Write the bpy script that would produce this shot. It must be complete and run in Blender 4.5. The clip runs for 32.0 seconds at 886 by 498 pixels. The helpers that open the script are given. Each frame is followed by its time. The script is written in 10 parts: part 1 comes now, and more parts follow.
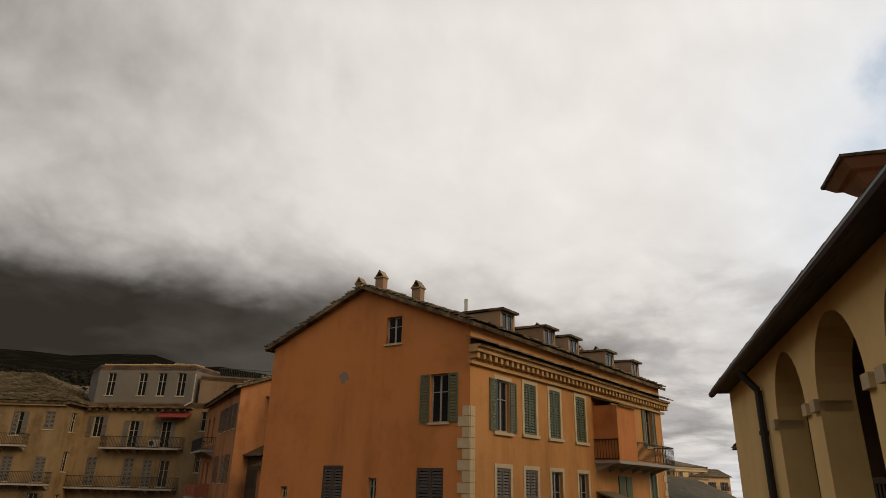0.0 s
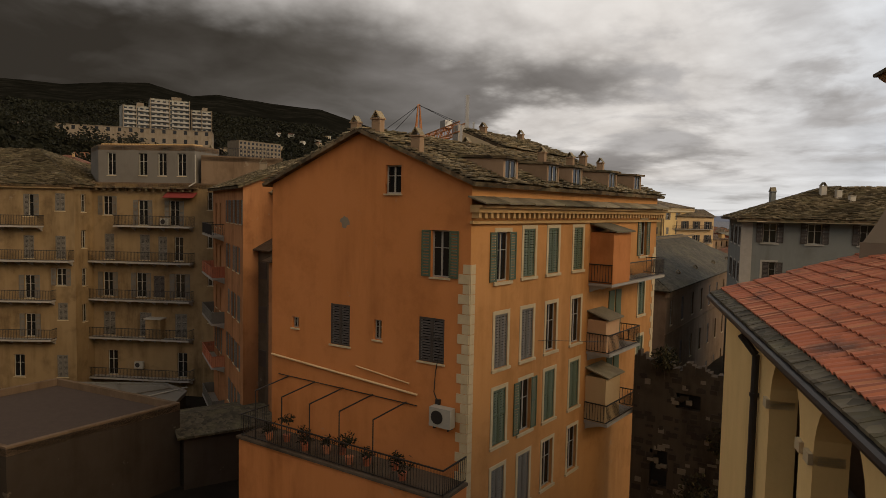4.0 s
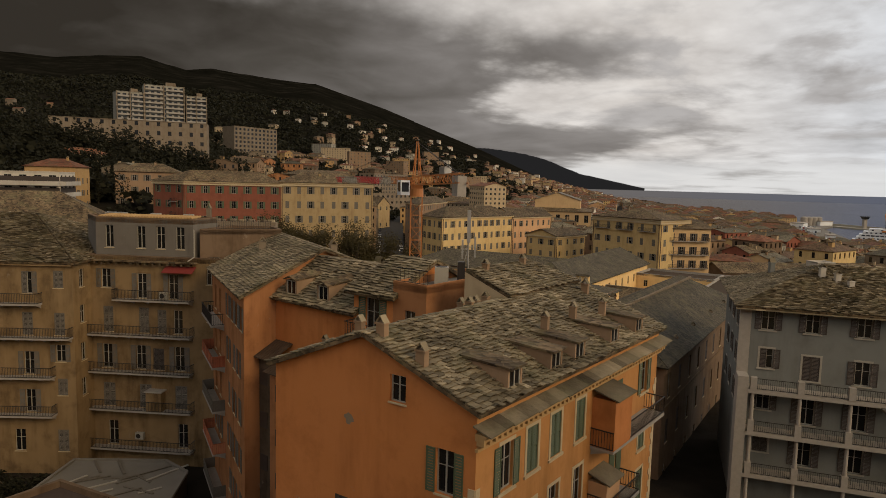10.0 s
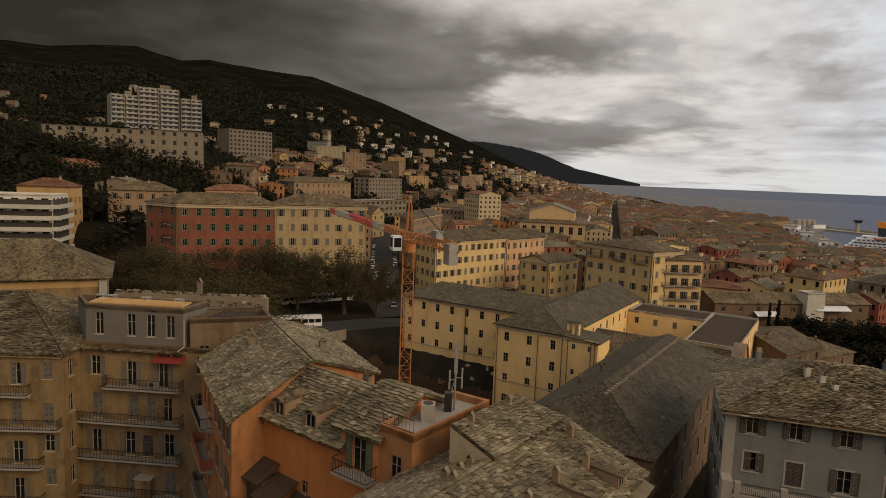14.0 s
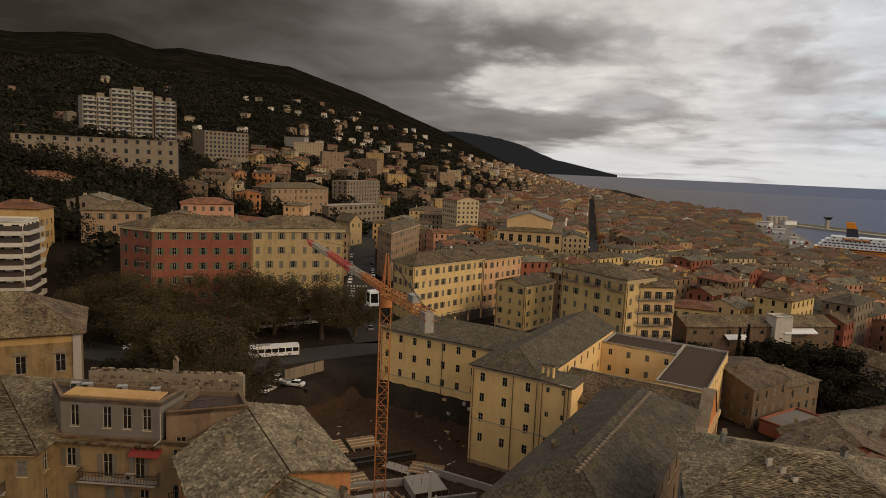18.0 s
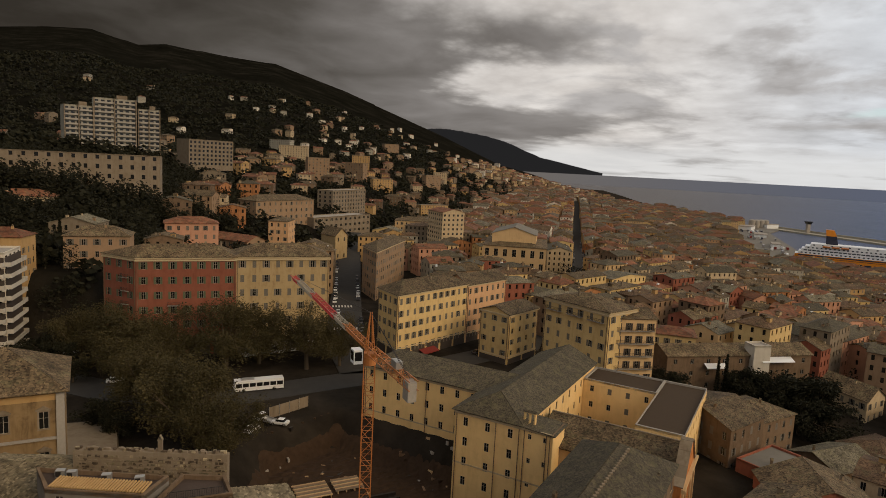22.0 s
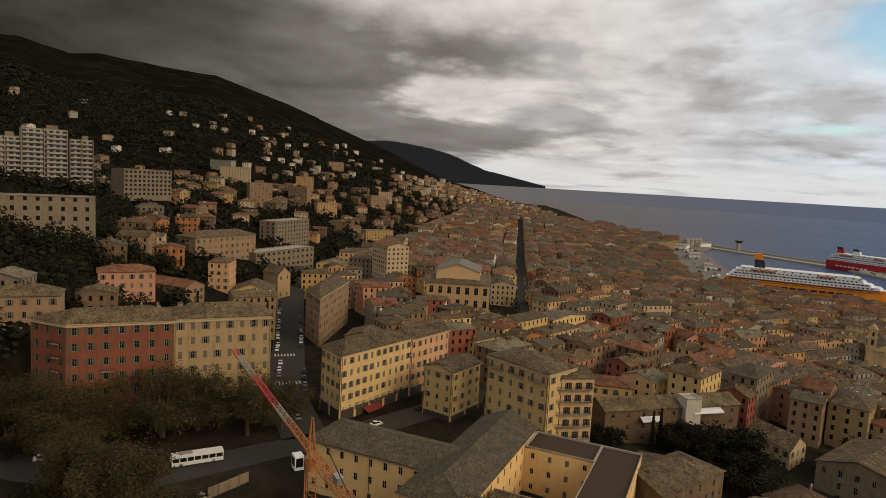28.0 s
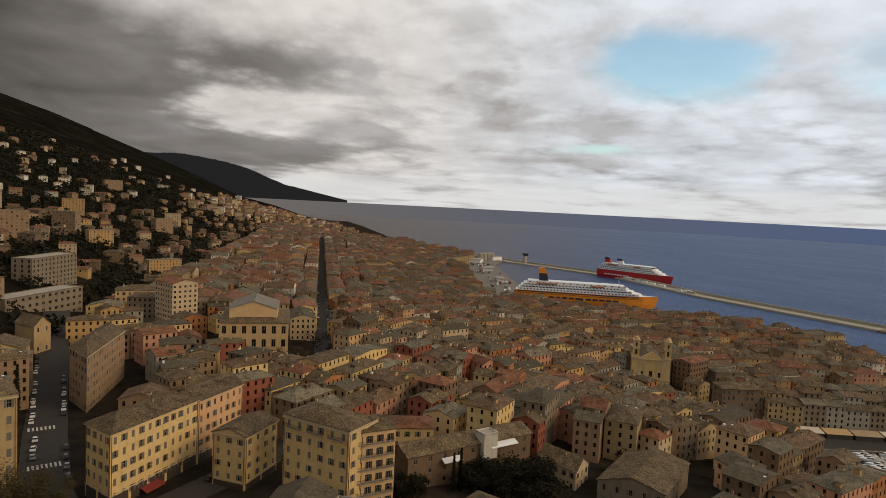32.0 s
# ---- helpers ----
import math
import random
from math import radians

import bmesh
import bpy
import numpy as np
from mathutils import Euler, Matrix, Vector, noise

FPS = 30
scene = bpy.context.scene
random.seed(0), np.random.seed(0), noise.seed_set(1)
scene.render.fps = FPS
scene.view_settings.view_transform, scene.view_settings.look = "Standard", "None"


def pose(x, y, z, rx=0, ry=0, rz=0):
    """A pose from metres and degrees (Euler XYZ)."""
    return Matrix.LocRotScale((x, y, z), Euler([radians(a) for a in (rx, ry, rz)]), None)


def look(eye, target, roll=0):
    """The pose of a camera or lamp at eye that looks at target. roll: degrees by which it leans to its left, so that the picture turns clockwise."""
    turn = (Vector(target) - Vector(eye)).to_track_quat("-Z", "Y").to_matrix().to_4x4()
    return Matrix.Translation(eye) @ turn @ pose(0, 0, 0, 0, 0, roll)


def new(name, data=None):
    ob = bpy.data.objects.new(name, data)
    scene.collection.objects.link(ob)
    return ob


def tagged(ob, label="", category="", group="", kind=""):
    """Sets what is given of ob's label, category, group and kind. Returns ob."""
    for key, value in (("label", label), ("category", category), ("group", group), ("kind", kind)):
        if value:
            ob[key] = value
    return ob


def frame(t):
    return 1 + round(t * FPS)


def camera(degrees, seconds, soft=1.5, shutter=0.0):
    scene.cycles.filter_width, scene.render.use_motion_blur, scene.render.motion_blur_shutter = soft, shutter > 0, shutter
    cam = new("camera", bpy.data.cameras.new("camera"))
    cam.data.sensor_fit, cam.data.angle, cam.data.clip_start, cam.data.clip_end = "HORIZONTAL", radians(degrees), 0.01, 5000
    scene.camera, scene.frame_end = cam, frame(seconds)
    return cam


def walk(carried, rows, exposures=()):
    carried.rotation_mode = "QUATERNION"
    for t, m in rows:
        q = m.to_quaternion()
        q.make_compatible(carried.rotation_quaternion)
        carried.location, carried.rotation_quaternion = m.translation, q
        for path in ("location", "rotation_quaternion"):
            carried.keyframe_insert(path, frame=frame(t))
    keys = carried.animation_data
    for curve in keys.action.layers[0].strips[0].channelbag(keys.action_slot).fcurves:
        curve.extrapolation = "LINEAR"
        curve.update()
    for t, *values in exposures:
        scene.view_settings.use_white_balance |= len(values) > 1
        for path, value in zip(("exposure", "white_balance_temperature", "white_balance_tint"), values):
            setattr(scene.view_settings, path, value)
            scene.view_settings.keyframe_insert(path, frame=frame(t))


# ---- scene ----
EXPOSURES = [(0.0, 0.0), (32.0, 0.0)]
# camera: a drone that climbs and then turns to the sea
cam = camera(69.49, 32.0, 0.65)
PATH = [
    (0, (0.08, -0.12, 9.65), (-0.39, 93.55, 44.64), 1.41),
    (0.5, (0.05, -0.04, 10.25), (-0.33, 95.26, 40.55), 1.41),
    (1, (0.03, -0.05, 10.92), (-0.20, 97.03, 34.90), 1.38),
    (1.5, (0.00, -0.05, 11.53), (-0.10, 98.34, 29.38), 1.38),
    (2, (0.00, 0.00, 12.15), (-0.00, 99.38, 23.29), 1.34),
    (2.5, (-0.00, 0.02, 12.69), (0.11, 99.90, 17.68), 1.41),
    (3, (-0.01, 0.10, 13.33), (0.22, 100.10, 12.68), 1.38),
    (3.5, (-0.04, 0.07, 14.00), (0.32, 99.99, 9.97), 1.17),
    (5.5, (-0.15, 0.22, 16.66), (0.43, 99.76, 7.04), 1.17),
    (6, (-0.22, 0.31, 17.39), (0.38, 99.85, 7.81), 1.13),
    (6.5, (-0.25, 0.34, 18.14), (0.40, 99.88, 8.55), 1.16),
    (7, (-0.37, 0.40, 18.96), (0.40, 99.93, 9.35), 1.22),
    (7.5, (-0.38, 0.45, 19.75), (0.30, 99.98, 10.10), 1.21),
    (8, (-0.43, 0.56, 20.62), (0.34, 100.09, 11.01), 1.21),
    (8.5, (-0.47, 0.62, 21.46), (0.31, 100.14, 11.71), 1.20),
    (9, (-0.55, 0.71, 22.34), (0.37, 100.22, 12.51), 1.24),
    (9.5, (-0.57, 0.81, 23.18), (0.48, 100.30, 13.15), 1.37),
    (10, (-0.61, 0.91, 24.13), (0.51, 100.38, 13.86), 1.46),
    (10.5, (-0.62, 1.01, 25.08), (0.67, 100.45, 14.60), 1.58),
    (11, (-0.60, 1.06, 26.20), (0.81, 100.49, 15.56), 1.73),
    (11.5, (-0.55, 1.16, 27.26), (0.90, 100.57, 16.48), 1.73),
    (12, (-0.54, 1.20, 28.51), (1.01, 100.58, 17.54), 1.84),
    (12.5, (-0.50, 1.32, 29.71), (1.08, 100.69, 18.63), 1.91),
    (13, (-0.50, 1.44, 31.01), (1.22, 100.81, 19.94), 2.05),
    (13.5, (-0.44, 1.54, 32.19), (1.38, 100.90, 21.02), 2.13),
    (14, (-0.43, 1.66, 33.53), (1.51, 101.00, 22.21), 2.22),
    (14.5, (-0.42, 1.75, 34.76), (1.57, 101.07, 23.26), 2.28),
    (16.5, (-0.51, 2.08, 39.76), (3.35, 101.25, 27.48), 2.40),
    (17, (-0.60, 2.07, 41.06), (3.86, 101.19, 28.54), 2.43),
    (17.5, (-0.58, 2.02, 42.20), (4.33, 101.10, 29.62), 2.52),
    (18, (-0.52, 1.88, 43.44), (4.84, 100.92, 30.73), 2.54),
    (18.5, (-0.45, 1.79, 44.62), (5.18, 100.80, 31.76), 2.59),
    (19, (-0.52, 1.83, 45.78), (5.40, 100.83, 32.93), 2.65),
    (19.5, (-0.57, 1.81, 46.95), (5.70, 100.77, 34.04), 2.69),
    (20, (-0.56, 1.82, 48.09), (5.99, 100.77, 35.18), 2.78),
    (20.5, (-0.61, 1.83, 49.26), (6.25, 100.74, 36.27), 2.81),
    (21, (-0.59, 1.82, 50.53), (6.58, 100.71, 37.50), 2.89),
    (21.5, (-0.58, 1.84, 51.65), (6.81, 100.71, 38.60), 2.92),
    (22, (-0.59, 1.86, 52.95), (6.98, 100.72, 39.93), 2.93),
    (22.5, (-0.55, 1.81, 54.15), (7.20, 100.66, 41.16), 2.95),
    (23, (-0.52, 1.87, 55.46), (7.35, 100.71, 42.49), 2.91),
    (23.5, (-0.53, 2.02, 56.74), (7.44, 100.85, 43.74), 2.86),
    (24, (-0.47, 2.18, 57.96), (7.62, 101.03, 45.13), 2.85),
    (24.5, (-0.62, 2.23, 59.07), (7.78, 101.10, 46.65), 2.84),
    (25, (-0.67, 2.30, 60.28), (8.01, 101.18, 48.18), 2.87),
    (25.5, (-0.64, 2.19, 61.45), (8.26, 101.09, 49.64), 2.89),
    (27.5, (-0.75, 1.90, 66.17), (11.22, 100.57, 55.17), 3.28),
    (28, (-0.63, 1.91, 67.25), (15.28, 100.06, 56.54), 3.30),
    (28.2, (-0.56, 1.95, 67.66), (16.85, 99.84, 57.00), 3.31),
    (28.5, (-0.44, 2.01, 68.26), (19.24, 99.48, 57.65), 3.35),
    (29, (-0.28, 2.16, 69.35), (23.27, 98.76, 58.68), 3.33),
    (29.5, (-0.17, 2.60, 70.49), (26.98, 98.30, 60.35), 3.28),
    (30, (0.10, 3.32, 71.59), (30.99, 98.00, 62.55), 3.16),
    (30.5, (0.51, 4.26, 72.72), (34.88, 97.81, 64.51), 3.12),
    (31, (1.19, 5.48, 74.04), (39.34, 97.61, 66.51), 3.09),
    (31.5, (2.20, 6.80, 75.35), (43.71, 97.50, 68.24), 2.97),
    (32, (3.32, 8.14, 76.74), (48.08, 97.30, 69.87), 2.86),
]
walk(cam, [(t, look(eye, aim, roll)) for t, eye, aim, roll in PATH], EXPOSURES)

# ---- world, sun ----
def node(tree, kind, **given):
    n = tree.nodes.new(kind)
    for key, value in given.items():
        if key == "op":
            n.operation = value
        elif key == "blend":
            n.blend_type = value
        elif key == "dtype":
            n.data_type = value
        else:
            n.inputs[key.replace("_", " ")].default_value = value
    return n


def ramp(tree, stops, interp="LINEAR"):
    n = tree.nodes.new("ShaderNodeValToRGB")
    n.color_ramp.interpolation = interp
    e = n.color_ramp.elements
    while len(e) < len(stops):
        e.new(0.5)
    for el, (p, c) in zip(e, stops):
        el.position = p
        el.color = (*c, 1) if hasattr(c, "__len__") else (c, c, c, 1)
    return n


def math_node(tree, op, a, b=None, clamp=False):
    n = tree.nodes.new("ShaderNodeMath")
    n.operation, n.use_clamp = op, clamp
    for i, v in enumerate((a, b)):
        if v is None:
            continue
        if hasattr(v, "links"):
            tree.links.new(v, n.inputs[i])
        else:
            n.inputs[i].default_value = v
    return n.outputs[0]


def mix_rgb(tree, fac, a, b, blend="MIX"):
    n = tree.nodes.new("ShaderNodeMix")
    n.data_type, n.blend_type = "RGBA", blend
    for i, v in ((0, fac), (6, a), (7, b)):
        if hasattr(v, "links"):
            tree.links.new(v, n.inputs[i])
        elif i == 0:
            n.inputs[i].default_value = v
        else:
            n.inputs[i].default_value = (*v, 1) if len(v) == 3 else v
    return n.outputs[2]


SUN_EL, SUN_AZ = radians(29), radians(131)
world = bpy.data.worlds.new("overcast_sky")
scene.world = world
world.use_nodes = True
wt = world.node_tree
wt.nodes.clear()
w_out = wt.nodes.new("ShaderNodeOutputWorld")
w_bg = wt.nodes.new("ShaderNodeBackground")
wt.links.new(w_bg.outputs[0], w_out.inputs[0])
coord = wt.nodes.new("ShaderNodeTexCoord")
sep = wt.nodes.new("ShaderNodeSeparateXYZ")
wt.links.new(coord.outputs["Generated"], sep.inputs[0])
dx, dy, dz = sep.outputs
# clear sky behind the clouds
sky = wt.nodes.new("ShaderNodeTexSky")
sky.sky_type = "NISHITA"
sky.sun_disc = False
sky.sun_elevation, sky.sun_rotation = SUN_EL, SUN_AZ
clear = mix_rgb(wt, 1.0, sky.outputs[0], (0.165, 0.185, 0.17), "MULTIPLY")
# heading and height of the view ray, in degrees; the back of the sky mirrors its front
level = math_node(wt, "SQRT", math_node(wt, "ADD", math_node(wt, "MULTIPLY", dx, dx), math_node(wt, "MULTIPLY", dy, dy)))
head = math_node(wt, "MULTIPLY", math_node(wt, "ARCSINE", math_node(wt, "DIVIDE", dx, math_node(wt, "ADD", level, 0.0001))), 57.2958)
rise_ = math_node(wt, "MULTIPLY", math_node(wt, "ARCSINE", dz), 57.2958)


def ease_(v, a, b, lo=0.0, hi=1.0):
    n = wt.nodes.new("ShaderNodeMapRange")
    n.interpolation_type = "SMOOTHSTEP"
    wt.links.new(v, n.inputs[0])
    for i, value in enumerate((a, b, lo, hi)):
        n.inputs[i + 1].default_value = value
    return n.outputs[0]


def add_(a, b):
    return math_node(wt, "ADD", a, b)


def mul_(a, b):
    return math_node(wt, "MULTIPLY", a, b)


def sq(v, mid, half):
    k = math_node(wt, "DIVIDE", math_node(wt, "SUBTRACT", v, mid), half)
    return mul_(k, k)


def bank(a, e, wide, high):
    """A soft bank of cloud round a heading and a height."""
    return math_node(wt, "EXPONENT", mul_(add_(sq(head, a, wide), sq(rise_, e, high)), -1.0))


# clouds shrink in height towards the horizon
tall = mul_(math_node(wt, "LOGARITHM", add_(math_node(wt, "MAXIMUM", rise_, -1.0), 3.5), 2.71828), 3.1)
cloud_v = wt.nodes.new("ShaderNodeCombineXYZ")
wt.links.new(add_(mul_(head, 0.085), mul_(rise_, 0.012)), cloud_v.inputs[0])
wt.links.new(tall, cloud_v.inputs[1])


def cloud_noise(scale, detail, rough, shift, warp=0.0):
    n = node(wt, "ShaderNodeTexNoise", Scale=scale, Detail=detail, Roughness=rough, Distortion=warp)
    off = wt.nodes.new("ShaderNodeVectorMath")
    off.operation = "ADD"
    off.inputs[1].default_value = (shift, shift * 0.7, shift * 1.3)
    wt.links.new(cloud_v.outputs[0], off.inputs[0])
    wt.links.new(off.outputs[0], n.inputs["Vector"])
    return math_node(wt, "SUBTRACT", n.outputs[0], 0.5)


mass = cloud_noise(0.75, 4.0, 0.5, 3.1, 0.4)
lump = cloud_noise(1.45, 5.0, 0.47, 7.7, 0.5)
streak_ = cloud_noise(1.15, 7.0, 0.56, 12.4, 0.3)
heap = wt.nodes.new("ShaderNodeTexVoronoi")
heap.feature = "SMOOTH_F1"
for key_, value_ in (("Scale", 2.4), ("Detail", 4.0), ("Roughness", 0.55), ("Smoothness", 0.45)):
    heap.inputs[key_].default_value = value_
wt.links.new(cloud_v.outputs[0], heap.inputs["Vector"])
puff = math_node(wt, "SUBTRACT", 0.42, heap.outputs["Distance"])
# thick and dark over the mountains, broken towards the sea
low_dark = mul_(ease_(head, 21, -9), ease_(add_(rise_, mul_(lump, 5.0)), 27, 9))
dark_ = add_(low_dark, mul_(bank(12, 11.2, 6, 1.9), 0.5))
dark_ = add_(dark_, mul_(bank(9.5, 7.0, 6.0, 1.7), -0.62))
dark_ = add_(dark_, mul_(bank(9, 3.6, 7.0, 1.1), 0.5))
dark_ = add_(dark_, mul_(bank(15, 1.2, 5.0, 0.9), -0.6))
dark_ = add_(dark_, add_(mul_(mass, 0.75), add_(mul_(lump, ease_(rise_, 8, 16, 0.6, 0.25)), mul_(puff, ease_(rise_, 8, 16, -0.35, -0.1)))))
dark_ = ease_(mul_(math_node(wt, "SUBTRACT", dark_, 0.2), ease_(rise_, 8, 18, 1.9, 1.05)), 0.0, 1.0)
# bright deck: warm white overhead, grey bellies towards the sea, cool and thin far right
lit = ramp(wt, [(0.0, (0.34, 0.314, 0.285)), (0.35, (0.59, 0.55, 0.515)), (0.65, (0.765, 0.722, 0.68)), (1.0, (0.88, 0.838, 0.795))])
wt.links.new(add_(add_(0.7, mul_(lump, ease_(rise_, 8, 24, 0.75, 0.5))), add_(mul_(puff, ease_(rise_, 8, 22, 0.3, 0.12)), add_(ease_(rise_, 12, 28, -0.04, 0.22), mul_(bank(-42, 33, 26, 18), -0.78)))), lit.inputs[0])
cool = mul_(ease_(head, 16, 46), ease_(rise_, 45, 20))
lit_col = mix_rgb(wt, cool, lit.outputs[0], mix_rgb(wt, 1.0, lit.outputs[0], (0.99, 1.11, 1.26), "MULTIPLY"))
belly = mul_(ease_(add_(streak_, add_(mul_(mass, 0.35), mul_(bank(22, 6.8, 13, 2.6), 0.14))), 0.0, 0.19), mul_(ease_(head, 4, 16), ease_(rise_, 24, 10)))
belly = mul_(belly, ease_(head, 58, 30, 0.35, 0.85))
lit_col = mix_rgb(wt, belly, lit_col, (0.43, 0.41, 0.40))
strip_ = mul_(ease_(rise_, 3.4, 1.2), 0.75)
lit_col = mix_rgb(wt, strip_, lit_col, (0.74, 0.735, 0.725))
shade_ = ramp(wt, [(0.0, (0.034, 0.0285, 0.0225)), (0.35, (0.078, 0.069, 0.059)), (0.7, (0.165, 0.150, 0.138)), (1.0, (0.27, 0.25, 0.236))])
wt.links.new(add_(ease_(head, -38, 14, -0.1, 0.86), add_(mul_(lump, 0.75), add_(mul_(streak_, 0.45), ease_(rise_, 12, 24, 0.0, 0.3)))), shade_.inputs[0])
deck_col = mix_rgb(wt, dark_, lit_col, shade_.outputs[0])
# sky overhead, out of view, darkened to cut the light from above
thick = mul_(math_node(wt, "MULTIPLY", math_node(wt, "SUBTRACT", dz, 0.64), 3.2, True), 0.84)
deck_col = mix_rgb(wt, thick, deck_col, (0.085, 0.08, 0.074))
# holes with clear sky
gap = math_node(wt, "MAXIMUM", bank(46, 12.3, 9.5, 3.4), mul_(bank(40, 5.4, 7, 0.7), 0.75))
gap = math_node(wt, "MAXIMUM", gap, mul_(bank(40, 28, 12, 9), 0.62))
gap = math_node(wt, "MAXIMUM", gap, mul_(bank(62, 11, 9, 6), 0.6))
holes = ease_(add_(gap, add_(mul_(lump, 0.75), mul_(streak_, 0.7))), 0.36, 0.85, 0.0, 0.88)
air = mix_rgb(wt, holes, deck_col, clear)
# the sea runs on beyond the modelled water
sea_far = ramp(wt, [(0.0, (0.15, 0.133, 0.12)), (0.45, (0.112, 0.117, 0.142)), (1.0, (0.080, 0.112, 0.205))])
wt.links.new(math_node(wt, "ADD", math_node(wt, "MULTIPLY", dx, 1.4), -0.28, True), sea_far.inputs[0])
below = math_node(wt, "MULTIPLY", math_node(wt, "SUBTRACT", -0.0032, dz), 1500.0, True)
# far cape beyond the horizon of the modelled land
bearing = math_node(wt, "MULTIPLY", math_node(wt, "ARCTAN2", dx, dy), 57.2958)
cape = ramp(wt, [(p_ / 26, (h_ / 4, h_ / 4, h_ / 4)) for p_, h_ in ((0, 2.5), (6, 3.1), (10.4, 3.25), (12.9, 2.95), (15.4, 2.4), (18.5, 1.2), (20, 0.9), (22.4, 0.4), (24.4, 0.0), (26, 0.0))])
wt.links.new(math_node(wt, "DIVIDE", math_node(wt, "ADD", bearing, 6.0), 26.0, True), cape.inputs[0])
rough_ = node(wt, "ShaderNodeTexNoise", Scale=60.0, Detail=5.0)
wt.links.new(coord.outputs["Generated"], rough_.inputs["Vector"])
crest_ = math_node(wt, "MULTIPLY", cape.outputs[0], 4 * 0.01745)
crest_ = math_node(wt, "ADD", crest_, math_node(wt, "MULTIPLY", math_node(wt, "SUBTRACT", rough_.outputs[0], 0.5), math_node(wt, "MULTIPLY", crest_, 0.12)))
in_cape = math_node(wt, "MULTIPLY", math_node(wt, "SUBTRACT", math_node(wt, "SUBTRACT", crest_, 0.0012), dz), 900.0, True)
in_cape = math_node(wt, "MULTIPLY", math_node(wt, "MULTIPLY", in_cape, math_node(wt, "GREATER_THAN", dy, 0.0)), math_node(wt, "GREATER_THAN", crest_, 0.0016))
air = mix_rgb(wt, in_cape, air, (0.017, 0.0165, 0.017))
whole = mix_rgb(wt, below, air, sea_far.outputs[0])
wt.links.new(whole, w_bg.inputs[0])
w_bg.inputs[1].default_value = 1.0

sun = bpy.data.lights.new("sun", "SUN")
sun.energy, sun.angle, sun.color = 1.5, radians(32), (1.0, 0.71, 0.38)
sun_ob = new("sun", sun)
sun_dir = Vector((math.sin(SUN_AZ) * math.cos(SUN_EL), math.cos(SUN_AZ) * math.cos(SUN_EL), math.sin(SUN_EL)))
sun_ob.matrix_world = look(sun_dir * 400, (0, 0, 0))


# ---- materials ----
def material(name):
    m = bpy.data.materials.new(name)
    m.use_nodes = True
    t = m.node_tree
    return m, t, t.nodes["Principled BSDF"]


def noise_of(t, scale, detail=5.0, rough=0.55, vec=None, stretch=None):
    n = node(t, "ShaderNodeTexNoise", Scale=scale, Detail=detail, Roughness=rough)
    if vec is None:
        g = t.nodes.new("ShaderNodeNewGeometry")
        vec = g.outputs["Position"]
    if stretch:
        mp = t.nodes.new("ShaderNodeMapping")
        mp.inputs["Scale"].default_value = stretch
        t.links.new(vec, mp.inputs[0])
        vec = mp.outputs[0]
    t.links.new(vec, n.inputs["Vector"])
    return n.outputs[0]


def bump(t, bsdf, height, strength=0.3, distance=0.02):
    b = node(t, "ShaderNodeBump", Strength=strength, Distance=distance)
    t.links.new(height, b.inputs["Height"])
    t.links.new(b.outputs[0], bsdf.inputs["Normal"])


def plaster(name, rgb, dirt=0.5, vary=0.12, deep=1.0):
    """Lime plaster: blotches, rain streaks, fine grain, a little different from house to house."""
    m, t, b = material(name)
    blot = ramp(t, [(0.3, 0.0), (0.72, 1.0)])
    t.links.new(noise_of(t, 0.35, 6), blot.inputs[0])
    streak = ramp(t, [(0.42, 0.0), (0.75, 1.0)])
    t.links.new(noise_of(t, 1.0, 5, 0.6, None, (1.1, 1.1, 0.16)), streak.inputs[0])
    dark = tuple(c * k * deep for c, k in zip(rgb, (0.62, 0.56, 0.5)))
    pale = tuple(min(1, c * 1.12 + 0.02) for c in rgb)
    col = mix_rgb(t, math_node(t, "MULTIPLY", blot.outputs[0], 0.45), rgb, pale)
    patch = ramp(t, [(0.4, 0.05), (0.62, 1.0)])
    t.links.new(noise_of(t, 0.22, 6, 0.62), patch.inputs[0])
    col = mix_rgb(t, math_node(t, "MULTIPLY", math_node(t, "MULTIPLY", streak.outputs[0], patch.outputs[0]), dirt), col, dark)
    soot_shade = ramp(t, [(0.5, 0.0), (0.72, 1.0)])
    t.links.new(noise_of(t, 0.5, 9, 0.66), soot_shade.inputs[0])
    col = mix_rgb(t, math_node(t, "MULTIPLY", soot_shade.outputs[0], dirt * 0.6), col, dark)
    peel = ramp(t, [(0.66, 0.0), (0.7, 1.0)])
    t.links.new(noise_of(t, 0.9, 8, 0.62), peel.inputs[0])
    col = mix_rgb(t, math_node(t, "MULTIPLY", peel.outputs[0], 0.35 * dirt), col, (0.30, 0.25, 0.19))
    info = t.nodes.new("ShaderNodeObjectInfo")
    hsv = node(t, "ShaderNodeHueSaturation")
    t.links.new(math_node(t, "ADD", math_node(t, "MULTIPLY", info.outputs["Random"], 2 * vary), 1 - vary), hsv.inputs["Value"])
    t.links.new(col, hsv.inputs["Color"])
    t.links.new(hsv.outputs[0], b.inputs["Base Color"])
    b.inputs["Roughness"].default_value = 0.92
    b.inputs["Specular IOR Level"].default_value = 0.12
    bump(t, b, noise_of(t, 9.0, 6), 0.25, 0.02)
    return m


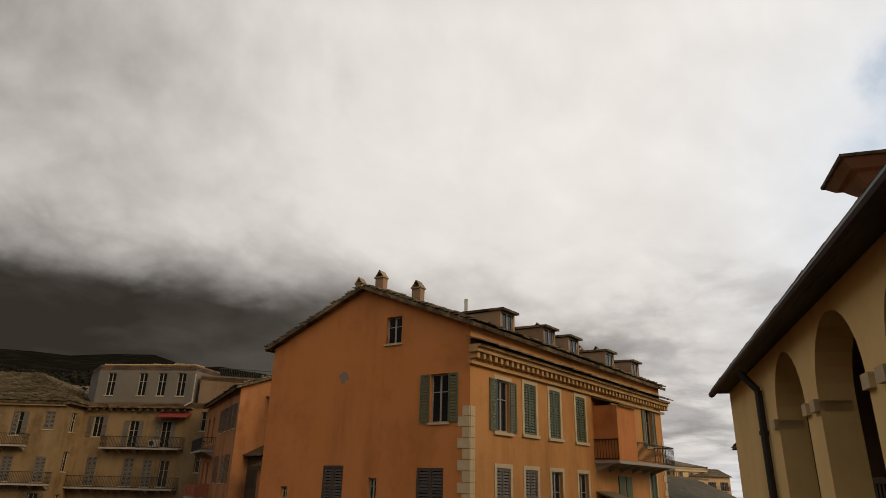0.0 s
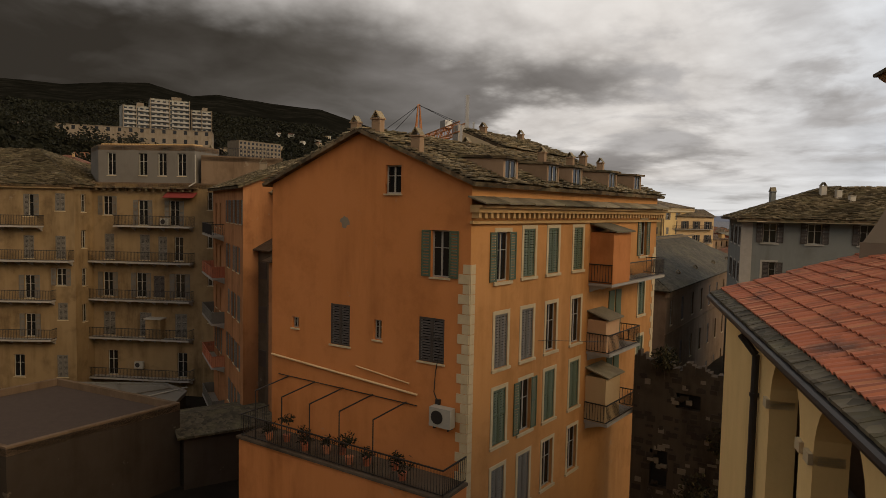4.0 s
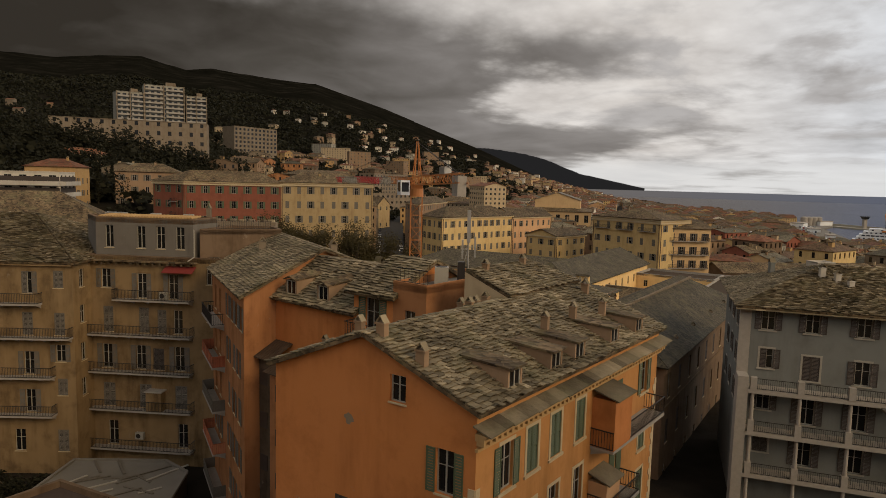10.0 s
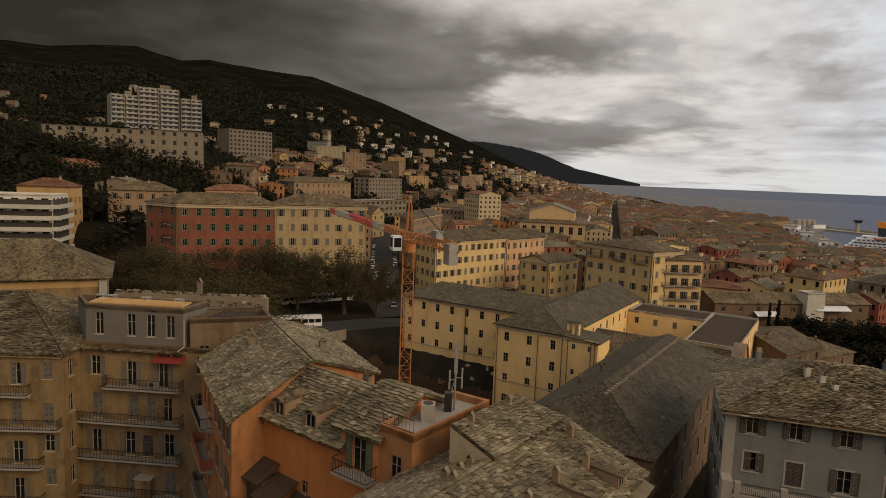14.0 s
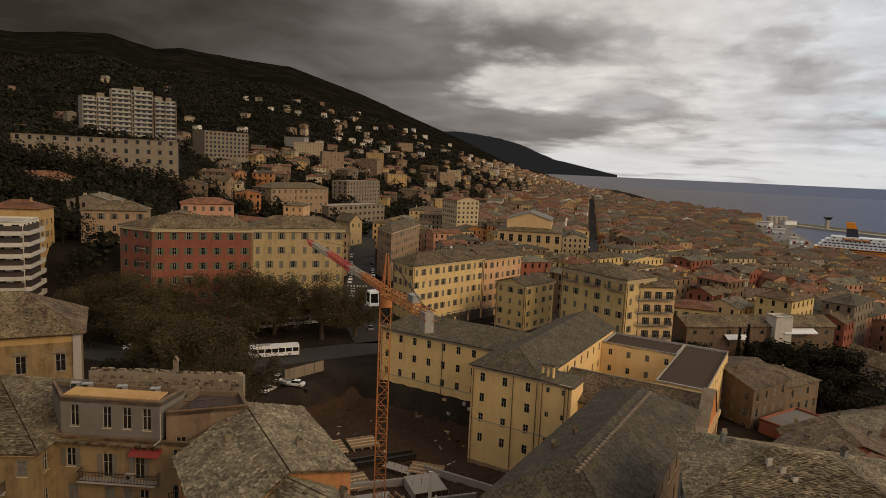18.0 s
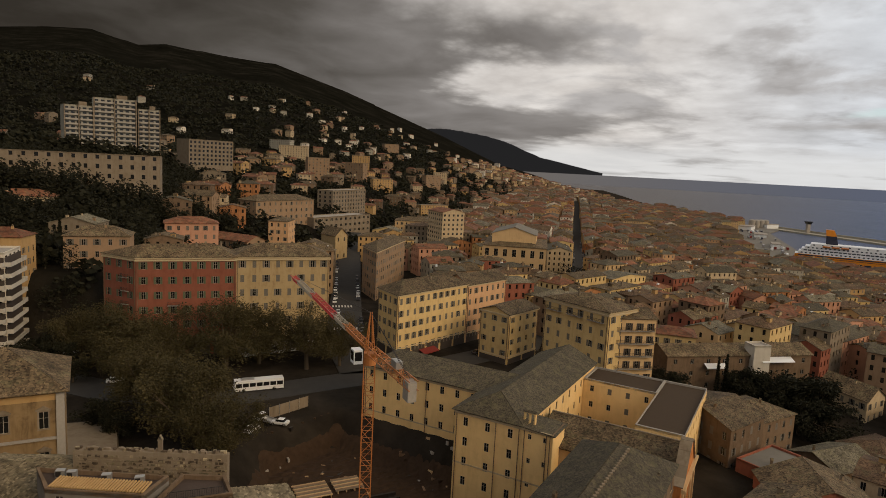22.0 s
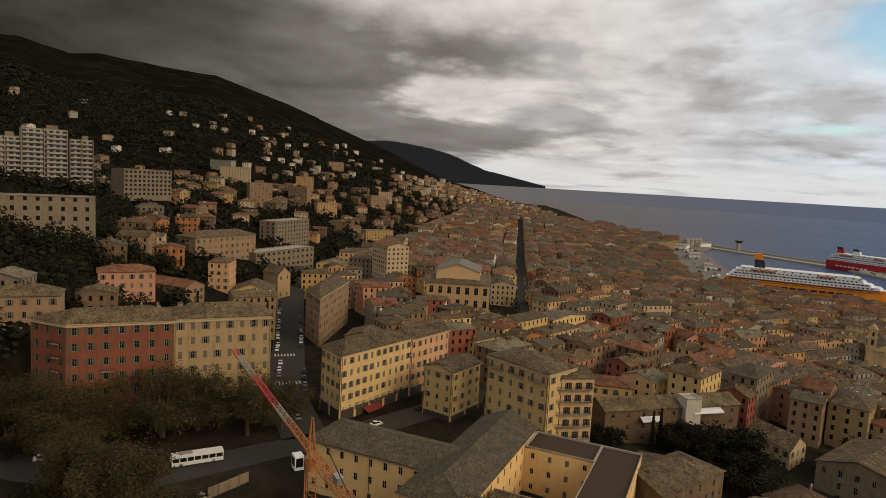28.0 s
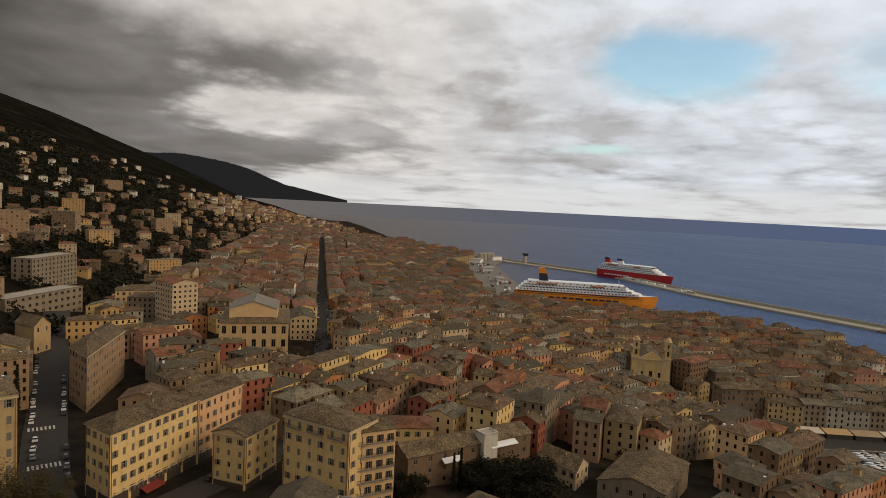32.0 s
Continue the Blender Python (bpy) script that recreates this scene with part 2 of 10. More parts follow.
def slate_mat(name, rgbs, island=False, scale=3.4, patchy=1.0):
    """Stone slabs of schist, in greys and ochres with lichen; island: one tone a slab."""
    m, t, b = material(name)
    if island:
        g = t.nodes.new("ShaderNodeNewGeometry")
        info = t.nodes.new("ShaderNodeObjectInfo")
        pick = math_node(t, "FRACT", math_node(t, "ADD", g.outputs["Random Per Island"], info.outputs["Random"]))
        height = noise_of(t, 7.0, 6)
    else:
        g = t.nodes.new("ShaderNodeNewGeometry")
        v = node(t, "ShaderNodeTexVoronoi", Scale=scale, Randomness=0.9)
        t.links.new(g.outputs["Position"], v.inputs["Vector"])
        sp = t.nodes.new("ShaderNodeSeparateColor")
        t.links.new(v.outputs["Color"], sp.inputs[0])
        pick = sp.outputs[0]
        height = v.outputs["Distance"]
    r = ramp(t, [(i / (len(rgbs) - 1), c) for i, c in enumerate(rgbs)])
    t.links.new(pick, r.inputs[0])
    lich = ramp(t, [(0.5, 0.0), (0.66, 1.0)])
    t.links.new(noise_of(t, 0.7, 7, 0.6), lich.inputs[0])
    col = mix_rgb(t, math_node(t, "MULTIPLY", lich.outputs[0], 0.45), r.outputs[0], (0.16, 0.145, 0.075))
    grime = ramp(t, [(0.32, 0.9 - 0.45 * patchy), (0.5, 0.95), (0.7, 1.0 + 0.38 * patchy)])
    t.links.new(noise_of(t, 0.3, 9, 0.68), grime.inputs[0])
    col = mix_rgb(t, 1.0, col, grime.outputs[0], "MULTIPLY")
    info2 = t.nodes.new("ShaderNodeObjectInfo")
    hsv = node(t, "ShaderNodeHueSaturation")
    t.links.new(math_node(t, "ADD", math_node(t, "MULTIPLY", info2.outputs["Random"], 0.4), 0.8), hsv.inputs["Value"])
    t.links.new(col, hsv.inputs["Color"])
    t.links.new(hsv.outputs[0], b.inputs["Base Color"])
    b.inputs["Roughness"].default_value = 0.82
    b.inputs["Specular IOR Level"].default_value = 0.15
    bump(t, b, height, 0.6, 0.08)
    return m


def tile_mat(name, rgb):
    m, t, b = material(name)
    g = t.nodes.new("ShaderNodeNewGeometry")
    info = t.nodes.new("ShaderNodeObjectInfo")
    pick = math_node(t, "FRACT", math_node(t, "ADD", g.outputs["Random Per Island"], info.outputs["Random"]))
    r = ramp(t, [(0.0, tuple(c * 0.6 for c in rgb)), (0.3, rgb), (0.8, tuple(min(1, c * 1.25) for c in rgb)), (1.0, (rgb[0] * 1.3, rgb[1] * 1.9, rgb[2] * 2.0))])
    t.links.new(pick, r.inputs[0])
    dark = ramp(t, [(0.52, 0.0), (0.7, 1.0)])
    t.links.new(noise_of(t, 1.1, 7, 0.6), dark.inputs[0])
    col = mix_rgb(t, math_node(t, "MULTIPLY", dark.outputs[0], 0.7), r.outputs[0], (0.06, 0.04, 0.032))
    t.links.new(col, b.inputs["Base Color"])
    b.inputs["Roughness"].default_value = 0.8
    bump(t, b, noise_of(t, 14.0, 5), 0.3, 0.01)
    return m


def paint(name, rgb, rough=0.6, metal=0.0, wear=0.3, scale=3.0):
    m, t, b = material(name)
    r = ramp(t, [(0.35, 0.0), (0.75, 1.0)])
    t.links.new(noise_of(t, scale, 7, 0.6), r.inputs[0])
    col = mix_rgb(t, math_node(t, "MULTIPLY", r.outputs[0], wear), rgb, tuple(c * 0.5 for c in rgb))
    t.links.new(col, b.inputs["Base Color"])
    b.inputs["Roughness"].default_value = rough
    b.inputs["Specular IOR Level"].default_value = 0.15 if rough > 0.75 else 0.4
    b.inputs["Metallic"].default_value = metal
    return m


def glass_mat(name):
    m, t, b = material(name)
    b.inputs["Base Color"].default_value = (0.012, 0.012, 0.012, 1)
    b.inputs["Roughness"].default_value = 0.12
    b.inputs["Specular IOR Level"].default_value = 0.4
    return m


def leaf_mat(name, dark, light):
    m, t, b = material(name)
    g = t.nodes.new("ShaderNodeNewGeometry")
    r = ramp(t, [(0.0, dark), (1.0, light)])
    t.links.new(g.outputs["Random Per Island"], r.inputs[0])
    t.links.new(r.outputs[0], b.inputs["Base Color"])
    b.inputs["Roughness"].default_value = 0.75
    b.inputs["Specular IOR Level"].default_value = 0.08
    return m


def ground_mat(name):
    """Scrub on the mountains, darkened in place of cloud shade; dusty earth and paving in the town."""
    m, t, b = material(name)
    g = t.nodes.new("ShaderNodeNewGeometry")
    sp = t.nodes.new("ShaderNodeSeparateXYZ")
    t.links.new(g.outputs["Position"], sp.inputs[0])
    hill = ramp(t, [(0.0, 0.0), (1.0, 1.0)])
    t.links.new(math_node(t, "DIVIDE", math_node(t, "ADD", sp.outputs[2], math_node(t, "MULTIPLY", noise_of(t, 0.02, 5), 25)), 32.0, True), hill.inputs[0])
    # tones well below real scrub, carrying the shade of the dark cloud
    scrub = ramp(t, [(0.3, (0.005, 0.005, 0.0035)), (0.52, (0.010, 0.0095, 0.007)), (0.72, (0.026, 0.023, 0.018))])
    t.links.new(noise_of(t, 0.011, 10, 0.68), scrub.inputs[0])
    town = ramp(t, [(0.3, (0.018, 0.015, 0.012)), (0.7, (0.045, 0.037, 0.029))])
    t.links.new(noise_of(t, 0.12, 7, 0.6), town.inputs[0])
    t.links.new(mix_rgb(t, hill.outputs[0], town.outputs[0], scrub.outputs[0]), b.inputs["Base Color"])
    b.inputs["Roughness"].default_value = 1.0
    b.inputs["Specular IOR Level"].default_value = 0.0
    bump(t, b, noise_of(t, 0.05, 8), 0.6, 6.0)
    return m


def water_mat(name):
    m, t, b = material(name)
    col = ramp(t, [(0.3, (0.022, 0.056, 0.155)), (0.5, (0.040, 0.084, 0.215)), (0.64, (0.070, 0.120, 0.270)), (0.72, (0.26, 0.30, 0.38))])
    wave = math_node(t, "ADD", math_node(t, "MULTIPLY", noise_of(t, 0.012, 8, 0.66, None, (1.0, 0.35, 1.0)), 0.6), math_node(t, "MULTIPLY", noise_of(t, 0.16, 6, 0.7, None, (1.0, 0.5, 1.0)), 0.4))
    t.links.new(wave, col.inputs[0])
    # grey-brown towards the cape: the dark cloud's reflection painted into the base colour
    where = t.nodes.new("ShaderNodeNewGeometry")
    xyz = t.nodes.new("ShaderNodeSeparateXYZ")
    t.links.new(where.outputs["Position"], xyz.inputs[0])
    bear = math_node(t, "ARCTAN2", xyz.outputs[0], xyz.outputs[1])
    cloud_tint = ramp(t, [(0.0, 0.9), (1.0, 0.0)], "EASE")
    t.links.new(math_node(t, "DIVIDE", math_node(t, "SUBTRACT", bear, 0.36), 0.5, True), cloud_tint.inputs[0])
    sea_col = mix_rgb(t, cloud_tint.outputs[0], col.outputs[0], (0.10, 0.088, 0.078))
    # old harbour near-black green: hillside reflection and shade put into the colour
    g = t.nodes.new("ShaderNodeNewGeometry")
    off = t.nodes.new("ShaderNodeVectorMath")
    off.operation = "DISTANCE"
    off.inputs[1].default_value = (330, 205, -40)
    t.links.new(g.outputs["Position"], off.inputs[0])
    inner = math_node(t, "MULTIPLY", math_node(t, "SUBTRACT", 135, off.outputs["Value"]), 0.05, True)
    t.links.new(mix_rgb(t, inner, sea_col, (0.012, 0.015, 0.014)), b.inputs["Base Color"])
    b.inputs["Roughness"].default_value = 0.5
    b.inputs["IOR"].default_value = 1.33
    b.inputs["Specular IOR Level"].default_value = 0.14
    h = math_node(t, "ADD", noise_of(t, 0.10, 6, 0.6), math_node(t, "MULTIPLY", noise_of(t, 0.6, 4), 0.3))
    bump(t, b, h, 0.8, 2.2)
    return m


MAT = {
    "orange": plaster("ochre_orange_plaster", (0.50, 0.195, 0.062), 0.75, 0.03, 0.8),
    "ochre_front": plaster("ochre_yellow_plaster", (0.47, 0.228, 0.078), 0.7, 0.03, 0.8),
    "yellow": plaster("yellow_plaster", (0.55, 0.395, 0.18), 0.6),
    # stained plaster, darkened further in place of the shade in the court
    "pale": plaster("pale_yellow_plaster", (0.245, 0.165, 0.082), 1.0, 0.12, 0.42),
    "cream": plaster("cream_plaster", (0.34, 0.25, 0.13), 0.8),
    "convent": plaster("convent_plaster", (0.74, 0.51, 0.23), 0.45, 0.04),
    "peach": plaster("peach_plaster", (0.50, 0.305, 0.165), 0.55),
    "pink": plaster("pink_plaster", (0.44, 0.235, 0.15), 0.5),
    # red and cream are toned down in place of cloud shade over the square
    "red": plaster("red_plaster", (0.255, 0.090, 0.056), 0.7),
    "bright": plaster("bright_white_plaster", (0.66, 0.60, 0.50), 0.4),
    "white": plaster("white_plaster", (0.46, 0.425, 0.365), 0.5),
    "grey": plaster("grey_blue_plaster", (0.175, 0.182, 0.170), 0.6, 0.04),
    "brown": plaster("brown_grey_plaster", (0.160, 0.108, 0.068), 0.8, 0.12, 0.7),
    "stone": plaster("rubble_stone", (0.21, 0.168, 0.12), 0.9),
    "ochre": plaster("ochre_plaster", (0.43, 0.275, 0.12), 0.7),
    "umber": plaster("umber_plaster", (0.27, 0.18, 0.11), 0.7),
    "sand": plaster("sand_plaster", (0.44, 0.345, 0.22), 0.7),
    # near-black brown that stands in for the shade down in the court
    "soot_shade": plaster("sooty_plaster", (0.048, 0.036, 0.026), 0.8),
    "ruin": plaster("ruined_masonry", (0.095, 0.070, 0.048), 1.0, 0.1, 0.3),
    "rust": plaster("rusty_orange_plaster", (0.36, 0.165, 0.07), 0.9, 0.05, 0.6),
    "ivory": plaster("ivory_concrete", (0.33, 0.31, 0.255), 0.5),
    "loggia": plaster("pale_ochre_plaster", (0.68, 0.49, 0.22), 0.5, 0.03),
    "quay": paint("worn_quay_paving", (0.20, 0.185, 0.16), 0.9, 0, 0.5, 0.2),
    "tan": plaster("tan_plaster", (0.52, 0.36, 0.19), 0.4),
    "penthouse": plaster("grey_render", (0.155, 0.138, 0.117), 0.5, 0.03),
    "slate": slate_mat("schist_roof", [(0.040, 0.028, 0.017), (0.100, 0.070, 0.040), (0.172, 0.122, 0.070), (0.068, 0.051, 0.032)]),
    "slate_grey": slate_mat("lichen_grey_schist_roof", [(0.066, 0.057, 0.039), (0.140, 0.121, 0.083), (0.205, 0.178, 0.125), (0.094, 0.081, 0.056)]),
    "slate_rust": slate_mat("rusty_schist_roof", [(0.058, 0.034, 0.020), (0.128, 0.076, 0.045), (0.175, 0.112, 0.068), (0.085, 0.053, 0.033)]),
    "slab": slate_mat("schist_slab", [(0.088, 0.069, 0.043), (0.235, 0.190, 0.120), (0.16, 0.129, 0.082), (0.355, 0.290, 0.188), (0.115, 0.093, 0.06), (0.265, 0.217, 0.14)], True),
    "dark_slate": slate_mat("dark_schist_roof", [(0.046, 0.039, 0.027), (0.078, 0.065, 0.044), (0.115, 0.096, 0.065)], False, 4.2, 0.35),
    "tile": tile_mat("red_clay_tile", (0.33, 0.098, 0.045)),
    "tile_far": slate_mat("clay_tile_roof", [(0.145, 0.058, 0.031), (0.225, 0.09, 0.048), (0.13, 0.068, 0.042)], False, 1.2),
    "flat": paint("dark_bitumen", (0.075, 0.055, 0.045), 0.95),
    "flat_brown": paint("brown_roof_felt", (0.064, 0.044, 0.028), 0.9),
    "concrete": paint("concrete", (0.34, 0.31, 0.27), 0.9),
    "trim": paint("pale_stone_trim", (0.50, 0.40, 0.25), 0.85),
    "frame": paint("white_window_frame", (0.33, 0.305, 0.255), 0.6),
    "glass": glass_mat("window_glass"),
    "green": paint("green_shutter", (0.085, 0.105, 0.058), 0.6),
    "shut_grey": paint("grey_brown_shutter", (0.135, 0.118, 0.095), 0.65),
    "shut_dark": paint("dark_brown_shutter", (0.055, 0.042, 0.034), 0.6),
    "iron": paint("dark_iron", (0.035, 0.030, 0.027), 0.55, 0.4),
    "asphalt": paint("asphalt", (0.050, 0.047, 0.044), 0.95, 0, 0.4, 0.4),
    "marking": paint("road_marking", (0.55, 0.53, 0.48), 0.9),
    "earth": paint("excavated_earth", (0.055, 0.034, 0.021), 1.0, 0, 0.8, 0.9),
    "far_scrub": paint("far_scrub", (0.016, 0.0165, 0.017), 1.0, 0, 0.6, 0.004),
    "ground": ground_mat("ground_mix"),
    "water": water_mat("sea_water"),
    "crane": paint("orange_crane_paint", (0.44, 0.165, 0.045), 0.5),
    "crane_red": paint("red_crane_paint", (0.45, 0.04, 0.04), 0.5),
    "metal": paint("galvanised_metal", (0.40, 0.39, 0.37), 0.45, 0.6),
    "hull_orange": paint("orange_hull", (0.74, 0.26, 0.02), 0.4, 0, 0.1, 0.1),
    "hull_white": paint("white_hull", (0.72, 0.74, 0.76), 0.4, 0, 0.1, 0.1),
    "hull_red": paint("red_hull", (0.42, 0.025, 0.03), 0.4, 0, 0.1, 0.1),
    "hull_blue": paint("dark_blue_paint", (0.03, 0.035, 0.06), 0.4),
    "car_white": paint("white_car_paint", (0.72, 0.72, 0.72), 0.25, 0, 0.05),
    "car_dark": paint("dark_car_paint", (0.035, 0.035, 0.04), 0.25, 0, 0.05),
    "car_red": paint("red_car_paint", (0.35, 0.03, 0.03), 0.25, 0, 0.05),
    "car_grey": paint("grey_car_paint", (0.25, 0.25, 0.26), 0.25, 0.3, 0.05),
    "rubber": paint("black_rubber", (0.015, 0.015, 0.015), 0.8),
    "bark": paint("bark", (0.085, 0.065, 0.045), 0.95),
    "leaf": leaf_mat("spring_leaves", (0.040, 0.034, 0.016), (0.084, 0.068, 0.030)),
    "pine": leaf_mat("dark_pine_needles", (0.011, 0.0115, 0.007), (0.027, 0.026, 0.015)),
    "rust_sheet": paint("rusty_sheet_metal", (0.085, 0.058, 0.040), 0.8, 0.1, 0.7, 1.4),
    "awning": paint("red_awning", (0.19, 0.034, 0.028), 0.8),
    "teal": paint("teal_awning", (0.09, 0.23, 0.27), 0.7),
}


# ---- mesh tools ----
class Mesh:
    """Collects faces with material slots and links them as one object."""

    def __init__(self, *mats):
        self.v, self.f, self.m, self.mats = [], [], [], list(mats)

    def slot(self, mat):
        if mat not in self.mats:
            self.mats.append(mat)
        return self.mats.index(mat)

    def face(self, pts, mat=0):
        n = len(self.v)
        self.v.extend(tuple(p) for p in pts)
        self.f.append(tuple(range(n, n + len(pts))))
        self.m.append(mat if isinstance(mat, int) else self.slot(mat))

    def solid(self, bottom, top, mat=0):
        """A closed solid between two rings of the same length, counter-clockwise from above."""
        k = len(bottom)
        n = len(self.v)
        self.v.extend(tuple(p) for p in bottom)
        self.v.extend(tuple(p) for p in top)
        mat = mat if isinstance(mat, int) else self.slot(mat)
        self.f.append(tuple(n + i for i in reversed(range(k))))
        self.f.append(tuple(n + k + i for i in range(k)))
        for i in range(k):
            j = (i + 1) % k
            self.f.append((n + i, n + j, n + k + j, n + k + i))
        self.m.extend([mat] * (k + 2))

    def box(self, x0, y0, z0, x1, y1, z1, mat=0):
        ring = ((x0, y0), (x1, y0), (x1, y1), (x0, y1))
        self.solid([(x, y, z0) for x, y in ring], [(x, y, z1) for x, y in ring], mat)

    def beam(self, a, b, w, mat=0, h=None):
        """A square bar from a to b."""
        a, b = Vector(a), Vector(b)
        d = (b - a).normalized()
        side = d.cross((0, 0, 1)) if abs(d.z) < 0.95 else d.cross((1, 0, 0))
        side = side.normalized() * (w / 2)
        up_ = side.cross(d).normalized() * ((h or w) / 2)
        ring = [-side - up_, side - up_, side + up_, -side + up_]
        self.solid([a + r for r in ring], [b + r for r in ring], mat)

    def tube(self, a, b, r0, r1=None, k=8, mat=0):
        a, b = Vector(a), Vector(b)
        r1 = r0 if r1 is None else r1
        d = (b - a).normalized()
        x = d.cross((0, 0, 1)) if abs(d.z) < 0.95 else d.cross((1, 0, 0))
        x.normalize()
        y = d.cross(x)
        ring = [(x * math.cos(2 * math.pi * i / k) + y * math.sin(2 * math.pi * i / k)) for i in range(k)]
        self.solid([a + c * r0 for c in ring], [b + c * r1 for c in ring], mat)

    def data(self, name):
        me = bpy.data.meshes.new(name)
        me.from_pydata(self.v, [], self.f)
        for mt in self.mats:
            me.materials.append(MAT[mt] if isinstance(mt, str) else mt)
        me.polygons.foreach_set("material_index", self.m)
        me.update()
        return me


def part(name, mesh, parent=None, label="", at=None):
    ob = new(name, mesh.data(name) if isinstance(mesh, Mesh) else mesh)
    if parent is not None:
        ob.parent = parent
    if at is not None:
        ob.matrix_basis = at
    if label:
        ob["label"] = label
    return ob


def root(name, place, label, category, group="", kind=""):
    ob = new(name)
    ob.empty_display_size = 0.5
    ob.location = place
    return tagged(ob, label, category, group, kind)


def thing(name, mesh, label, category, group="", kind="", at=None):
    return tagged(part(name, mesh, None, "", at), label, category, group, kind)


# ---- facades, windows, roofs ----
def facade(mesh, a, b, z0, z1, holes, wall, depth=0.22, pane=None, top=None):
    """A wall from a to b (outside on the right hand) with rectangular openings that have reveals."""
    a, b = Vector(a), Vector(b)
    length = (b - a).length
    d = (b - a) / length
    inward = Vector((-d.y, d.x))
    P = lambda u, w, k=0.0: (a.x + d.x * u + inward.x * k, a.y + d.y * u + inward.y * k, w)
    us = sorted({0.0, length, *(h[0] for h in holes), *(h[1] for h in holes)})
    ws = sorted({z0, z1, *(h[2] for h in holes), *(h[3] for h in holes)})
    for i in range(len(us) - 1):
        for j in range(len(ws) - 1):
            cu, cw = (us[i] + us[i + 1]) / 2, (ws[j] + ws[j + 1]) / 2
            if not any(h[0] < cu < h[1] and h[2] < cw < h[3] for h in holes):
                mesh.face((P(us[i], ws[j]), P(us[i + 1], ws[j]), P(us[i + 1], ws[j + 1]), P(us[i], ws[j + 1])), wall)
    for u0, u1, w0, w1 in holes:
        k = depth
        mesh.face((P(u0, w0), P(u0, w0, k), P(u0, w1, k), P(u0, w1)), wall)
        mesh.face((P(u1, w0, k), P(u1, w0), P(u1, w1), P(u1, w1, k)), wall)
        mesh.face((P(u0, w0), P(u1, w0), P(u1, w0, k), P(u0, w0, k)), wall)
        if w1 < z1 - 1e-4:
            mesh.face((P(u0, w1, k), P(u1, w1, k), P(u1, w1), P(u0, w1)), wall)
        if pane:
            mesh.face((P(u0, w0, k), P(u1, w0, k), P(u1, w1, k), P(u0, w1, k)), pane)


WINDOW_MESHES = {}


def strip_window(w, h, style, shut):
    """A window as one folded sheet: leaves, reveal, frame and panes."""
    m = Mesh("frame", "glass", shut)
    k, f, lw = w / 2, 0.07, w / 2
    if style == "open":
        prof = [(-k - lw, -0.05), (-k, -0.05), (-k, 0.14), (-k + f, 0.14), (-f / 2, 0.17), (f / 2, 0.14), (k - f, 0.17), (k, 0.14), (k, -0.05), (k + lw, -0.05)]
        cols = [2, 2, 0, 1, 0, 1, 0, 2, 2]
    elif style == "shut":
        prof = [(-k, 0.1), (-k, 0.0), (-0.02, 0.0), (0, 0.03), (0.02, 0.0), (k, 0.0), (k, 0.1)]
        cols = [2, 2, 2, 2, 2, 2]
    else:
        prof = [(-k, 0.05), (-k, 0.14), (-k + f, 0.14), (-f / 2, 0.17), (f / 2, 0.14), (k - f, 0.17), (k, 0.14), (k, 0.05)]
        cols = [0, 0, 1, 0, 1, 0, 0]
    n = len(prof)
    m.v = [(x, y, 0.0) for x, y in prof] + [(x, y, h) for x, y in prof]
    m.f = [(i, i + 1, n + i + 1, n + i) for i in range(n - 1)]
    m.m = cols
    return m.data("window")


def frame_sheet(m, w, h, y=0.13):
    """A window frame with two casements and their panes as one welded sheet."""
    t = 0.07
    us = [-w / 2, -w / 2 + t, -t / 2, t / 2, w / 2 - t, w / 2]
    ws = [0.0, t, h * 0.62, h * 0.62 + 0.04, h - t, h]
    idx = {}
    for i, u in enumerate(us):
        for j, z in enumerate(ws):
            idx[i, j] = len(m.v)
            m.v.append((u, y, z))
    for i in range(5):
        for j in range(5):
            m.f.append((idx[i, j], idx[i + 1, j], idx[i + 1, j + 1], idx[i, j + 1]))
            m.m.append(1 if i in (1, 3) and j in (1, 3) else 0)


def slatted(mesh, x0, z0, w, h, y, mat, flip=1):
    """A louvred leaf: stiles, rails and tilted slats."""
    s = 0.06
    mesh.box(x0, y - 0.022, z0, x0 + s, y + 0.022, z0 + h, mat)
    mesh.box(x0 + w - s, y - 0.022, z0, x0 + w, y + 0.022, z0 + h, mat)
    for zz in (z0, z0 + h * 0.52, z0 + h - s):
        mesh.box(x0 + s, y - 0.02, zz, x0 + w - s, y + 0.02, zz + s, mat)
    n = max(4, int(h / 0.11))
    for i in range(n):
        zz = z0 + h * (i + 0.5) / n
        mesh.face(((x0 + s, y - 0.018, zz - 0.045), (x0 + w - s, y - 0.018, zz - 0.045), (x0 + w - s, y + 0.012, zz + 0.03), (x0 + s, y + 0.012, zz + 0.03)), mat)


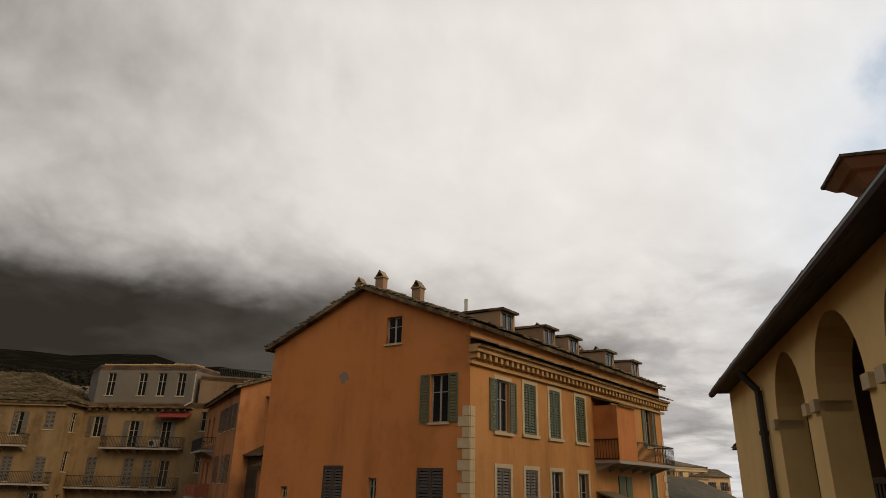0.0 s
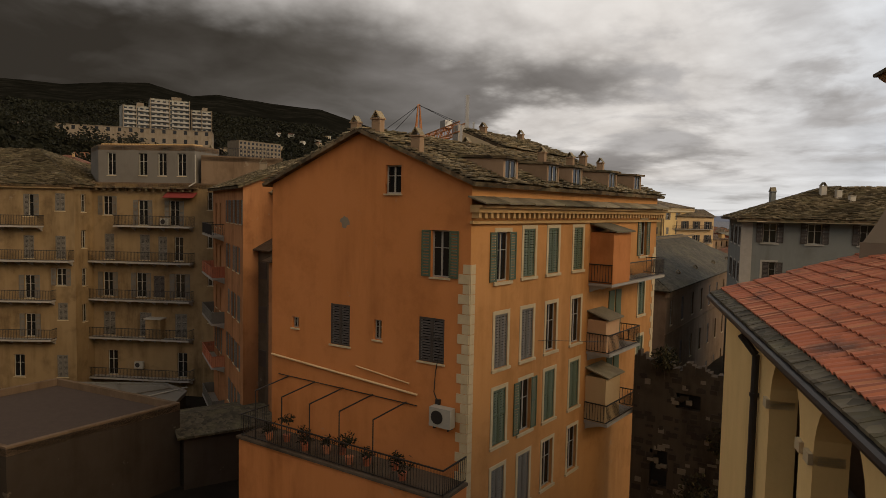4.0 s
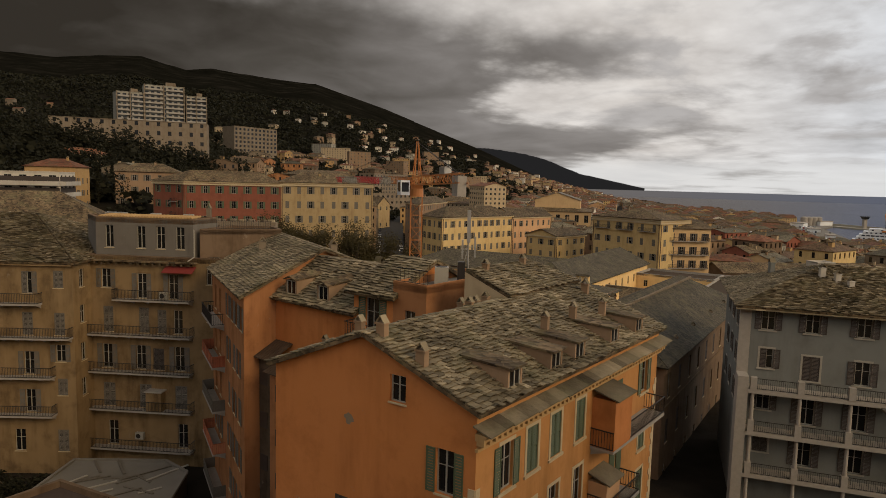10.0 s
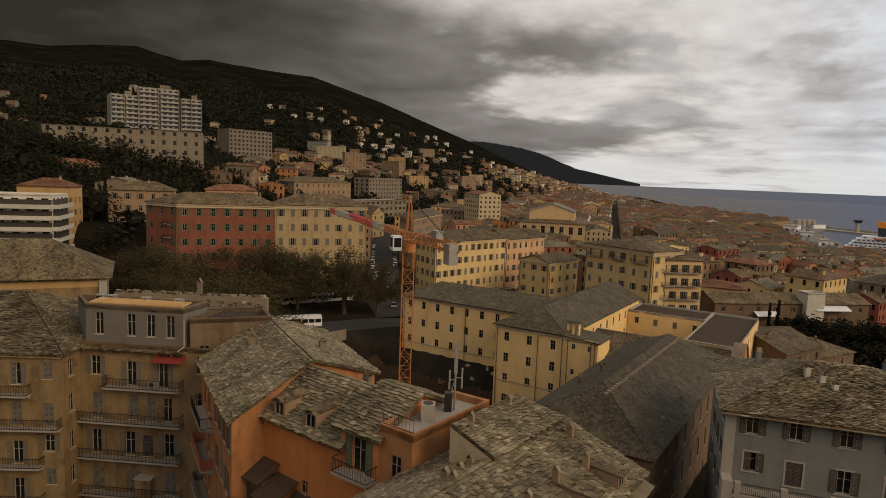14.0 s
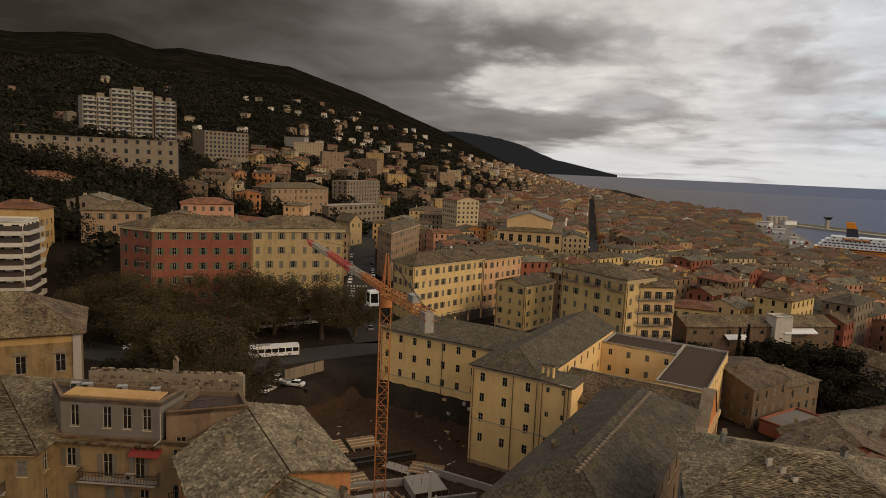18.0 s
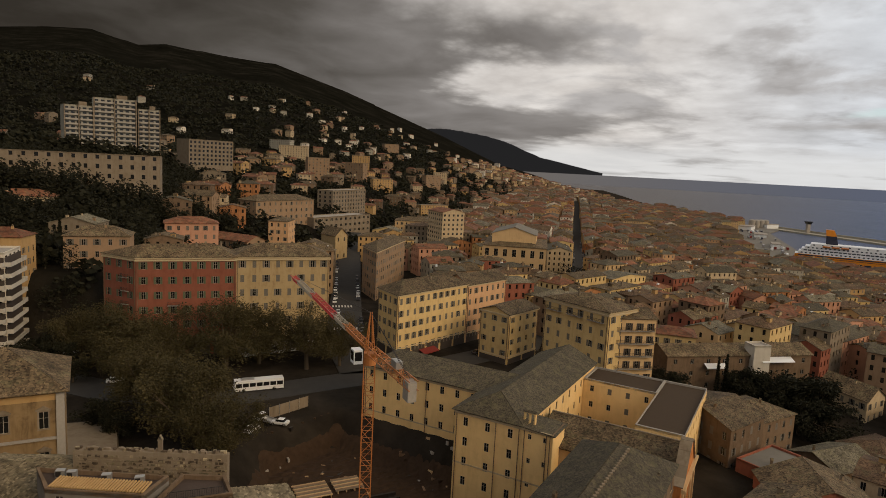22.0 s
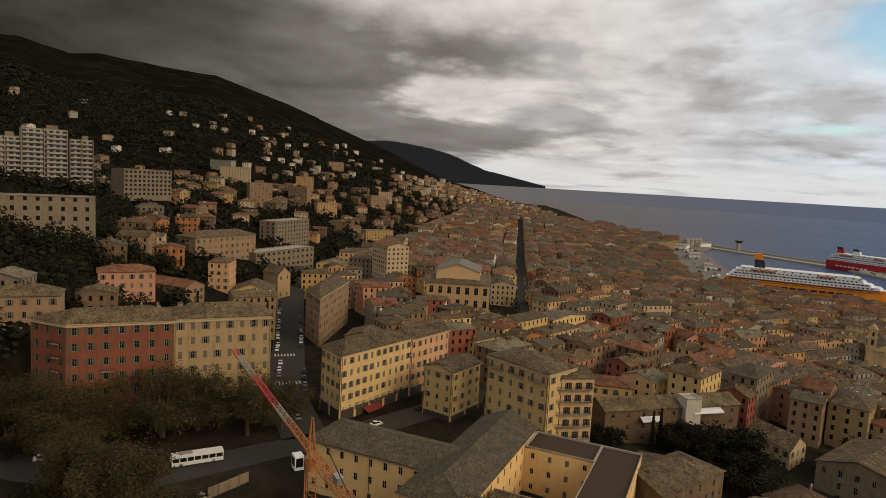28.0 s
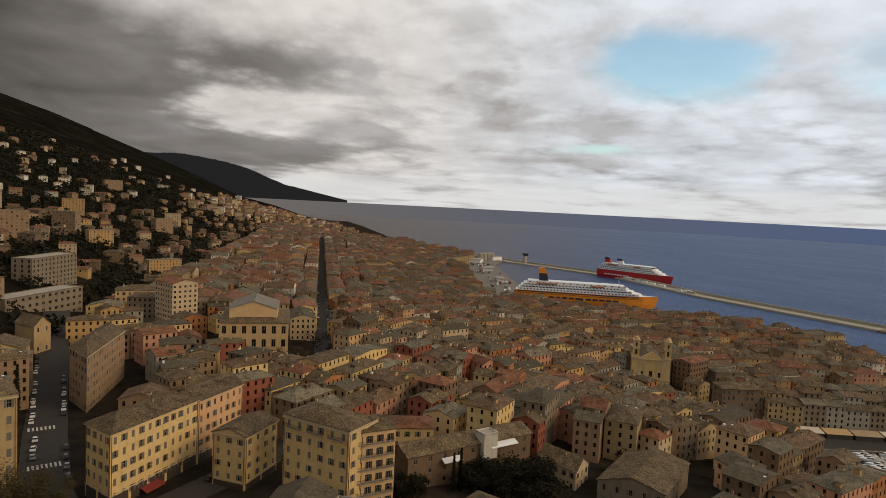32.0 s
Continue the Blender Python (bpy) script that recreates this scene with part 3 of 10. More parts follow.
def window_meshes(w, h, style, shut, near, surround):
    """Meshes of one window, sill centre at the origin, outside towards -y."""
    key = (round(w, 2), round(h, 2), style, shut, near, surround)
    if key in WINDOW_MESHES:
        return WINDOW_MESHES[key]
    got = {}
    fr = Mesh("frame")
    y = 0.13
    t = 0.06 if near else 0.08
    fr.box(-w / 2, y, 0, -w / 2 + t, y + 0.06, h)
    fr.box(w / 2 - t, y, 0, w / 2, y + 0.06, h)
    fr.box(-w / 2 + t, y, 0, w / 2 - t, y + 0.06, t)
    fr.box(-w / 2 + t, y, h - t, w / 2 - t, y + 0.06, h)
    fr.box(-t * 0.6, y, t, t * 0.6, y + 0.055, h - t)
    if near:
        for k in (0.62,):
            fr.box(-w / 2 + t, y + 0.01, h * k, -t * 0.6, y + 0.05, h * k + 0.03)
            fr.box(t * 0.6, y + 0.01, h * k, w / 2 - t, y + 0.05, h * k + 0.03)
    pane = Mesh("glass")
    pane.box(-w / 2, y + 0.035, 0, w / 2, y + 0.05, h)
    leafs = []
    lw = w / 2
    if style == "open":
        spots = ((-w / 2 - lw - 0.01, -0.035), (w / 2 + 0.01, -0.035))
    elif style in ("shut", "half"):
        spots = ((-w / 2 + 0.005, 0.03), (0.005, 0.03))
        if style == "half":
            spots = spots[:1] + ((w / 2 + 0.01, -0.035),)
    else:
        spots = ()
    for x0, yy in spots:
        lf = Mesh(shut)
        if near:
            slatted(lf, x0, 0.01, lw - 0.01, h - 0.02, yy, 0)
        else:
            lf.box(x0, yy - 0.03, 0.01, x0 + lw - 0.01, yy + 0.03, h - 0.02)
        leafs.append(lf)
    if near:
        got["frame"], got["pane"] = fr.data("window"), pane.data("window_pane")
        got["leaf"] = [lf.data("shutter") for lf in leafs]
        if surround:
            sm = Mesh(surround)
            s, o = 0.16, 0.025
            sm.box(-w / 2 - s, -o, -0.02, -w / 2 - 0.001, 0.02, h)
            sm.box(w / 2 + 0.001, -o, -0.02, w / 2 + s, 0.02, h)
            sm.box(-w / 2 - s, -o, h, w / 2 + s, 0.02, h + s)
            sm.box(-w / 2 - s - 0.05, -0.09, -0.14, w / 2 + s + 0.05, 0.02, -0.02)
            got["surround"] = sm.data("window_surround")
        else:
            sm = Mesh("trim")
            sm.box(-w / 2 - 0.06, -0.06, -0.07, w / 2 + 0.06, 0.14, -0.001)
            got["surround"] = sm.data("window_sill")
    elif near is None:
        got["frame"] = strip_window(w, h, style, shut)
    else:
        fm = Mesh("frame", "glass")
        frame_sheet(fm, w, h)
        got["frame"] = fm.data("window")
        got["leaf"] = [lf.data("shutter") for lf in leafs]
    WINDOW_MESHES[key] = got
    return got


def put_window(parent, place, d, w, h, style, shut="shut_grey", near=False, surround=None):
    got = window_meshes(w, h, style, shut, near, surround)
    m = Matrix.Translation(place) @ Matrix.Rotation(math.atan2(d.y, d.x), 4, "Z")
    win = part("window", got["frame"], parent, "", m)
    for lf in got.get("leaf", ()):
        part("shutter", lf, win)
    if near:
        part("window_pane", got["pane"], win)
        part(got["surround"].name.split(".")[0], got["surround"], win)
    return win


def roof_planes(c, z, rise, kind, over=0.45):
    """Slopes of a roof over four corners, as quads or triangles from the eave upwards: each (eave a, eave b, ridge b, ridge a)."""
    c = [Vector(p) for p in c]
    mid = sum(c, Vector((0, 0))) / 4
    o = []
    for i in range(4):
        e0, e1 = (c[i] - c[i - 1]).normalized(), (c[i] - c[(i + 1) % 4]).normalized()
        o.append(c[i] + (e0 + e1) * over)
    V = lambda p, h: Vector((p.x, p.y, h))
    run = {"x": (c[3] - c[0]).length / 2, "y": (c[1] - c[0]).length / 2}
    axis = kind[-1]
    drop = over * rise / max(run[axis], 0.5)
    ze, zr = z - drop, z + rise
    if axis == "x":
        r0, r1 = (c[0] + c[3]) / 2, (c[1] + c[2]) / 2
    else:
        r0, r1 = (c[0] + c[1]) / 2, (c[3] + c[2]) / 2
    d = (r1 - r0).normalized()
    if kind.startswith("hip"):
        inset = min(run[axis] * 0.95, (r1 - r0).length * 0.48)
        r0, r1 = r0 + d * inset, r1 - d * inset
    else:
        r0, r1 = r0 - d * over, r1 + d * over
    R0, R1 = V(r0, zr), V(r1, zr)
    E = [V(p, ze) for p in o]
    if axis == "x":
        out = [(E[0], E[1], R1, R0), (E[2], E[3], R0, R1)]
        ends = [(E[1], E[2], R1), (E[3], E[0], R0)]
    else:
        out = [(E[1], E[2], R1, R0), (E[3], E[0], R0, R1)]
        ends = [(E[0], E[1], R0), (E[2], E[3], R1)]
    return out + (ends if kind.startswith("hip") else [])


def roof_mesh(planes, mat, thick=0.16):
    m = Mesh(mat)
    for p in planes:
        n = (p[1] - p[0]).cross(p[-1] - p[0]).normalized() * thick
        m.solid([q for q in p], [q + n for q in p], 0)
    return m


def slates(planes, course=0.42, lift=0.16, seed=1, thick=0.05, wide=(0.35, 0.75)):
    """Overlapping stone slabs on roof slopes: a list of (eight corners) solids, in courses from the eave."""
    rng = random.Random(seed)
    out = []
    for p in planes:
        a, b = p[0], p[1]
        top0, top1 = (p[3], p[2]) if len(p) == 4 else (p[2], p[2])
        n = (b - a).cross(top0 - a).normalized()
        rows = max(2, int(((top0 - a).length + (top1 - b).length) / 2 / course))
        for r in range(rows):
            f0, f1 = r / rows, min(1.0, (r + 1.25) / rows)
            l0, l1 = a.lerp(top0, f0), b.lerp(top1, f0)
            u0, u1 = a.lerp(top0, f1), b.lerp(top1, f1)
            length = (l1 - l0).length
            if length < 0.3:
                continue
            x = 0.0
            while x < length - 0.1:
                w = min(rng.uniform(*wide), length - x)
                s0, s1 = (x + 0.012) / length, (x + w - 0.012) / length
                j = rng.uniform(-0.11, 0.09)
                h0, h1 = lift + thick + rng.uniform(0.015, 0.085), lift + rng.uniform(0.0, 0.012)
                q0, q1 = l0.lerp(l1, s0), l0.lerp(l1, s1)
                q2, q3 = u0.lerp(u1, s1), u0.lerp(u1, s0)
                back = (q3 - q0).normalized() * j
                t = n * thick
                low = [q0 + n * h0 + back, q1 + n * (h0 + rng.uniform(-0.01, 0.015)) + back * rng.uniform(0.3, 1.2), q2 + n * h1, q3 + n * h1]
                out.append((low, [q + t for q in low]))
                x += w
    return out


def joined(solids, mat):
    m = Mesh(mat)
    for low, top in solids:
        m.solid(low, top, 0)
    return m


def gable_hole(m, a, b, H, rise, u0, u1, zt):
    """A gable triangle with an opening that stands on its base line."""
    length = (b - a).length
    d = (b - a) / length
    q = Vector((-d.y, d.x))
    P = lambda u, z, k=0.0: (a.x + d.x * u + q.x * k, a.y + d.y * u + q.y * k, z)
    top = lambda u: H + rise * (1 - abs(u / length - 0.5) * 2)
    m.face((P(0, H), P(u0, H), P(u0, top(u0))), 0)
    m.face((P(u0, zt), P(u1, zt), P(u1, top(u1)), P(length / 2, top(length / 2)), P(u0, top(u0))) if u0 < length / 2 < u1 else (P(u0, zt), P(u1, zt), P(u1, top(u1)), P(u0, top(u0))), 0)
    rest_ = [P(u1, H), P(length, H)] + ([P(length / 2, top(length / 2))] if u1 < length / 2 else []) + [P(u1, top(u1))]
    m.face(rest_, 0)
    if u0 > length / 2:
        m.f.pop(-3), m.m.pop(-3)
        m.face((P(0, H), P(u0, H), P(u0, top(u0)), P(length / 2, top(length / 2))), 0)
    for u in (u0, u1):
        m.face((P(u, H - 0.5), P(u, H - 0.5, 0.24), P(u, zt, 0.24), P(u, zt)), 0)
    m.face((P(u0, zt), P(u1, zt), P(u1, zt, 0.24), P(u0, zt, 0.24)), 0)
    m.face((P(u0, H - 0.5, 0.24), P(u1, H - 0.5, 0.24), P(u1, zt, 0.24), P(u0, zt, 0.24)), "glass")


def house(name, label, corners, z0, z1, wall, roof="gable_x", rise=2.5, roof_mat="slate", wins=(), chimneys=0, near=False, cornice=None,
          objects=True, group="", category="house", over=0.45, slabs=0, seed=1, attic=-1, alt=()):
    """A building: an Empty with its walls (openings cut), roof, windows and chimneys.
    wins: rows of (side, list of centres along the side, list of sill heights, width, height, style(s), shutter, surround)."""
    rng = random.Random(seed * 7 + 3)
    c = [Vector(p) for p in corners]
    o = Vector((c[0].x, c[0].y, z0))
    h = root(name, o, label, category, group)
    loc = [p - c[0] for p in c]
    walls = Mesh(wall)
    attic_hole = None
    for side in range(4):
        a, b = loc[side], loc[(side + 1) % 4]
        length = (b - a).length
        d = (b - a).normalized()
        holes = []
        for s, us, zs, w, hh, style, shut, surround in wins:
            if s != side:
                continue
            for zi in zs:
                for u in us:
                    u0, w0 = u - w / 2, zi - z0
                    if u0 < 0.15 or u + w / 2 > length - 0.15 or (w0 + hh > z1 - z0 - 0.1 and side != attic):
                        continue
                    holes.append((u0, u + w / 2, w0, min(w0 + hh, z1 - z0)))
                    if w0 + hh > z1 - z0:
                        attic_hole = (u0, u + w / 2, w0 + hh)
                    if objects:
                        st = style if isinstance(style, str) else rng.choice(style)
                        put_window(h, (a.x + d.x * u, a.y + d.y * u, w0), d, w, hh, st, shut, near, surround)
        facade(walls, a, b, 0.0, z1 - z0, holes, walls.slot(dict(alt).get(side, wall)), 0.24, "glass")
    H = z1 - z0
    top = [(p.x, p.y, H) for p in loc]
    if roof == "flat":
        slab = Mesh(roof_mat, wall)
        slab.face([(p.x, p.y, H - 0.35) for p in loc])
        rim = Mesh({"flat_brown": "concrete", "flat": "brown"}.get(roof_mat, wall))
        mid = sum(loc, Vector((0, 0))) / 4
        for i in range(4):
            a, b = loc[i], loc[(i + 1) % 4]
            ia, ib = a + (mid - a).normalized() * 0.4, b + (mid - b).normalized() * 0.4
            rim.solid([(a.x, a.y, H - 0.4), (b.x, b.y, H - 0.4), (ib.x, ib.y, H - 0.4), (ia.x, ia.y, H - 0.4)],
                      [(a.x, a.y, H + 0.12), (b.x, b.y, H + 0.12), (ib.x, ib.y, H + 0.12), (ia.x, ia.y, H + 0.12)], 0)
        part("roof", slab, h)
        part("parapet", rim, h)
        planes = []
    else:
        planes = roof_planes(loc, H, rise, roof, over)
        part("roof", roof_mesh(planes, roof_mat), h)
        if roof.startswith("gable"):
            ends = ((1, 2), (3, 0)) if roof[-1] == "x" else ((0, 1), (2, 3))
            for i, j in ends:
                m = (loc[i] + loc[j]) / 2
                if i == attic and attic_hole:
                    gable_hole(walls, loc[i], loc[j], H, rise, *attic_hole)
                    continue
                walls.face((top[i], top[j], (m.x, m.y, H + rise)), 0)
        if slabs:
            part("slate_cover", joined(slates(planes, slabs * 0.72, 0.16, seed, 0.055, (0.2, 0.52)), "slab"), h)["kind"] = "stuff"
    part("wall", walls, h)
    if cornice:
        cm = Mesh(cornice)
        mid = sum(loc, Vector((0, 0))) / 4
        for i in range(4):
            a, b = loc[i], loc[(i + 1) % 4]
            d = (b - a).normalized()
            nrm = Vector((d.y, -d.x))
            for k, (q, z_a, z_b) in enumerate(((0.16, H - 0.62, H - 0.42), (0.30, H - 0.42, H - 0.2))):
                A, B = a - d * q + nrm * q, b + d * q + nrm * q
                cm.solid([(A.x, A.y, z_a), (B.x, B.y, z_a), (b.x, b.y, z_a), (a.x, a.y, z_a)], [(A.x, A.y, z_b), (B.x, B.y, z_b), (b.x, b.y, z_b), (a.x, a.y, z_b)], 0)
        part("cornice", cm, h)
    for k in range(chimneys):
        u, v = rng.uniform(0.12, 0.88), rng.choice((0.3, 0.4, 0.62, 0.7))
        p = (loc[0].lerp(loc[1], u)).lerp(loc[3].lerp(loc[2], u), v)
        if planes:
            run = 1 - abs((v if roof[-1] == "x" else u) - 0.5) * 2
            zz = H + rise * run
        else:
            zz = H
        part("chimney", chimney_mesh("stone" if wall in ("orange", "peach", "yellow", "red", "pink", "rust") else wall), h, "", pose(p.x, p.y, zz - 0.5, 0, 0, rng.uniform(0, 90)))
    return h


CHIMNEY = {}


def chimney_mesh(mat):
    if mat not in CHIMNEY:
        m = Mesh(mat)
        m.box(-0.3, -0.22, 0, 0.3, 0.22, 1.35)
        m.box(-0.36, -0.28, 1.35, 0.36, 0.28, 1.43)
        m.solid([(-0.36, -0.04, 1.43), (-0.30, -0.04, 1.43), (-0.30, 0.04, 1.43), (-0.36, 0.04, 1.43)], [(-0.06, -0.25, 1.85), (0, -0.25, 1.85), (0, 0.25, 1.85), (-0.06, 0.25, 1.85)], "slab")
        m.solid([(-0.34, -0.26, 1.43), (-0.28, -0.26, 1.43), (-0.28, 0.26, 1.43), (-0.34, 0.26, 1.43)], [(-0.03, -0.26, 1.85), (0.03, -0.26, 1.85), (0.03, 0.26, 1.85), (-0.03, 0.26, 1.85)], "slab")
        m.solid([(0.28, -0.26, 1.43), (0.34, -0.26, 1.43), (0.34, 0.26, 1.43), (0.28, 0.26, 1.43)], [(-0.03, -0.26, 1.85), (0.03, -0.26, 1.85), (0.03, 0.26, 1.85), (-0.03, 0.26, 1.85)], "slab")
        CHIMNEY[mat] = m.data("chimney")
    return CHIMNEY[mat]


def spread(length, n, margin=1.4):
    """n even centres along a side."""
    if n == 1:
        return [length / 2]
    return [margin + (length - 2 * margin) * i / (n - 1) for i in range(n)]


def span(a, b):
    return math.dist(a, b)


def floors(z0, n, step):
    return [z0 + i * step for i in range(n)]


# ---- ground, mountains, sea ----
def lerp_at(x, xs, ys):
    return float(np.interp(x, xs, ys))


def smooth(t):
    t = np.clip(t, 0.0, 1.0)
    return t * t * (3 - 2 * t)


COAST_Y = [-4000, 150, 240, 258, 309, 409, 450, 560, 714, 900, 1102, 1222, 1441, 1991, 2841, 5200]
COAST_X = [420, 262, 264, 520, 572, 618, 589, 500, 452, 535, 632, 735, 748, 800, 1000, 1450]
NEAR_AZ = [-180, -75, -45, -34, -30.4, -28.3, -24.5, -21.2, -19.2, -14.9, -10.8, -5.6, -0.6, 4, 9, 14, 22]
NEAR_EL = [1.0, 5, 7.6, 8.2, 8.2, 8.55, 8.93, 8.15, 8.45, 8.0, 7.75, 6.2, 4.35, 2.6, 0.4, -0.7, -2.2]
FAR_AZ = [-6, 0, 4.4, 6.9, 9.4, 12.5, 14.0, 16.4, 18.6, 19.5]
FAR_EL = [2.5, 3.1, 3.25, 2.95, 2.4, 1.2, 0.9, 0.4, -0.35, -2.0]


def town_height(x, y):
    """Metres above the citadel's street, of the built-up slope."""
    reach = np.interp(y, [150, 500, 714, 1102, 1441, 2000, 5000], [520, 520, 470, 640, 760, 830, 1450])
    d = reach - x
    low = -38.2 + 33.0 * smooth(np.clip((d - 60) / 420, 0, 1) * 0.9 + 0.0)
    foot = -48 + 0.17 * np.maximum(y - 200, 0)
    slope = 0.40 - 0.15 * smooth((y - 600) / 1500)
    hill = slope * np.maximum(foot - x, 0) * smooth((y - 175) / 90)
    hill = 62 * (1 - np.exp(-hill / 62))
    low = np.maximum(low, -38.0) + hill * 1.12
    cit = smooth((104 - y) / 26) * smooth((150 - x) / 70)
    low = low * (1 - cit) - 4.0 * cit
    pit = smooth((x + 31) / 7) * smooth((34 - x) / 6) * smooth((y - 84) / 6) * smooth((142 - 0.67 * x - y) / 8) * smooth((163 + x - y) / 8)
    shelf = smooth((-80 - x) / 12) * smooth((y - 187) / 14) * smooth((x + 240) / 40)
    low = low + np.maximum(15 - low, 0) * shelf
    dip = 9.0 * np.exp(-(((x - 118) / 30) ** 2 + ((y - 148) / 22) ** 2))
    dip = dip + 10.5 * np.exp(-(((x - 300) / 48) ** 2 + ((y - 240) / 36) ** 2))
    return np.maximum(low - 8.0 * pit - dip, np.minimum(low, -38.2))


def ground_height(x, y):
    x, y = np.asarray(x, float), np.asarray(y, float)
    z = town_height(x, y)
    r = np.hypot(x, y)
    az = np.degrees(np.arctan2(x, y))
    top = 3250 + 12 * np.clip(az + 34, 0, 60)
    crest = 50 + top * np.tan(np.radians(np.interp(az, NEAR_AZ, NEAR_EL)))
    k = np.clip((r - 330) / (top - 330), 0, 1)
    rug = (20 * np.sin(r / 130 + az * 0.35) * np.sin(az * 0.9 + r / 410) + 26 * np.abs(np.sin(az * 0.62 + np.sin(r / 520) * 0.9)) - 13) * k
    mount = -40 + (crest + 40) * k ** 1.08 + rug * (1 - k)
    mount = np.where(r > top, crest - (r - top) * 0.25, mount)
    z = np.maximum(z, mount)
    coast = np.interp(y, COAST_Y, COAST_X)
    ease = smooth((coast - x) / 420) * 0.97 + 0.03
    z = np.where(y > 1400, -38 + (z + 38) * np.where(r < 3600, ease, 1.0), z)
    wet = smooth((x - coast) / 7.0) * (r < 3600) * (az > 0)
    z = z * (1 - wet) - 47 * wet
    wet2 = (r >= 3600) * (az > -2.0)
    return z * (1 - wet2) - 47 * wet2


def gz(x, y):
    return float(ground_height(x, y))


def build_ground():
    az = np.concatenate([np.linspace(-180, -45, 40, endpoint=False), np.linspace(-45, 70, 430, endpoint=False), np.linspace(70, 180, 36, endpoint=False)])
    r = np.concatenate([np.linspace(4, 260, 110), np.geomspace(264, 4930, 150)])
    A, R = np.meshgrid(np.radians(az), r)
    X, Y = np.sin(A) * R, np.cos(A) * R
    Z = ground_height(X, Y)
    n, k = A.shape
    verts = np.stack([X, Y, Z], -1).reshape(-1, 3)
    verts = np.vstack([verts, [[0, 0, -4.0]]])
    idx = np.arange(n * k).reshape(n, k)
    nxt = np.roll(idx, -1, 1)
    quads = np.stack([idx[:-1], idx[1:], nxt[1:], nxt[:-1]], -1).reshape(-1, 4)
    faces = [tuple(q[::-1]) for q in quads.tolist()] + [(n * k, b, a) for a, b in zip(idx[0].tolist(), nxt[0].tolist())]
    me = bpy.data.meshes.new("ground")
    me.from_pydata(verts.tolist(), [], [f[::-1] for f in faces])
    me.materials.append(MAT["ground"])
    me.polygons.foreach_set("use_smooth", [True] * len(me.polygons))
    me.update()
    tagged(new("ground", me), "scrub mountains toned dark for cloud shade, dusty paved ground of the town", "ground", kind="structure")


build_ground()
sea = Mesh("water")
sea.face([(4900 * math.sin(a), 4900 * math.cos(a), -40.0) for a in np.linspace(2 * math.pi, 0, 96, endpoint=False)])
thing("water", sea, "deep blue rippled sea and harbour water", "sea", kind="structure")

# ---- the orange house with the gable ----
OB = [(-7.9, 29.9), (1.1, 24.1), (13.2, 39.3), (4.2, 45.1)]
ob_len = span(OB[1], OB[2])


def along(c, side, x, y):
    a, b = Vector(c[side]), Vector(c[(side + 1) % 4])
    return (Vector((x, y)) - a).dot((b - a).normalized())


ob_u = [along(OB, 1, *p) for p in ((2.35, 25.95), (3.65, 27.55), (5.0, 29.2), (6.55, 31.15), (11.9, 37.7))]
OBW = [
    (0, [along(OB, 0, -2.02, 26.1)], [15.2], 0.8, 1.15, "none", "green", None),
    (0, [along(OB, 0, -0.08, 24.8)], [11.95], 0.85, 1.85, "open", "green", None),
    (0, [along(OB, 0, -6.6, 29.1)], [9.05], 0.4, 0.5, "none", "green", None),
    (0, [along(OB, 0, -4.35, 27.6)], [8.6], 1.1, 1.8, "shut", "shut_dark", None),
    (0, [along(OB, 0, -2.6, 26.5)], [9.1], 0.42, 0.85, "none", "green", None),
    (0, [along(OB, 0, -0.35, 25.0)], [8.55], 1.2, 1.78, "shut", "shut_dark", None),
    (1, ob_u[:1], [11.75], 0.95, 2.0, "open", "green", "trim"),
    (1, ob_u[1:4], [11.8], 0.95, 2.05, "shut", "green", "trim"),
    (1, ob_u[:4], [8.2], 0.95, 2.2, ("shut", "none", "shut"), "shut_grey", "trim"),
    (1, [ob_u[0], ob_u[2], ob_u[3]], [5.0], 0.95, 2.3, "shut", "green", "trim"),
    (1, ob_u[1:2], [5.0], 0.95, 2.3, "open", "green", "trim"),
    (1, ob_u[:4], [1.8], 0.95, 2.2, ("shut", "none"), "shut_grey", "trim"),
    (1, ob_u[4:], [12.1, 8.6, 5.2], 0.95, 2.1, ("shut", "open"), "green", "trim"),
]
orange_house = house("gabled_house", "tall orange plastered house with green shutters and stone-slab roof", OB, -6.0, 15.6, "orange", "gable_y", 2.15,
                     "slate", OBW, 0, True, over=0.3, attic=0, alt=((1, "ochre_front"),))


# ---- town: hero buildings ----
def auto_wins(c, z0, z1, sides, step=3.5, pitch=2.9, w=1.0, h=1.75, first=1.3, styles=("open", "shut", "open", "none"), shut="shut_grey", surround=None, top_gap=0.7):
    out = []
    n = max(1, int((z1 - z0 - first - h - top_gap) / step) + 1)
    zs = [z1 - top_gap - h - i * step for i in range(n)]
    for s in sides:
        length = span(c[s], c[(s + 1) % 4])
        k = max(1, int(round((length - 1.2) / pitch)))
        us = [length * (i + 0.5) / k for i in range(k)]
        out.append((s, us, zs, w, h, styles, shut, surround))
    return out


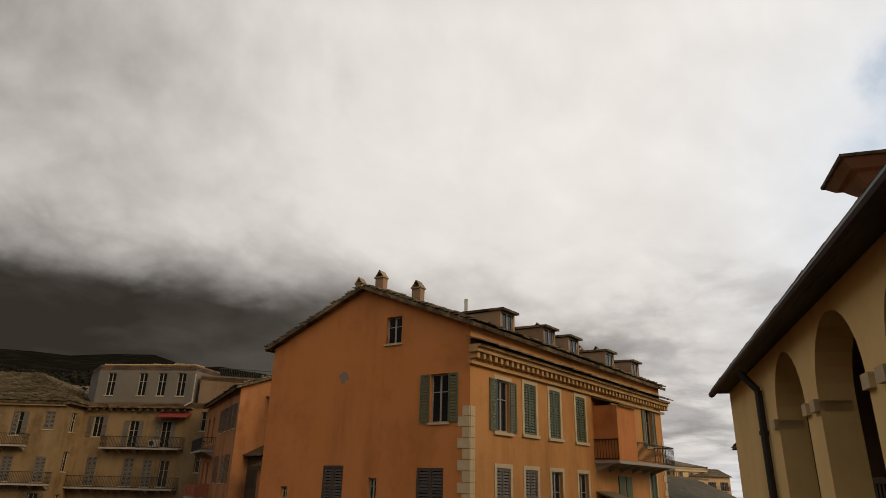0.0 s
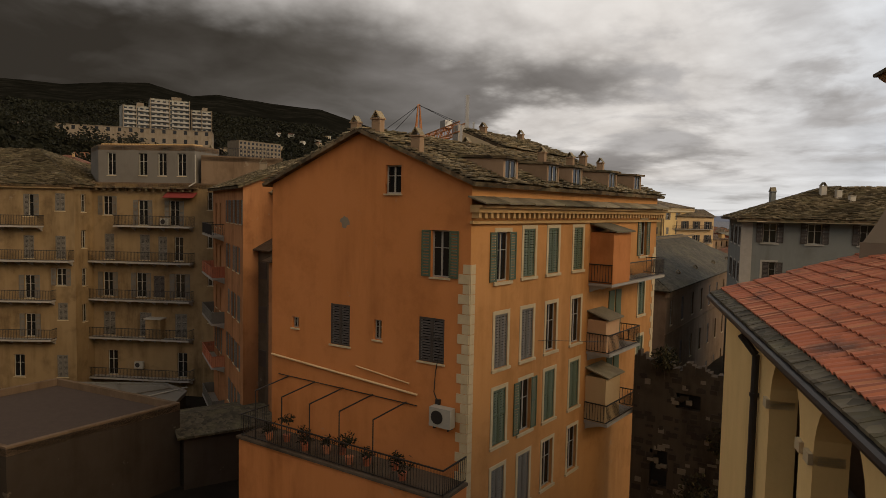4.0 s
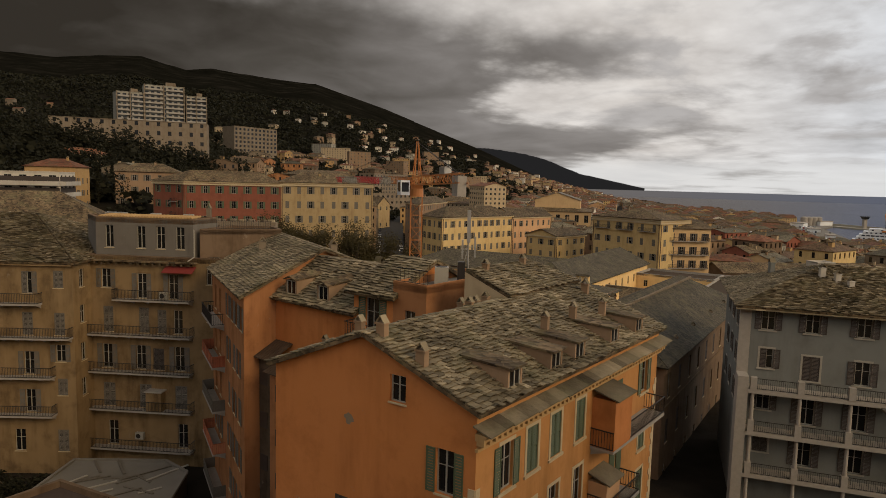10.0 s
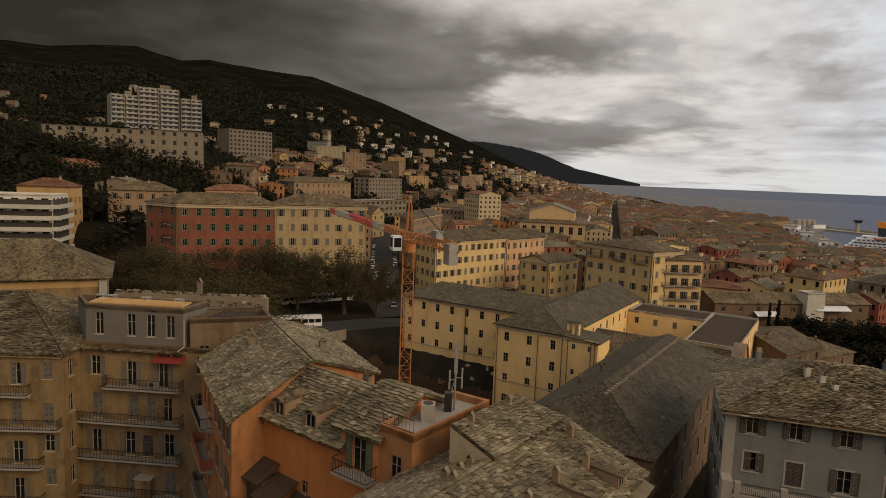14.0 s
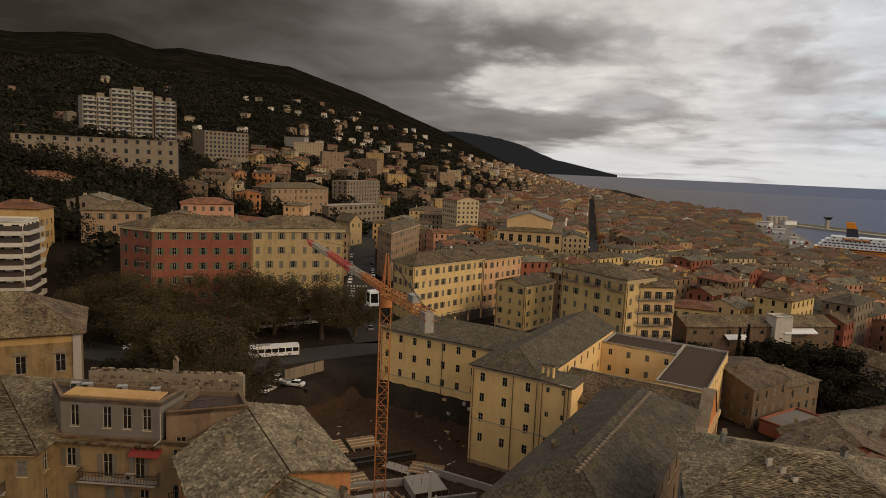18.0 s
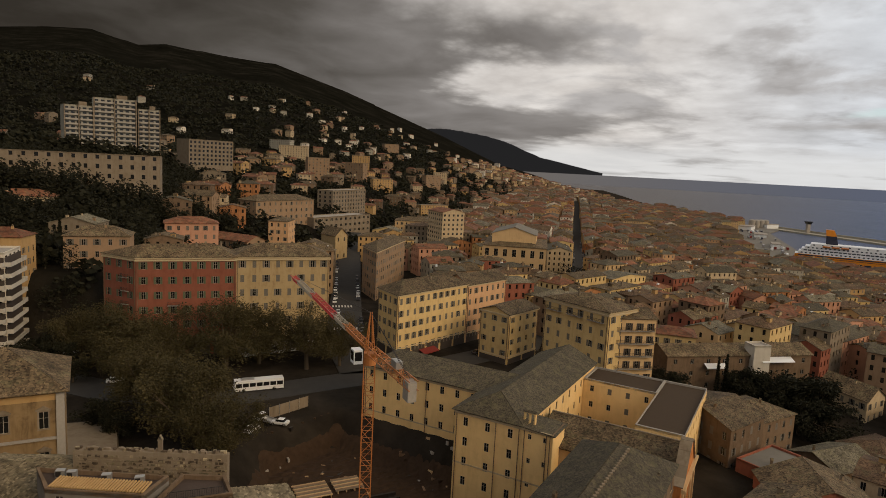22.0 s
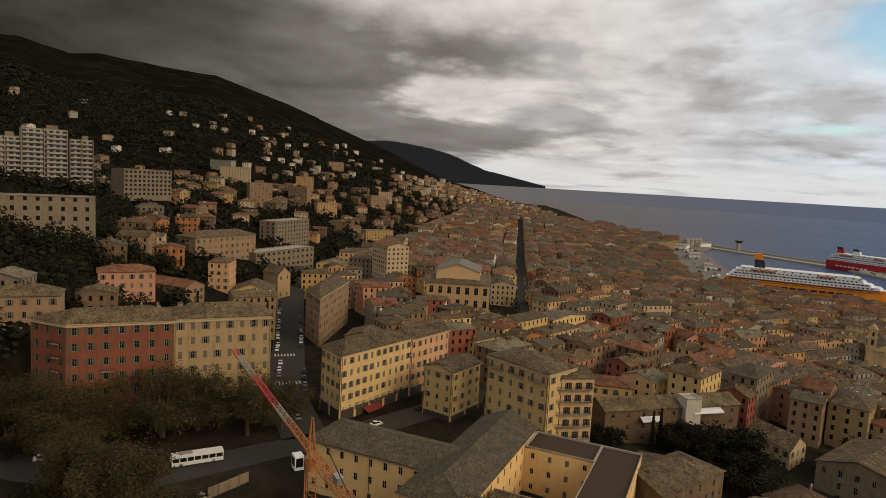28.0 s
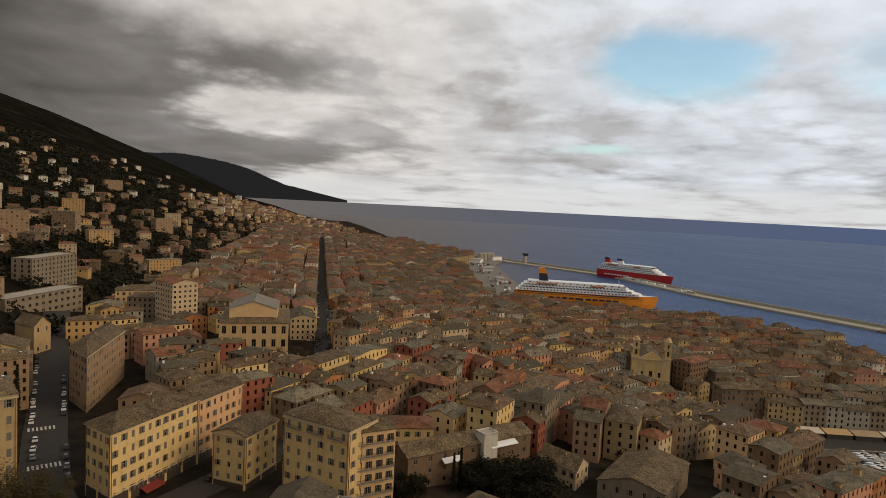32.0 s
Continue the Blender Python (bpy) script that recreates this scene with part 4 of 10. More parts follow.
SB = [(-20.9, 58.7), (-14.0, 45.2), (-5.0, 57.0), (-12.0, 71.0)]
house("row_house", "rusty orange courtyard house with patchy stone-slab roof", SB, -6, 15.9, "rust", "gable_x", 2.7, "slate",
      [(0, [8.6, 10.6, 12.4, 14.2], [13.2], 0.9, 1.75, "open", "shut_grey", None), (0, [8.8, 11.2, 13.2], [9.6, 6.0, 2.4, -1.2], 0.9, 1.9, ("open", "shut", "half"), "shut_grey", None),
       (0, [2.0, 4.4], [12.6, 9.0, 5.4, 1.8], 0.9, 2.1, ("none", "open"), "shut_grey", None), (1, [11.5], [11.8, 8.4], 0.8, 1.5, "none", "shut_grey", None)], 2, True, slabs=0.45, seed=4)
MBA = [(-13.0, 48.0), (-5.9, 42.3), (-0.5, 49.0), (-7.6, 54.7)]
house("row_house", "orange house with two white dormers and weathered stone-slab roof", MBA, -6, 15.6, "orange", "gable_x", 2.5, "slate",
      [(0, [5.5], [10.9], 0.7, 1.0, "none", "shut_grey", None)], 1, True, slabs=0.42, seed=5)
MBB = [(-5.9, 42.3), (-3.2, 40.2), (1.6, 46.8), (-0.5, 49.0)]
house("row_house", "orange house with green-shuttered balcony door and stone-slab roof", MBB, -6, 17.0, "orange", "gable_x", 1.8, "slate",
      [(0, [1.7], [14.3], 1.2, 2.4, "open", "green", None)], 0, True, slabs=0.42, seed=51)
LB2 = [(-60, 58.6), (-33.7, 58.9), (-33.7, 77), (-60, 77)]
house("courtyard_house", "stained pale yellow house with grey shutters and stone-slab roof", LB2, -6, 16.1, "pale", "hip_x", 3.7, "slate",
      [(0, [22.15, 18.0, 14.0], [13.15], 0.95, 2.05, ("shut", "half"), "shut_grey", None), (0, [25.0], [13.7], 0.9, 1.6, "shut", "shut_grey", None),
       (0, [22.1, 25.0, 18.0, 14.0], [9.3], 0.95, 2.1, "shut", "shut_grey", None), (0, [22.1, 18.0, 14.0], [5.6], 0.95, 2.15, "open", "shut_grey", None), (0, [25.0], [6.8], 0.9, 1.6, "open", "shut_grey", None),
       (0, [22.1, 18.0, 14.0], [2.0], 0.95, 2.15, "open", "shut_grey", None), (0, [25.1], [3.6], 0.9, 1.6, "shut", "shut_grey", None), (0, [25.0, 21.0, 17.0], [-1.8], 1.0, 2.1, ("none", "shut"), "shut_grey", None), (1, [1.5], [13.6, 10.2, 6.6, 3.2], 0.85, 1.7, "none", "shut_dark", None)],
      1, True, slabs=0.34, seed=6)
LB = [(-34.0, 62.0), (-20.4, 60.6), (-19.5, 70), (-33.3, 71)]
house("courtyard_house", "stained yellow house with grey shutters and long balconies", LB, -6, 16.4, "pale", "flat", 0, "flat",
      [(0, [1.85], [13.35], 0.95, 1.85, "open", "shut_grey", None), (0, [5.45, 8.6], [12.45], 0.95, 2.4, "open", "shut_grey", None), (0, [2.0, 5.6], [9.1], 1.0, 2.45, "shut", "shut_grey", None), (0, [7.4, 9.0], [9.1], 0.9, 2.3, ("none", "shut"), "shut_grey", None),
       (0, [1.8, 5.2, 9.1], [5.5], 1.0, 2.35, "open", "shut_grey", None), (0, [7.0], [5.5], 1.1, 2.1, "shut", "shut_dark", None), (0, [1.9, 5.6, 9.2], [1.7], 1.2, 2.3, "shut", "shut_grey", None),
       (0, [2.2, 9.3], [-2.2], 1.0, 2.4, "none", "shut_grey", None), (0, [12.3], [14.0, 10.4, 6.8, 3.2], 0.85, 1.7, "none", "shut_dark", None)], 0, True, seed=7)
PH = [(-33.3, 62.4), (-23.6, 61.4), (-22.6, 65.2), (-36.3, 66.6)]
house("penthouse", "grey rendered rooftop storey with four tall windows", PH, 16.3, 20.0, "penthouse", "flat", 0, "flat",
      [(0, [1.35, 4.55, 6.5, 8.45], [17.2], 0.85, 2.15, "none", "shut_grey", None)], 0, True, seed=8)
GB = [(26.4, 55.4), (45.2, 48.7), (50.6, 63.8), (31.8, 70.5)]
house("grey_house", "grey-blue plastered house with dark shutters and loggia balconies", GB, -6, 14.4, "grey", "hip_x", 2.8, "slate",
      [(0, [1.9, 5.3, 9.1, 12.9, 16.6], [12.25], 1.05, 1.7, "open", "shut_dark", "frame"), (0, [1.95], [8.9], 1.05, 1.7, "half", "shut_dark", "frame"), (0, [5.4, 12.8], [8.15], 1.3, 2.1, "shut", "shut_dark", "frame"),
       (0, [9.2, 16.6], [8.2], 1.1, 2.0, "open", "shut_dark", "frame"), (0, [1.95], [5.2], 1.05, 1.7, "open", "shut_dark", "frame"), (0, [5.35, 9.2, 12.8, 16.6], [4.3], 1.2, 2.2, "open", "shut_dark", "frame"),
       (0, [1.95], [1.4], 1.2, 1.8, "shut", "shut_dark", "frame"), (0, [5.35, 9.2, 12.8, 16.6], [0.6], 1.2, 2.2, "open", "shut_dark", "frame"), (3, [4, 8, 12], [11.8, 8.4, 5.0], 1.0, 1.7, "open", "shut_dark", "frame")],
      2, True, slabs=0.36, seed=9, over=0.8)
DB = [(9.0, 68.4), (21.4, 60.0), (45.7, 95.8), (33.3, 104.2)]
house("long_house", "long dark brown house with slate roof and narrow windows", DB, -9, 7.4, "brown", "hip_y", 4.0, "dark_slate",
      auto_wins(DB, -7, 6.8, (0, 1), 4.6, 4.2, 0.9, 2.4, shut="shut_dark", styles=("none", "shut")), 2, True, seed=10)
# convent round a yard
CO, CL, CD = Vector((12.5, 120.4)), Vector((0.835, -0.55)), Vector((0.55, 0.835))


def at_convent(l, d):
    return tuple(CO + CL * l + CD * d)


def convent_box(l0, d0, l1, d1):
    return [at_convent(l0, d0), at_convent(l1, d0), at_convent(l1, d1), at_convent(l0, d1)]


def convent_roof(h, l0, d0, planes, mat="dark_slate"):
    """Slopes given as corners (across, along, height) in the convent's own axes."""
    z0 = h.location.z
    base = CO + CL * l0 + CD * d0
    out = []
    for p in planes:
        out.append([Vector((*(Vector(at_convent(l, d)) - base), z - z0)) for l, d, z in p])
    part("roof", roof_mesh(out, mat), h)


CF = convent_box(0, 0, 14, 47)
cf = house("convent_wing", "pale yellow convent wing with hipped slate roof", CF, -16, 6.2, "convent", "flat", 0, "flat",
      auto_wins(CF, -14, 5.6, (0, 1, 3), 4.0, 4.2, 1.0, 1.75, styles=("none",)), 0, False, seed=11, category="convent")
convent_roof(cf, 0, 0, [[(-0.5, -0.5, 6.1), (14.5, -0.5, 6.1), (7, 5.5, 9.5)], [(14.5, -0.5, 6.1), (14.5, 47.6, 6.1), (7, 47.6, 9.5), (7, 5.5, 9.5)],
                        [(-0.5, 47.6, 6.1), (-0.5, -0.5, 6.1), (7, 5.5, 9.5), (7, 47.6, 9.5)]])
m = Mesh("convent")
e0, e1, e2 = (Vector((*(Vector(at_convent(l, 46.8)) - CO), h_ + 16)) for l, h_ in ((0, 6.2), (14, 6.2), (7, 9.3)))
m.solid([e0, e1, e2], [p + Vector((*CD * 0.19, 0)) for p in (e0, e1, e2)])
part("gable", m, cf)
CP = convent_box(14.05, 0, 20, 6.5)
cp = house("convent_wing", "pale yellow convent end bay with small slate roof", CP, -16, 5.7, "convent", "flat", 0, "flat",
      auto_wins(CP, -14, 5.6, (0,), 4.6, 3.0, 0.7, 1.0, styles=("none",)), 0, False, seed=11, category="convent")
convent_roof(cp, 14.05, 0, [[(14.6, -0.4, 6.0), (20.5, -0.4, 5.6), (20.5, 6.9, 5.6), (14.6, 6.9, 6.0)]])
CW = convent_box(-30, 11.5, -0.05, 26)
cw = house("convent_wing", "long pale yellow convent wing with slate roof", CW, -16, 6.2, "convent", "flat", 0, "flat",
      auto_wins(CW, -10, 5.9, (0, 3), 4.0, 3.7, 1.0, 1.7, styles=("none",)), 1, False, seed=12, category="convent")
convent_roof(cw, -30, 11.5, [[(-30.5, 11.0, 6.1), (0.2, 11.0, 6.1), (6.5, 18.9, 8.9), (-24.5, 18.9, 8.9)], [(0.2, 26.5, 6.1), (-30.5, 26.5, 6.1), (-24.5, 18.9, 8.9), (6.5, 18.9, 8.9)],
                             [(-30.5, 26.5, 6.1), (-30.5, 11.0, 6.1), (-24.5, 18.9, 8.9)]])
CE = convent_box(30.8, 16.6, 40, 48.5)
house("convent_wing", "yellow convent wing with flat brown roof", CE, -16, 4.9, "convent", "flat", 0, "flat_brown",
      auto_wins(CE, -12, 4.3, (1, 3), 3.8, 3.6, 0.9, 1.6, styles=("none",)), 0, False, seed=13, category="convent")
CN = convent_box(14.1, 38, 30.75, 48.5)
house("convent_wing", "yellow convent wing with flat brown roof", CN, -16, 4.9, "convent", "flat", 0, "flat_brown",
      auto_wins(CN, -12, 4.2, (0,), 3.8, 3.9, 0.9, 1.4, styles=("none", "shut")), 0, False, seed=14, category="convent")
CS = convent_box(14.1, 6.6, 39.7, 16.5)
cs_ = house("convent_wing", "low tan convent wing with lichen-grey slate roof", convent_box(16, 4.2, 39.7, 16.5), -16, 2.1, "tan", "flat", 0, "flat",
      [(0, [2.0], [-0.6], 0.7, 0.7, "none", "shut_dark", None), (0, [1.6, 6.5, 11], [-4.6], 1.9, 2.2, "none", "shut_dark", None)], 0, False, seed=15, category="convent")
convent_roof(cs_, 16, 4.2, [[(15.4, 3.7, 2.0), (40, 3.7, 2.0), (40, 12.7, 5.2), (15.4, 12.7, 5.2)], [(40, 17, 2.6), (14.2, 17, 2.6), (15.4, 12.7, 5.2), (40, 12.7, 5.2)]], "slate")
m = Mesh("stone")
for i in range(48):
    l = 15.4 + i * 0.51
    a_, b_ = Vector(at_convent(l, 12.7)) - Vector(at_convent(16, 4.2)), Vector(at_convent(l + 0.47, 12.7)) - Vector(at_convent(16, 4.2))
    m.beam((a_.x, a_.y, 21.42), (b_.x, b_.y, 21.44), 0.36, 0, 0.14)
part("ridge_caps", m, cs_)
# string courses, plinth and downpipes on the convent fronts
for ob_, l0_, d0_, la, lb, dd in ((cf, 0, 0, 0.0, 14.0, 0.0), (cp, 14.05, 0, 14.05, 20.0, 0.0), (cw, -30, 11.5, -30.0, -0.1, 11.5)):
    base_ = Vector(at_convent(l0_, d0_))
    for z_, h_, out_, nm, mt in ((-4.6, 0.28, 0.1, "string_course", "sand"), (5.5, 0.45, 0.22, "eaves_moulding", "sand"), (-16, 3.2, 0.12, "plinth", "umber")):
        q = [Vector(at_convent(l_, d_)) - base_ for l_, d_ in ((la, dd - out_), (lb, dd - out_), (lb, dd - 0.01), (la, dd - 0.01))]
        m = Mesh(mt)
        m.solid([(v.x, v.y, z_ + 16) for v in q], [(v.x, v.y, z_ + 16 + h_) for v in q])
        part(nm, m, ob_)
    for l_ in (la + 0.5, (la + lb) / 2 + 1.8, lb - 0.5):
        v = Vector(at_convent(l_, dd - 0.16)) - base_
        m = Mesh("brown")
        m.tube((v.x, v.y, 1.0), (v.x, v.y, 21.6), 0.09, 0.09, 6)
        part("downpipe", m, ob_)
# little belfry over the end bay
bl = root("belfry", (*at_convent(14.6, 2.2), 5.9), "small yellow belfry with two arched openings", "belfry")
bl.rotation_euler = (0, 0, math.atan2(CL.y, CL.x))
m = Mesh("convent")
for x in (-1.15, -0.13, 0.89):
    m.box(x, -0.35, 0, x + 0.27, 0.35, 2.3)
for k in range(2):
    cx_ = -0.5 + 1.02 * k
    for i in range(5):
        a0, a1 = math.pi * i / 5, math.pi * (i + 1) / 5
        p = [(cx_ + 0.4 * math.cos(t), 1.75 + 0.4 * math.sin(t)) for t in (a0, a1)]
        m.solid([(p[0][0], -0.33, p[0][1]), (p[1][0], -0.33, p[1][1]), (p[1][0], 0.33, p[1][1]), (p[0][0], 0.33, p[0][1])],
                [(p[0][0], -0.33, 2.3), (p[1][0], -0.33, 2.3), (p[1][0], 0.33, 2.3), (p[0][0], 0.33, 2.3)])
part("arches", m, bl)
m = Mesh("convent", "dark_slate")
m.box(-1.15, -0.35, -1.2, 1.16, 0.35, 0.0)
part("foot", m, bl)
m = Mesh("dark_slate")
m.solid([(-1.35, -0.5, 2.3), (1.36, -0.5, 2.3), (1.36, 0.5, 2.3), (-1.35, 0.5, 2.3)], [(-1.3, -0.05, 2.62), (1.3, -0.05, 2.62), (1.3, 0.05, 2.62), (-1.3, 0.05, 2.62)])
part("cap", m, bl)
# ochre pier with scrolled top at the end of the slate wing
pr = root("baroque_church", (*at_convent(40.6, 8), -16), "ochre baroque church front seen edge-on, with scrolled shoulders", "church")
pr.rotation_euler = (0, 0, math.atan2(CL.y, CL.x))
m = Mesh("orange")
prof = [(-7, 0), (9, 0), (9, 17.6), (6.6, 18.0), (5.4, 19.6), (4.2, 21.2), (3.2, 22.6), (1.6, 23.4), (0.2, 23.4), (-1.4, 22.2), (-3.0, 20.2), (-4.6, 18.6), (-7, 18.0)]
n_ = len(prof)
for i in range(3, n_ - 1):
    (ya, za), (yb, zb) = prof[i - 1], prof[i]
    m.solid([(0, ya, 0), (1.5, ya, 0), (1.5, yb, 0), (0, yb, 0)][::-1], [(0, ya, za), (1.5, ya, za), (1.5, yb, zb), (0, yb, zb)][::-1])
m.box(0, -7, 0, 1.5, -4.6, 18.2)
m.box(0, 6.6, 0, 1.5, 9, 17.9)
part("wall", m, pr)
for (ya, za), (yb, zb) in zip(prof[2:], prof[3:]):
    m = Mesh("stone")
    m.beam((0.75, ya, za + 0.12), (0.75, yb, zb + 0.12), 2.0, 0, 0.24)
    part("coping_stone", m, pr)
for y in (-5.6, -2.0, 3.8, 7.6):
    m = Mesh("tan")
    m.box(1.5, y - 0.4, 0, 1.8, y + 0.4, 17.2)
    part("pilaster", m, pr)
m = Mesh("tan")
m.box(1.5, -7, 17.2, 2.1, 9, 17.8)
part("cornice", m, pr)
def street_trim(c, z0, z_eave, mats=("shut_dark", "trim", "trim"), sides=(0,), shop=3.6, step=3.7):
    """Dark shop fronts at street level, string courses and an eaves cornice on the street sides of the last house built."""
    h = [o for o in scene.objects if o.parent is None and o.get("category")][-1]
    for sd in sides:
        a, b = Vector(c[sd]), Vector(c[(sd + 1) % 4])
        d = (b - a).normalized()
        n = Vector((d.y, -d.x))
        ln = (b - a).length

        def band(nm, u0, u1, za, zb, out, mt, lab=""):
            m = Mesh(mt)
            ring = [a + d * u0 + n * out, a + d * u1 + n * out, a + d * u1 - n * 0.02, a + d * u0 - n * 0.02]
            m.solid([(q.x - h.location.x, q.y - h.location.y, za - h.location.z) for q in ring], [(q.x - h.location.x, q.y - h.location.y, zb - h.location.z) for q in ring])
            part(nm, m, h, lab)

        band("eaves_cornice", -0.3, ln + 0.3, z_eave - 0.55, z_eave - 0.12, 0.34, mats[1])
        band("string_course", 0.0, ln, z0 + shop + 0.35, z0 + shop + 0.65, 0.14, mats[2])
        k = max(1, int(ln / 5.5))
        for i in range(k):
            band("shop_front", ln * i / k + 0.5, ln * (i + 1) / k - 0.5, z0, z0 + shop, 0.06, mats[0], "dark glazed shop front")
        for u in (0.35, ln - 0.35):
            band("downpipe", u - 0.07, u + 0.07, z0 + shop, z_eave - 0.5, 0.16, "brown")


# square
RB = [(-72.8, 184.4), (-46.9, 191.8), (-51.0, 205.5), (-84.5, 191.0)]
house("apartment_house", "long red plastered apartment house with green shutters", RB, -8, 23.0, "red", "hip_x", 3.0, "slate",
      auto_wins(RB, -6, 22.3, (0, 3), 4.3, 3.9, 1.15, 2.1, shut="green", styles=("open",), surround="trim"), 3, False, seed=16, cornice="trim")
street_trim(RB, -6.3, 22.4, sides=(0, 3), shop=4.6)
CB = [(-46.9, 191.8), (-20.5, 199.5), (-24.5, 213.0), (-51.0, 205.5)]
house("apartment_house", "cream apartment house with grey shutters beside the red one", CB, -8, 23.3, "cream", "hip_x", 3.0, "slate",
      auto_wins(CB, -6, 22.6, (0, 1), 4.3, 3.4, 1.1, 2.1, styles=("open", "shut")), 3, False, seed=17, cornice="trim")
street_trim(CB, -6.3, 22.7, sides=(0, 1), shop=4.6)
Y1 = [(1.1, 187.4), (39.9, 225.9), (33.5, 237.0), (-5.0, 198.8)]
Y1m = [Vector(Y1[0]).lerp(Vector(Y1[1]), 0.6), Vector(Y1[3]).lerp(Vector(Y1[2]), 0.6)]
Y1a = [Y1[0], tuple(Y1m[0]), tuple(Y1m[1]), Y1[3]]
Y1b = [tuple(Y1m[0]), Y1[1], Y1[2], tuple(Y1m[1])]
house("apartment_house", "yellow apartment house with slate roof and shop front", Y1a, -9, 14.2, "yellow", "hip_x", 2.8, "slate",
      auto_wins(Y1a, -6, 13.6, (0, 3), 3.7, 2.9, 1.0, 1.9, styles=("open", "shut")), 2, False, seed=18)
street_trim(Y1a, -6.4, 14.2, sides=(0, 3))
house("apartment_house", "faded pink apartment house beside the yellow one", Y1b, -10, 13.6, "peach", "gable_x", 2.6, "slate",
      auto_wins(Y1b, -7, 13.0, (0,), 3.7, 2.9, 1.0, 1.9), 2, False, seed=19)
street_trim(Y1b, -7.0, 13.6)

YA = [(26.9, 194.9), (34.6, 187.1), (46, 199), (38, 207)]
house("town_house", "narrow yellow gabled house", YA, -11, 9.4, "yellow", "gable_y", 1.8, "slate",
      auto_wins(YA, -8, 9.0, (0, 1), 3.4, 3.4, 0.95, 1.6), 1, False, seed=20)
street_trim(YA, -8.0, 9.4, sides=(0, 1))
YB = [(44.6, 184.9), (57.5, 165.7), (68.0, 173.0), (55.0, 192.0)]
house("town_house", "tall yellow house with grey shutters and slate roof", YB, -13, 16.0, "yellow", "hip_y", 2.6, "slate",
      auto_wins(YB, -10, 15.3, (0, 1), 3.8, 3.6, 1.0, 1.8, styles=("open", "shut")), 2, False, seed=21, cornice="trim")
street_trim(YB, -9.0, 15.4, sides=(0, 1))
YC = [(60.0, 169.0), (72.4, 169.5), (71, 182), (60, 181)]
house("town_house", "ochre house with iron balconies on every floor", YC, -13, 13.8, "tan", "gable_x", 1.8, "slate",
      auto_wins(YC, -10, 13.2, (0, 1), 3.6, 2.5, 1.0, 2.0, styles=("open",), shut="shut_dark"), 1, False, seed=22)
YD = [(84, 200), (97, 195), (101, 206), (88, 211)]
house("town_house", "pale yellow house with low tiled roof", YD, -16, 2.2, "yellow", "hip_x", 1.6, "tile_far",
      auto_wins(YD, -14, 1.6, (0, 1), 3.4, 3.2, 1.0, 1.8), 1, False, seed=23)
LW = [(80, 177), (128, 183), (126.5, 194), (78.5, 188)]
house("long_house", "long low house with slate roof and pale awnings", LW, -15, 1.2, "brown", "gable_x", 2.2, "slate",
      auto_wins(LW, -13, 0.8, (0,), 3.6, 5, 1.1, 1.4, styles=("none",)), 0, False, seed=24)
# hill behind the square
WL = [(-129, 167), (-101.9, 174.2), (-105, 187), (-132, 180)]
house("apartment_block", "white apartment block with long balconies", WL, -6, 24.4, "bright", "flat", 0, "concrete",
      auto_wins(WL, -4, 24.2, (0, 1), 3.0, 3.4, 1.8, 1.9, styles=("none",), top_gap=0.6), 0, False, seed=25)
YH = [(-122, 191), (-108.3, 193.1), (-109.5, 203), (-123, 201)]
house("villa", "ochre villa with red tiled roof", YH, 8, 26.2, "ochre", "hip_x", 2.2, "tile_far", auto_wins(YH, 10, 27.2, (0, 1), 3.6, 3.4, 1.0, 1.8), 1, False, seed=26)
OR = [(-103, 206), (-85, 211), (-88, 222), (-106, 217)]
house("villa", "dull orange house with hipped slate roof", OR, 8, 25.4, "umber", "hip_x", 2.6, "slate", auto_wins(OR, 10, 25, (0, 3), 3.8, 3.6, 1.1, 1.9), 1, False, seed=27)
LT = [(-178, 297), (-114, 319), (-118, 333), (-182, 311)]
house("hospital_block", "long tan apartment building on the hillside", LT, 22, 50.0, "stone", "flat", 0, "concrete",
      auto_wins(LT, 33, 50.5, (0, 1), 4.4, 4.6, 1.5, 2.0, styles=("none", "shut")), 0, False, objects=False, seed=28)
TOWERS = [([(-213.6, 431.3), (-199.6, 441.0), (-207, 452), (-221, 442)], 79.2, 29), ([(-199.6, 441.0), (-177.5, 453.5), (-184, 466), (-206, 453)], 85.2, 30),
          ([(-177.5, 456), (-165.0, 462.0), (-170, 474), (-183, 467)], 80.0, 31)]
for TW, top_, sd_ in TOWERS:
    house("tower_block", "pale grey-white high-rise block with stacked balconies on the hill", TW, 46, top_, "ivory", "flat", 0, "concrete",
          auto_wins(TW, 49, top_ - 0.4, (0, 1), 3.0, 3.4, 2.2, 2.0, styles=("none",)), 0, False, objects=False, seed=sd_, group="hill towers")
WA = [(-152, 482), (-128, 512), (-140, 522), (-164, 492)]
house("apartment_block", "pale apartment block among hillside trees", WA, 40, 62.4, "stone", "flat", 0, "concrete",
      auto_wins(WA, 42, 62, (0, 1), 3.1, 3.4, 1.8, 1.7, styles=("none",)), 0, False, objects=False, seed=31)
TA = [(29.4, 409), (44, 416), (36, 436), (21, 429)]
house("apartment_block", "tall grey-green apartment block", TA, -12, 22.9, "sand", "gable_y", 2.0, "tile_far",
      auto_wins(TA, -10, 22.4, (0, 1, 3), 3.0, 3.0, 1.4, 1.5, styles=("none",)), 0, False, seed=32)
TH = [(48, 350), (82, 342), (92, 385), (58, 393)]
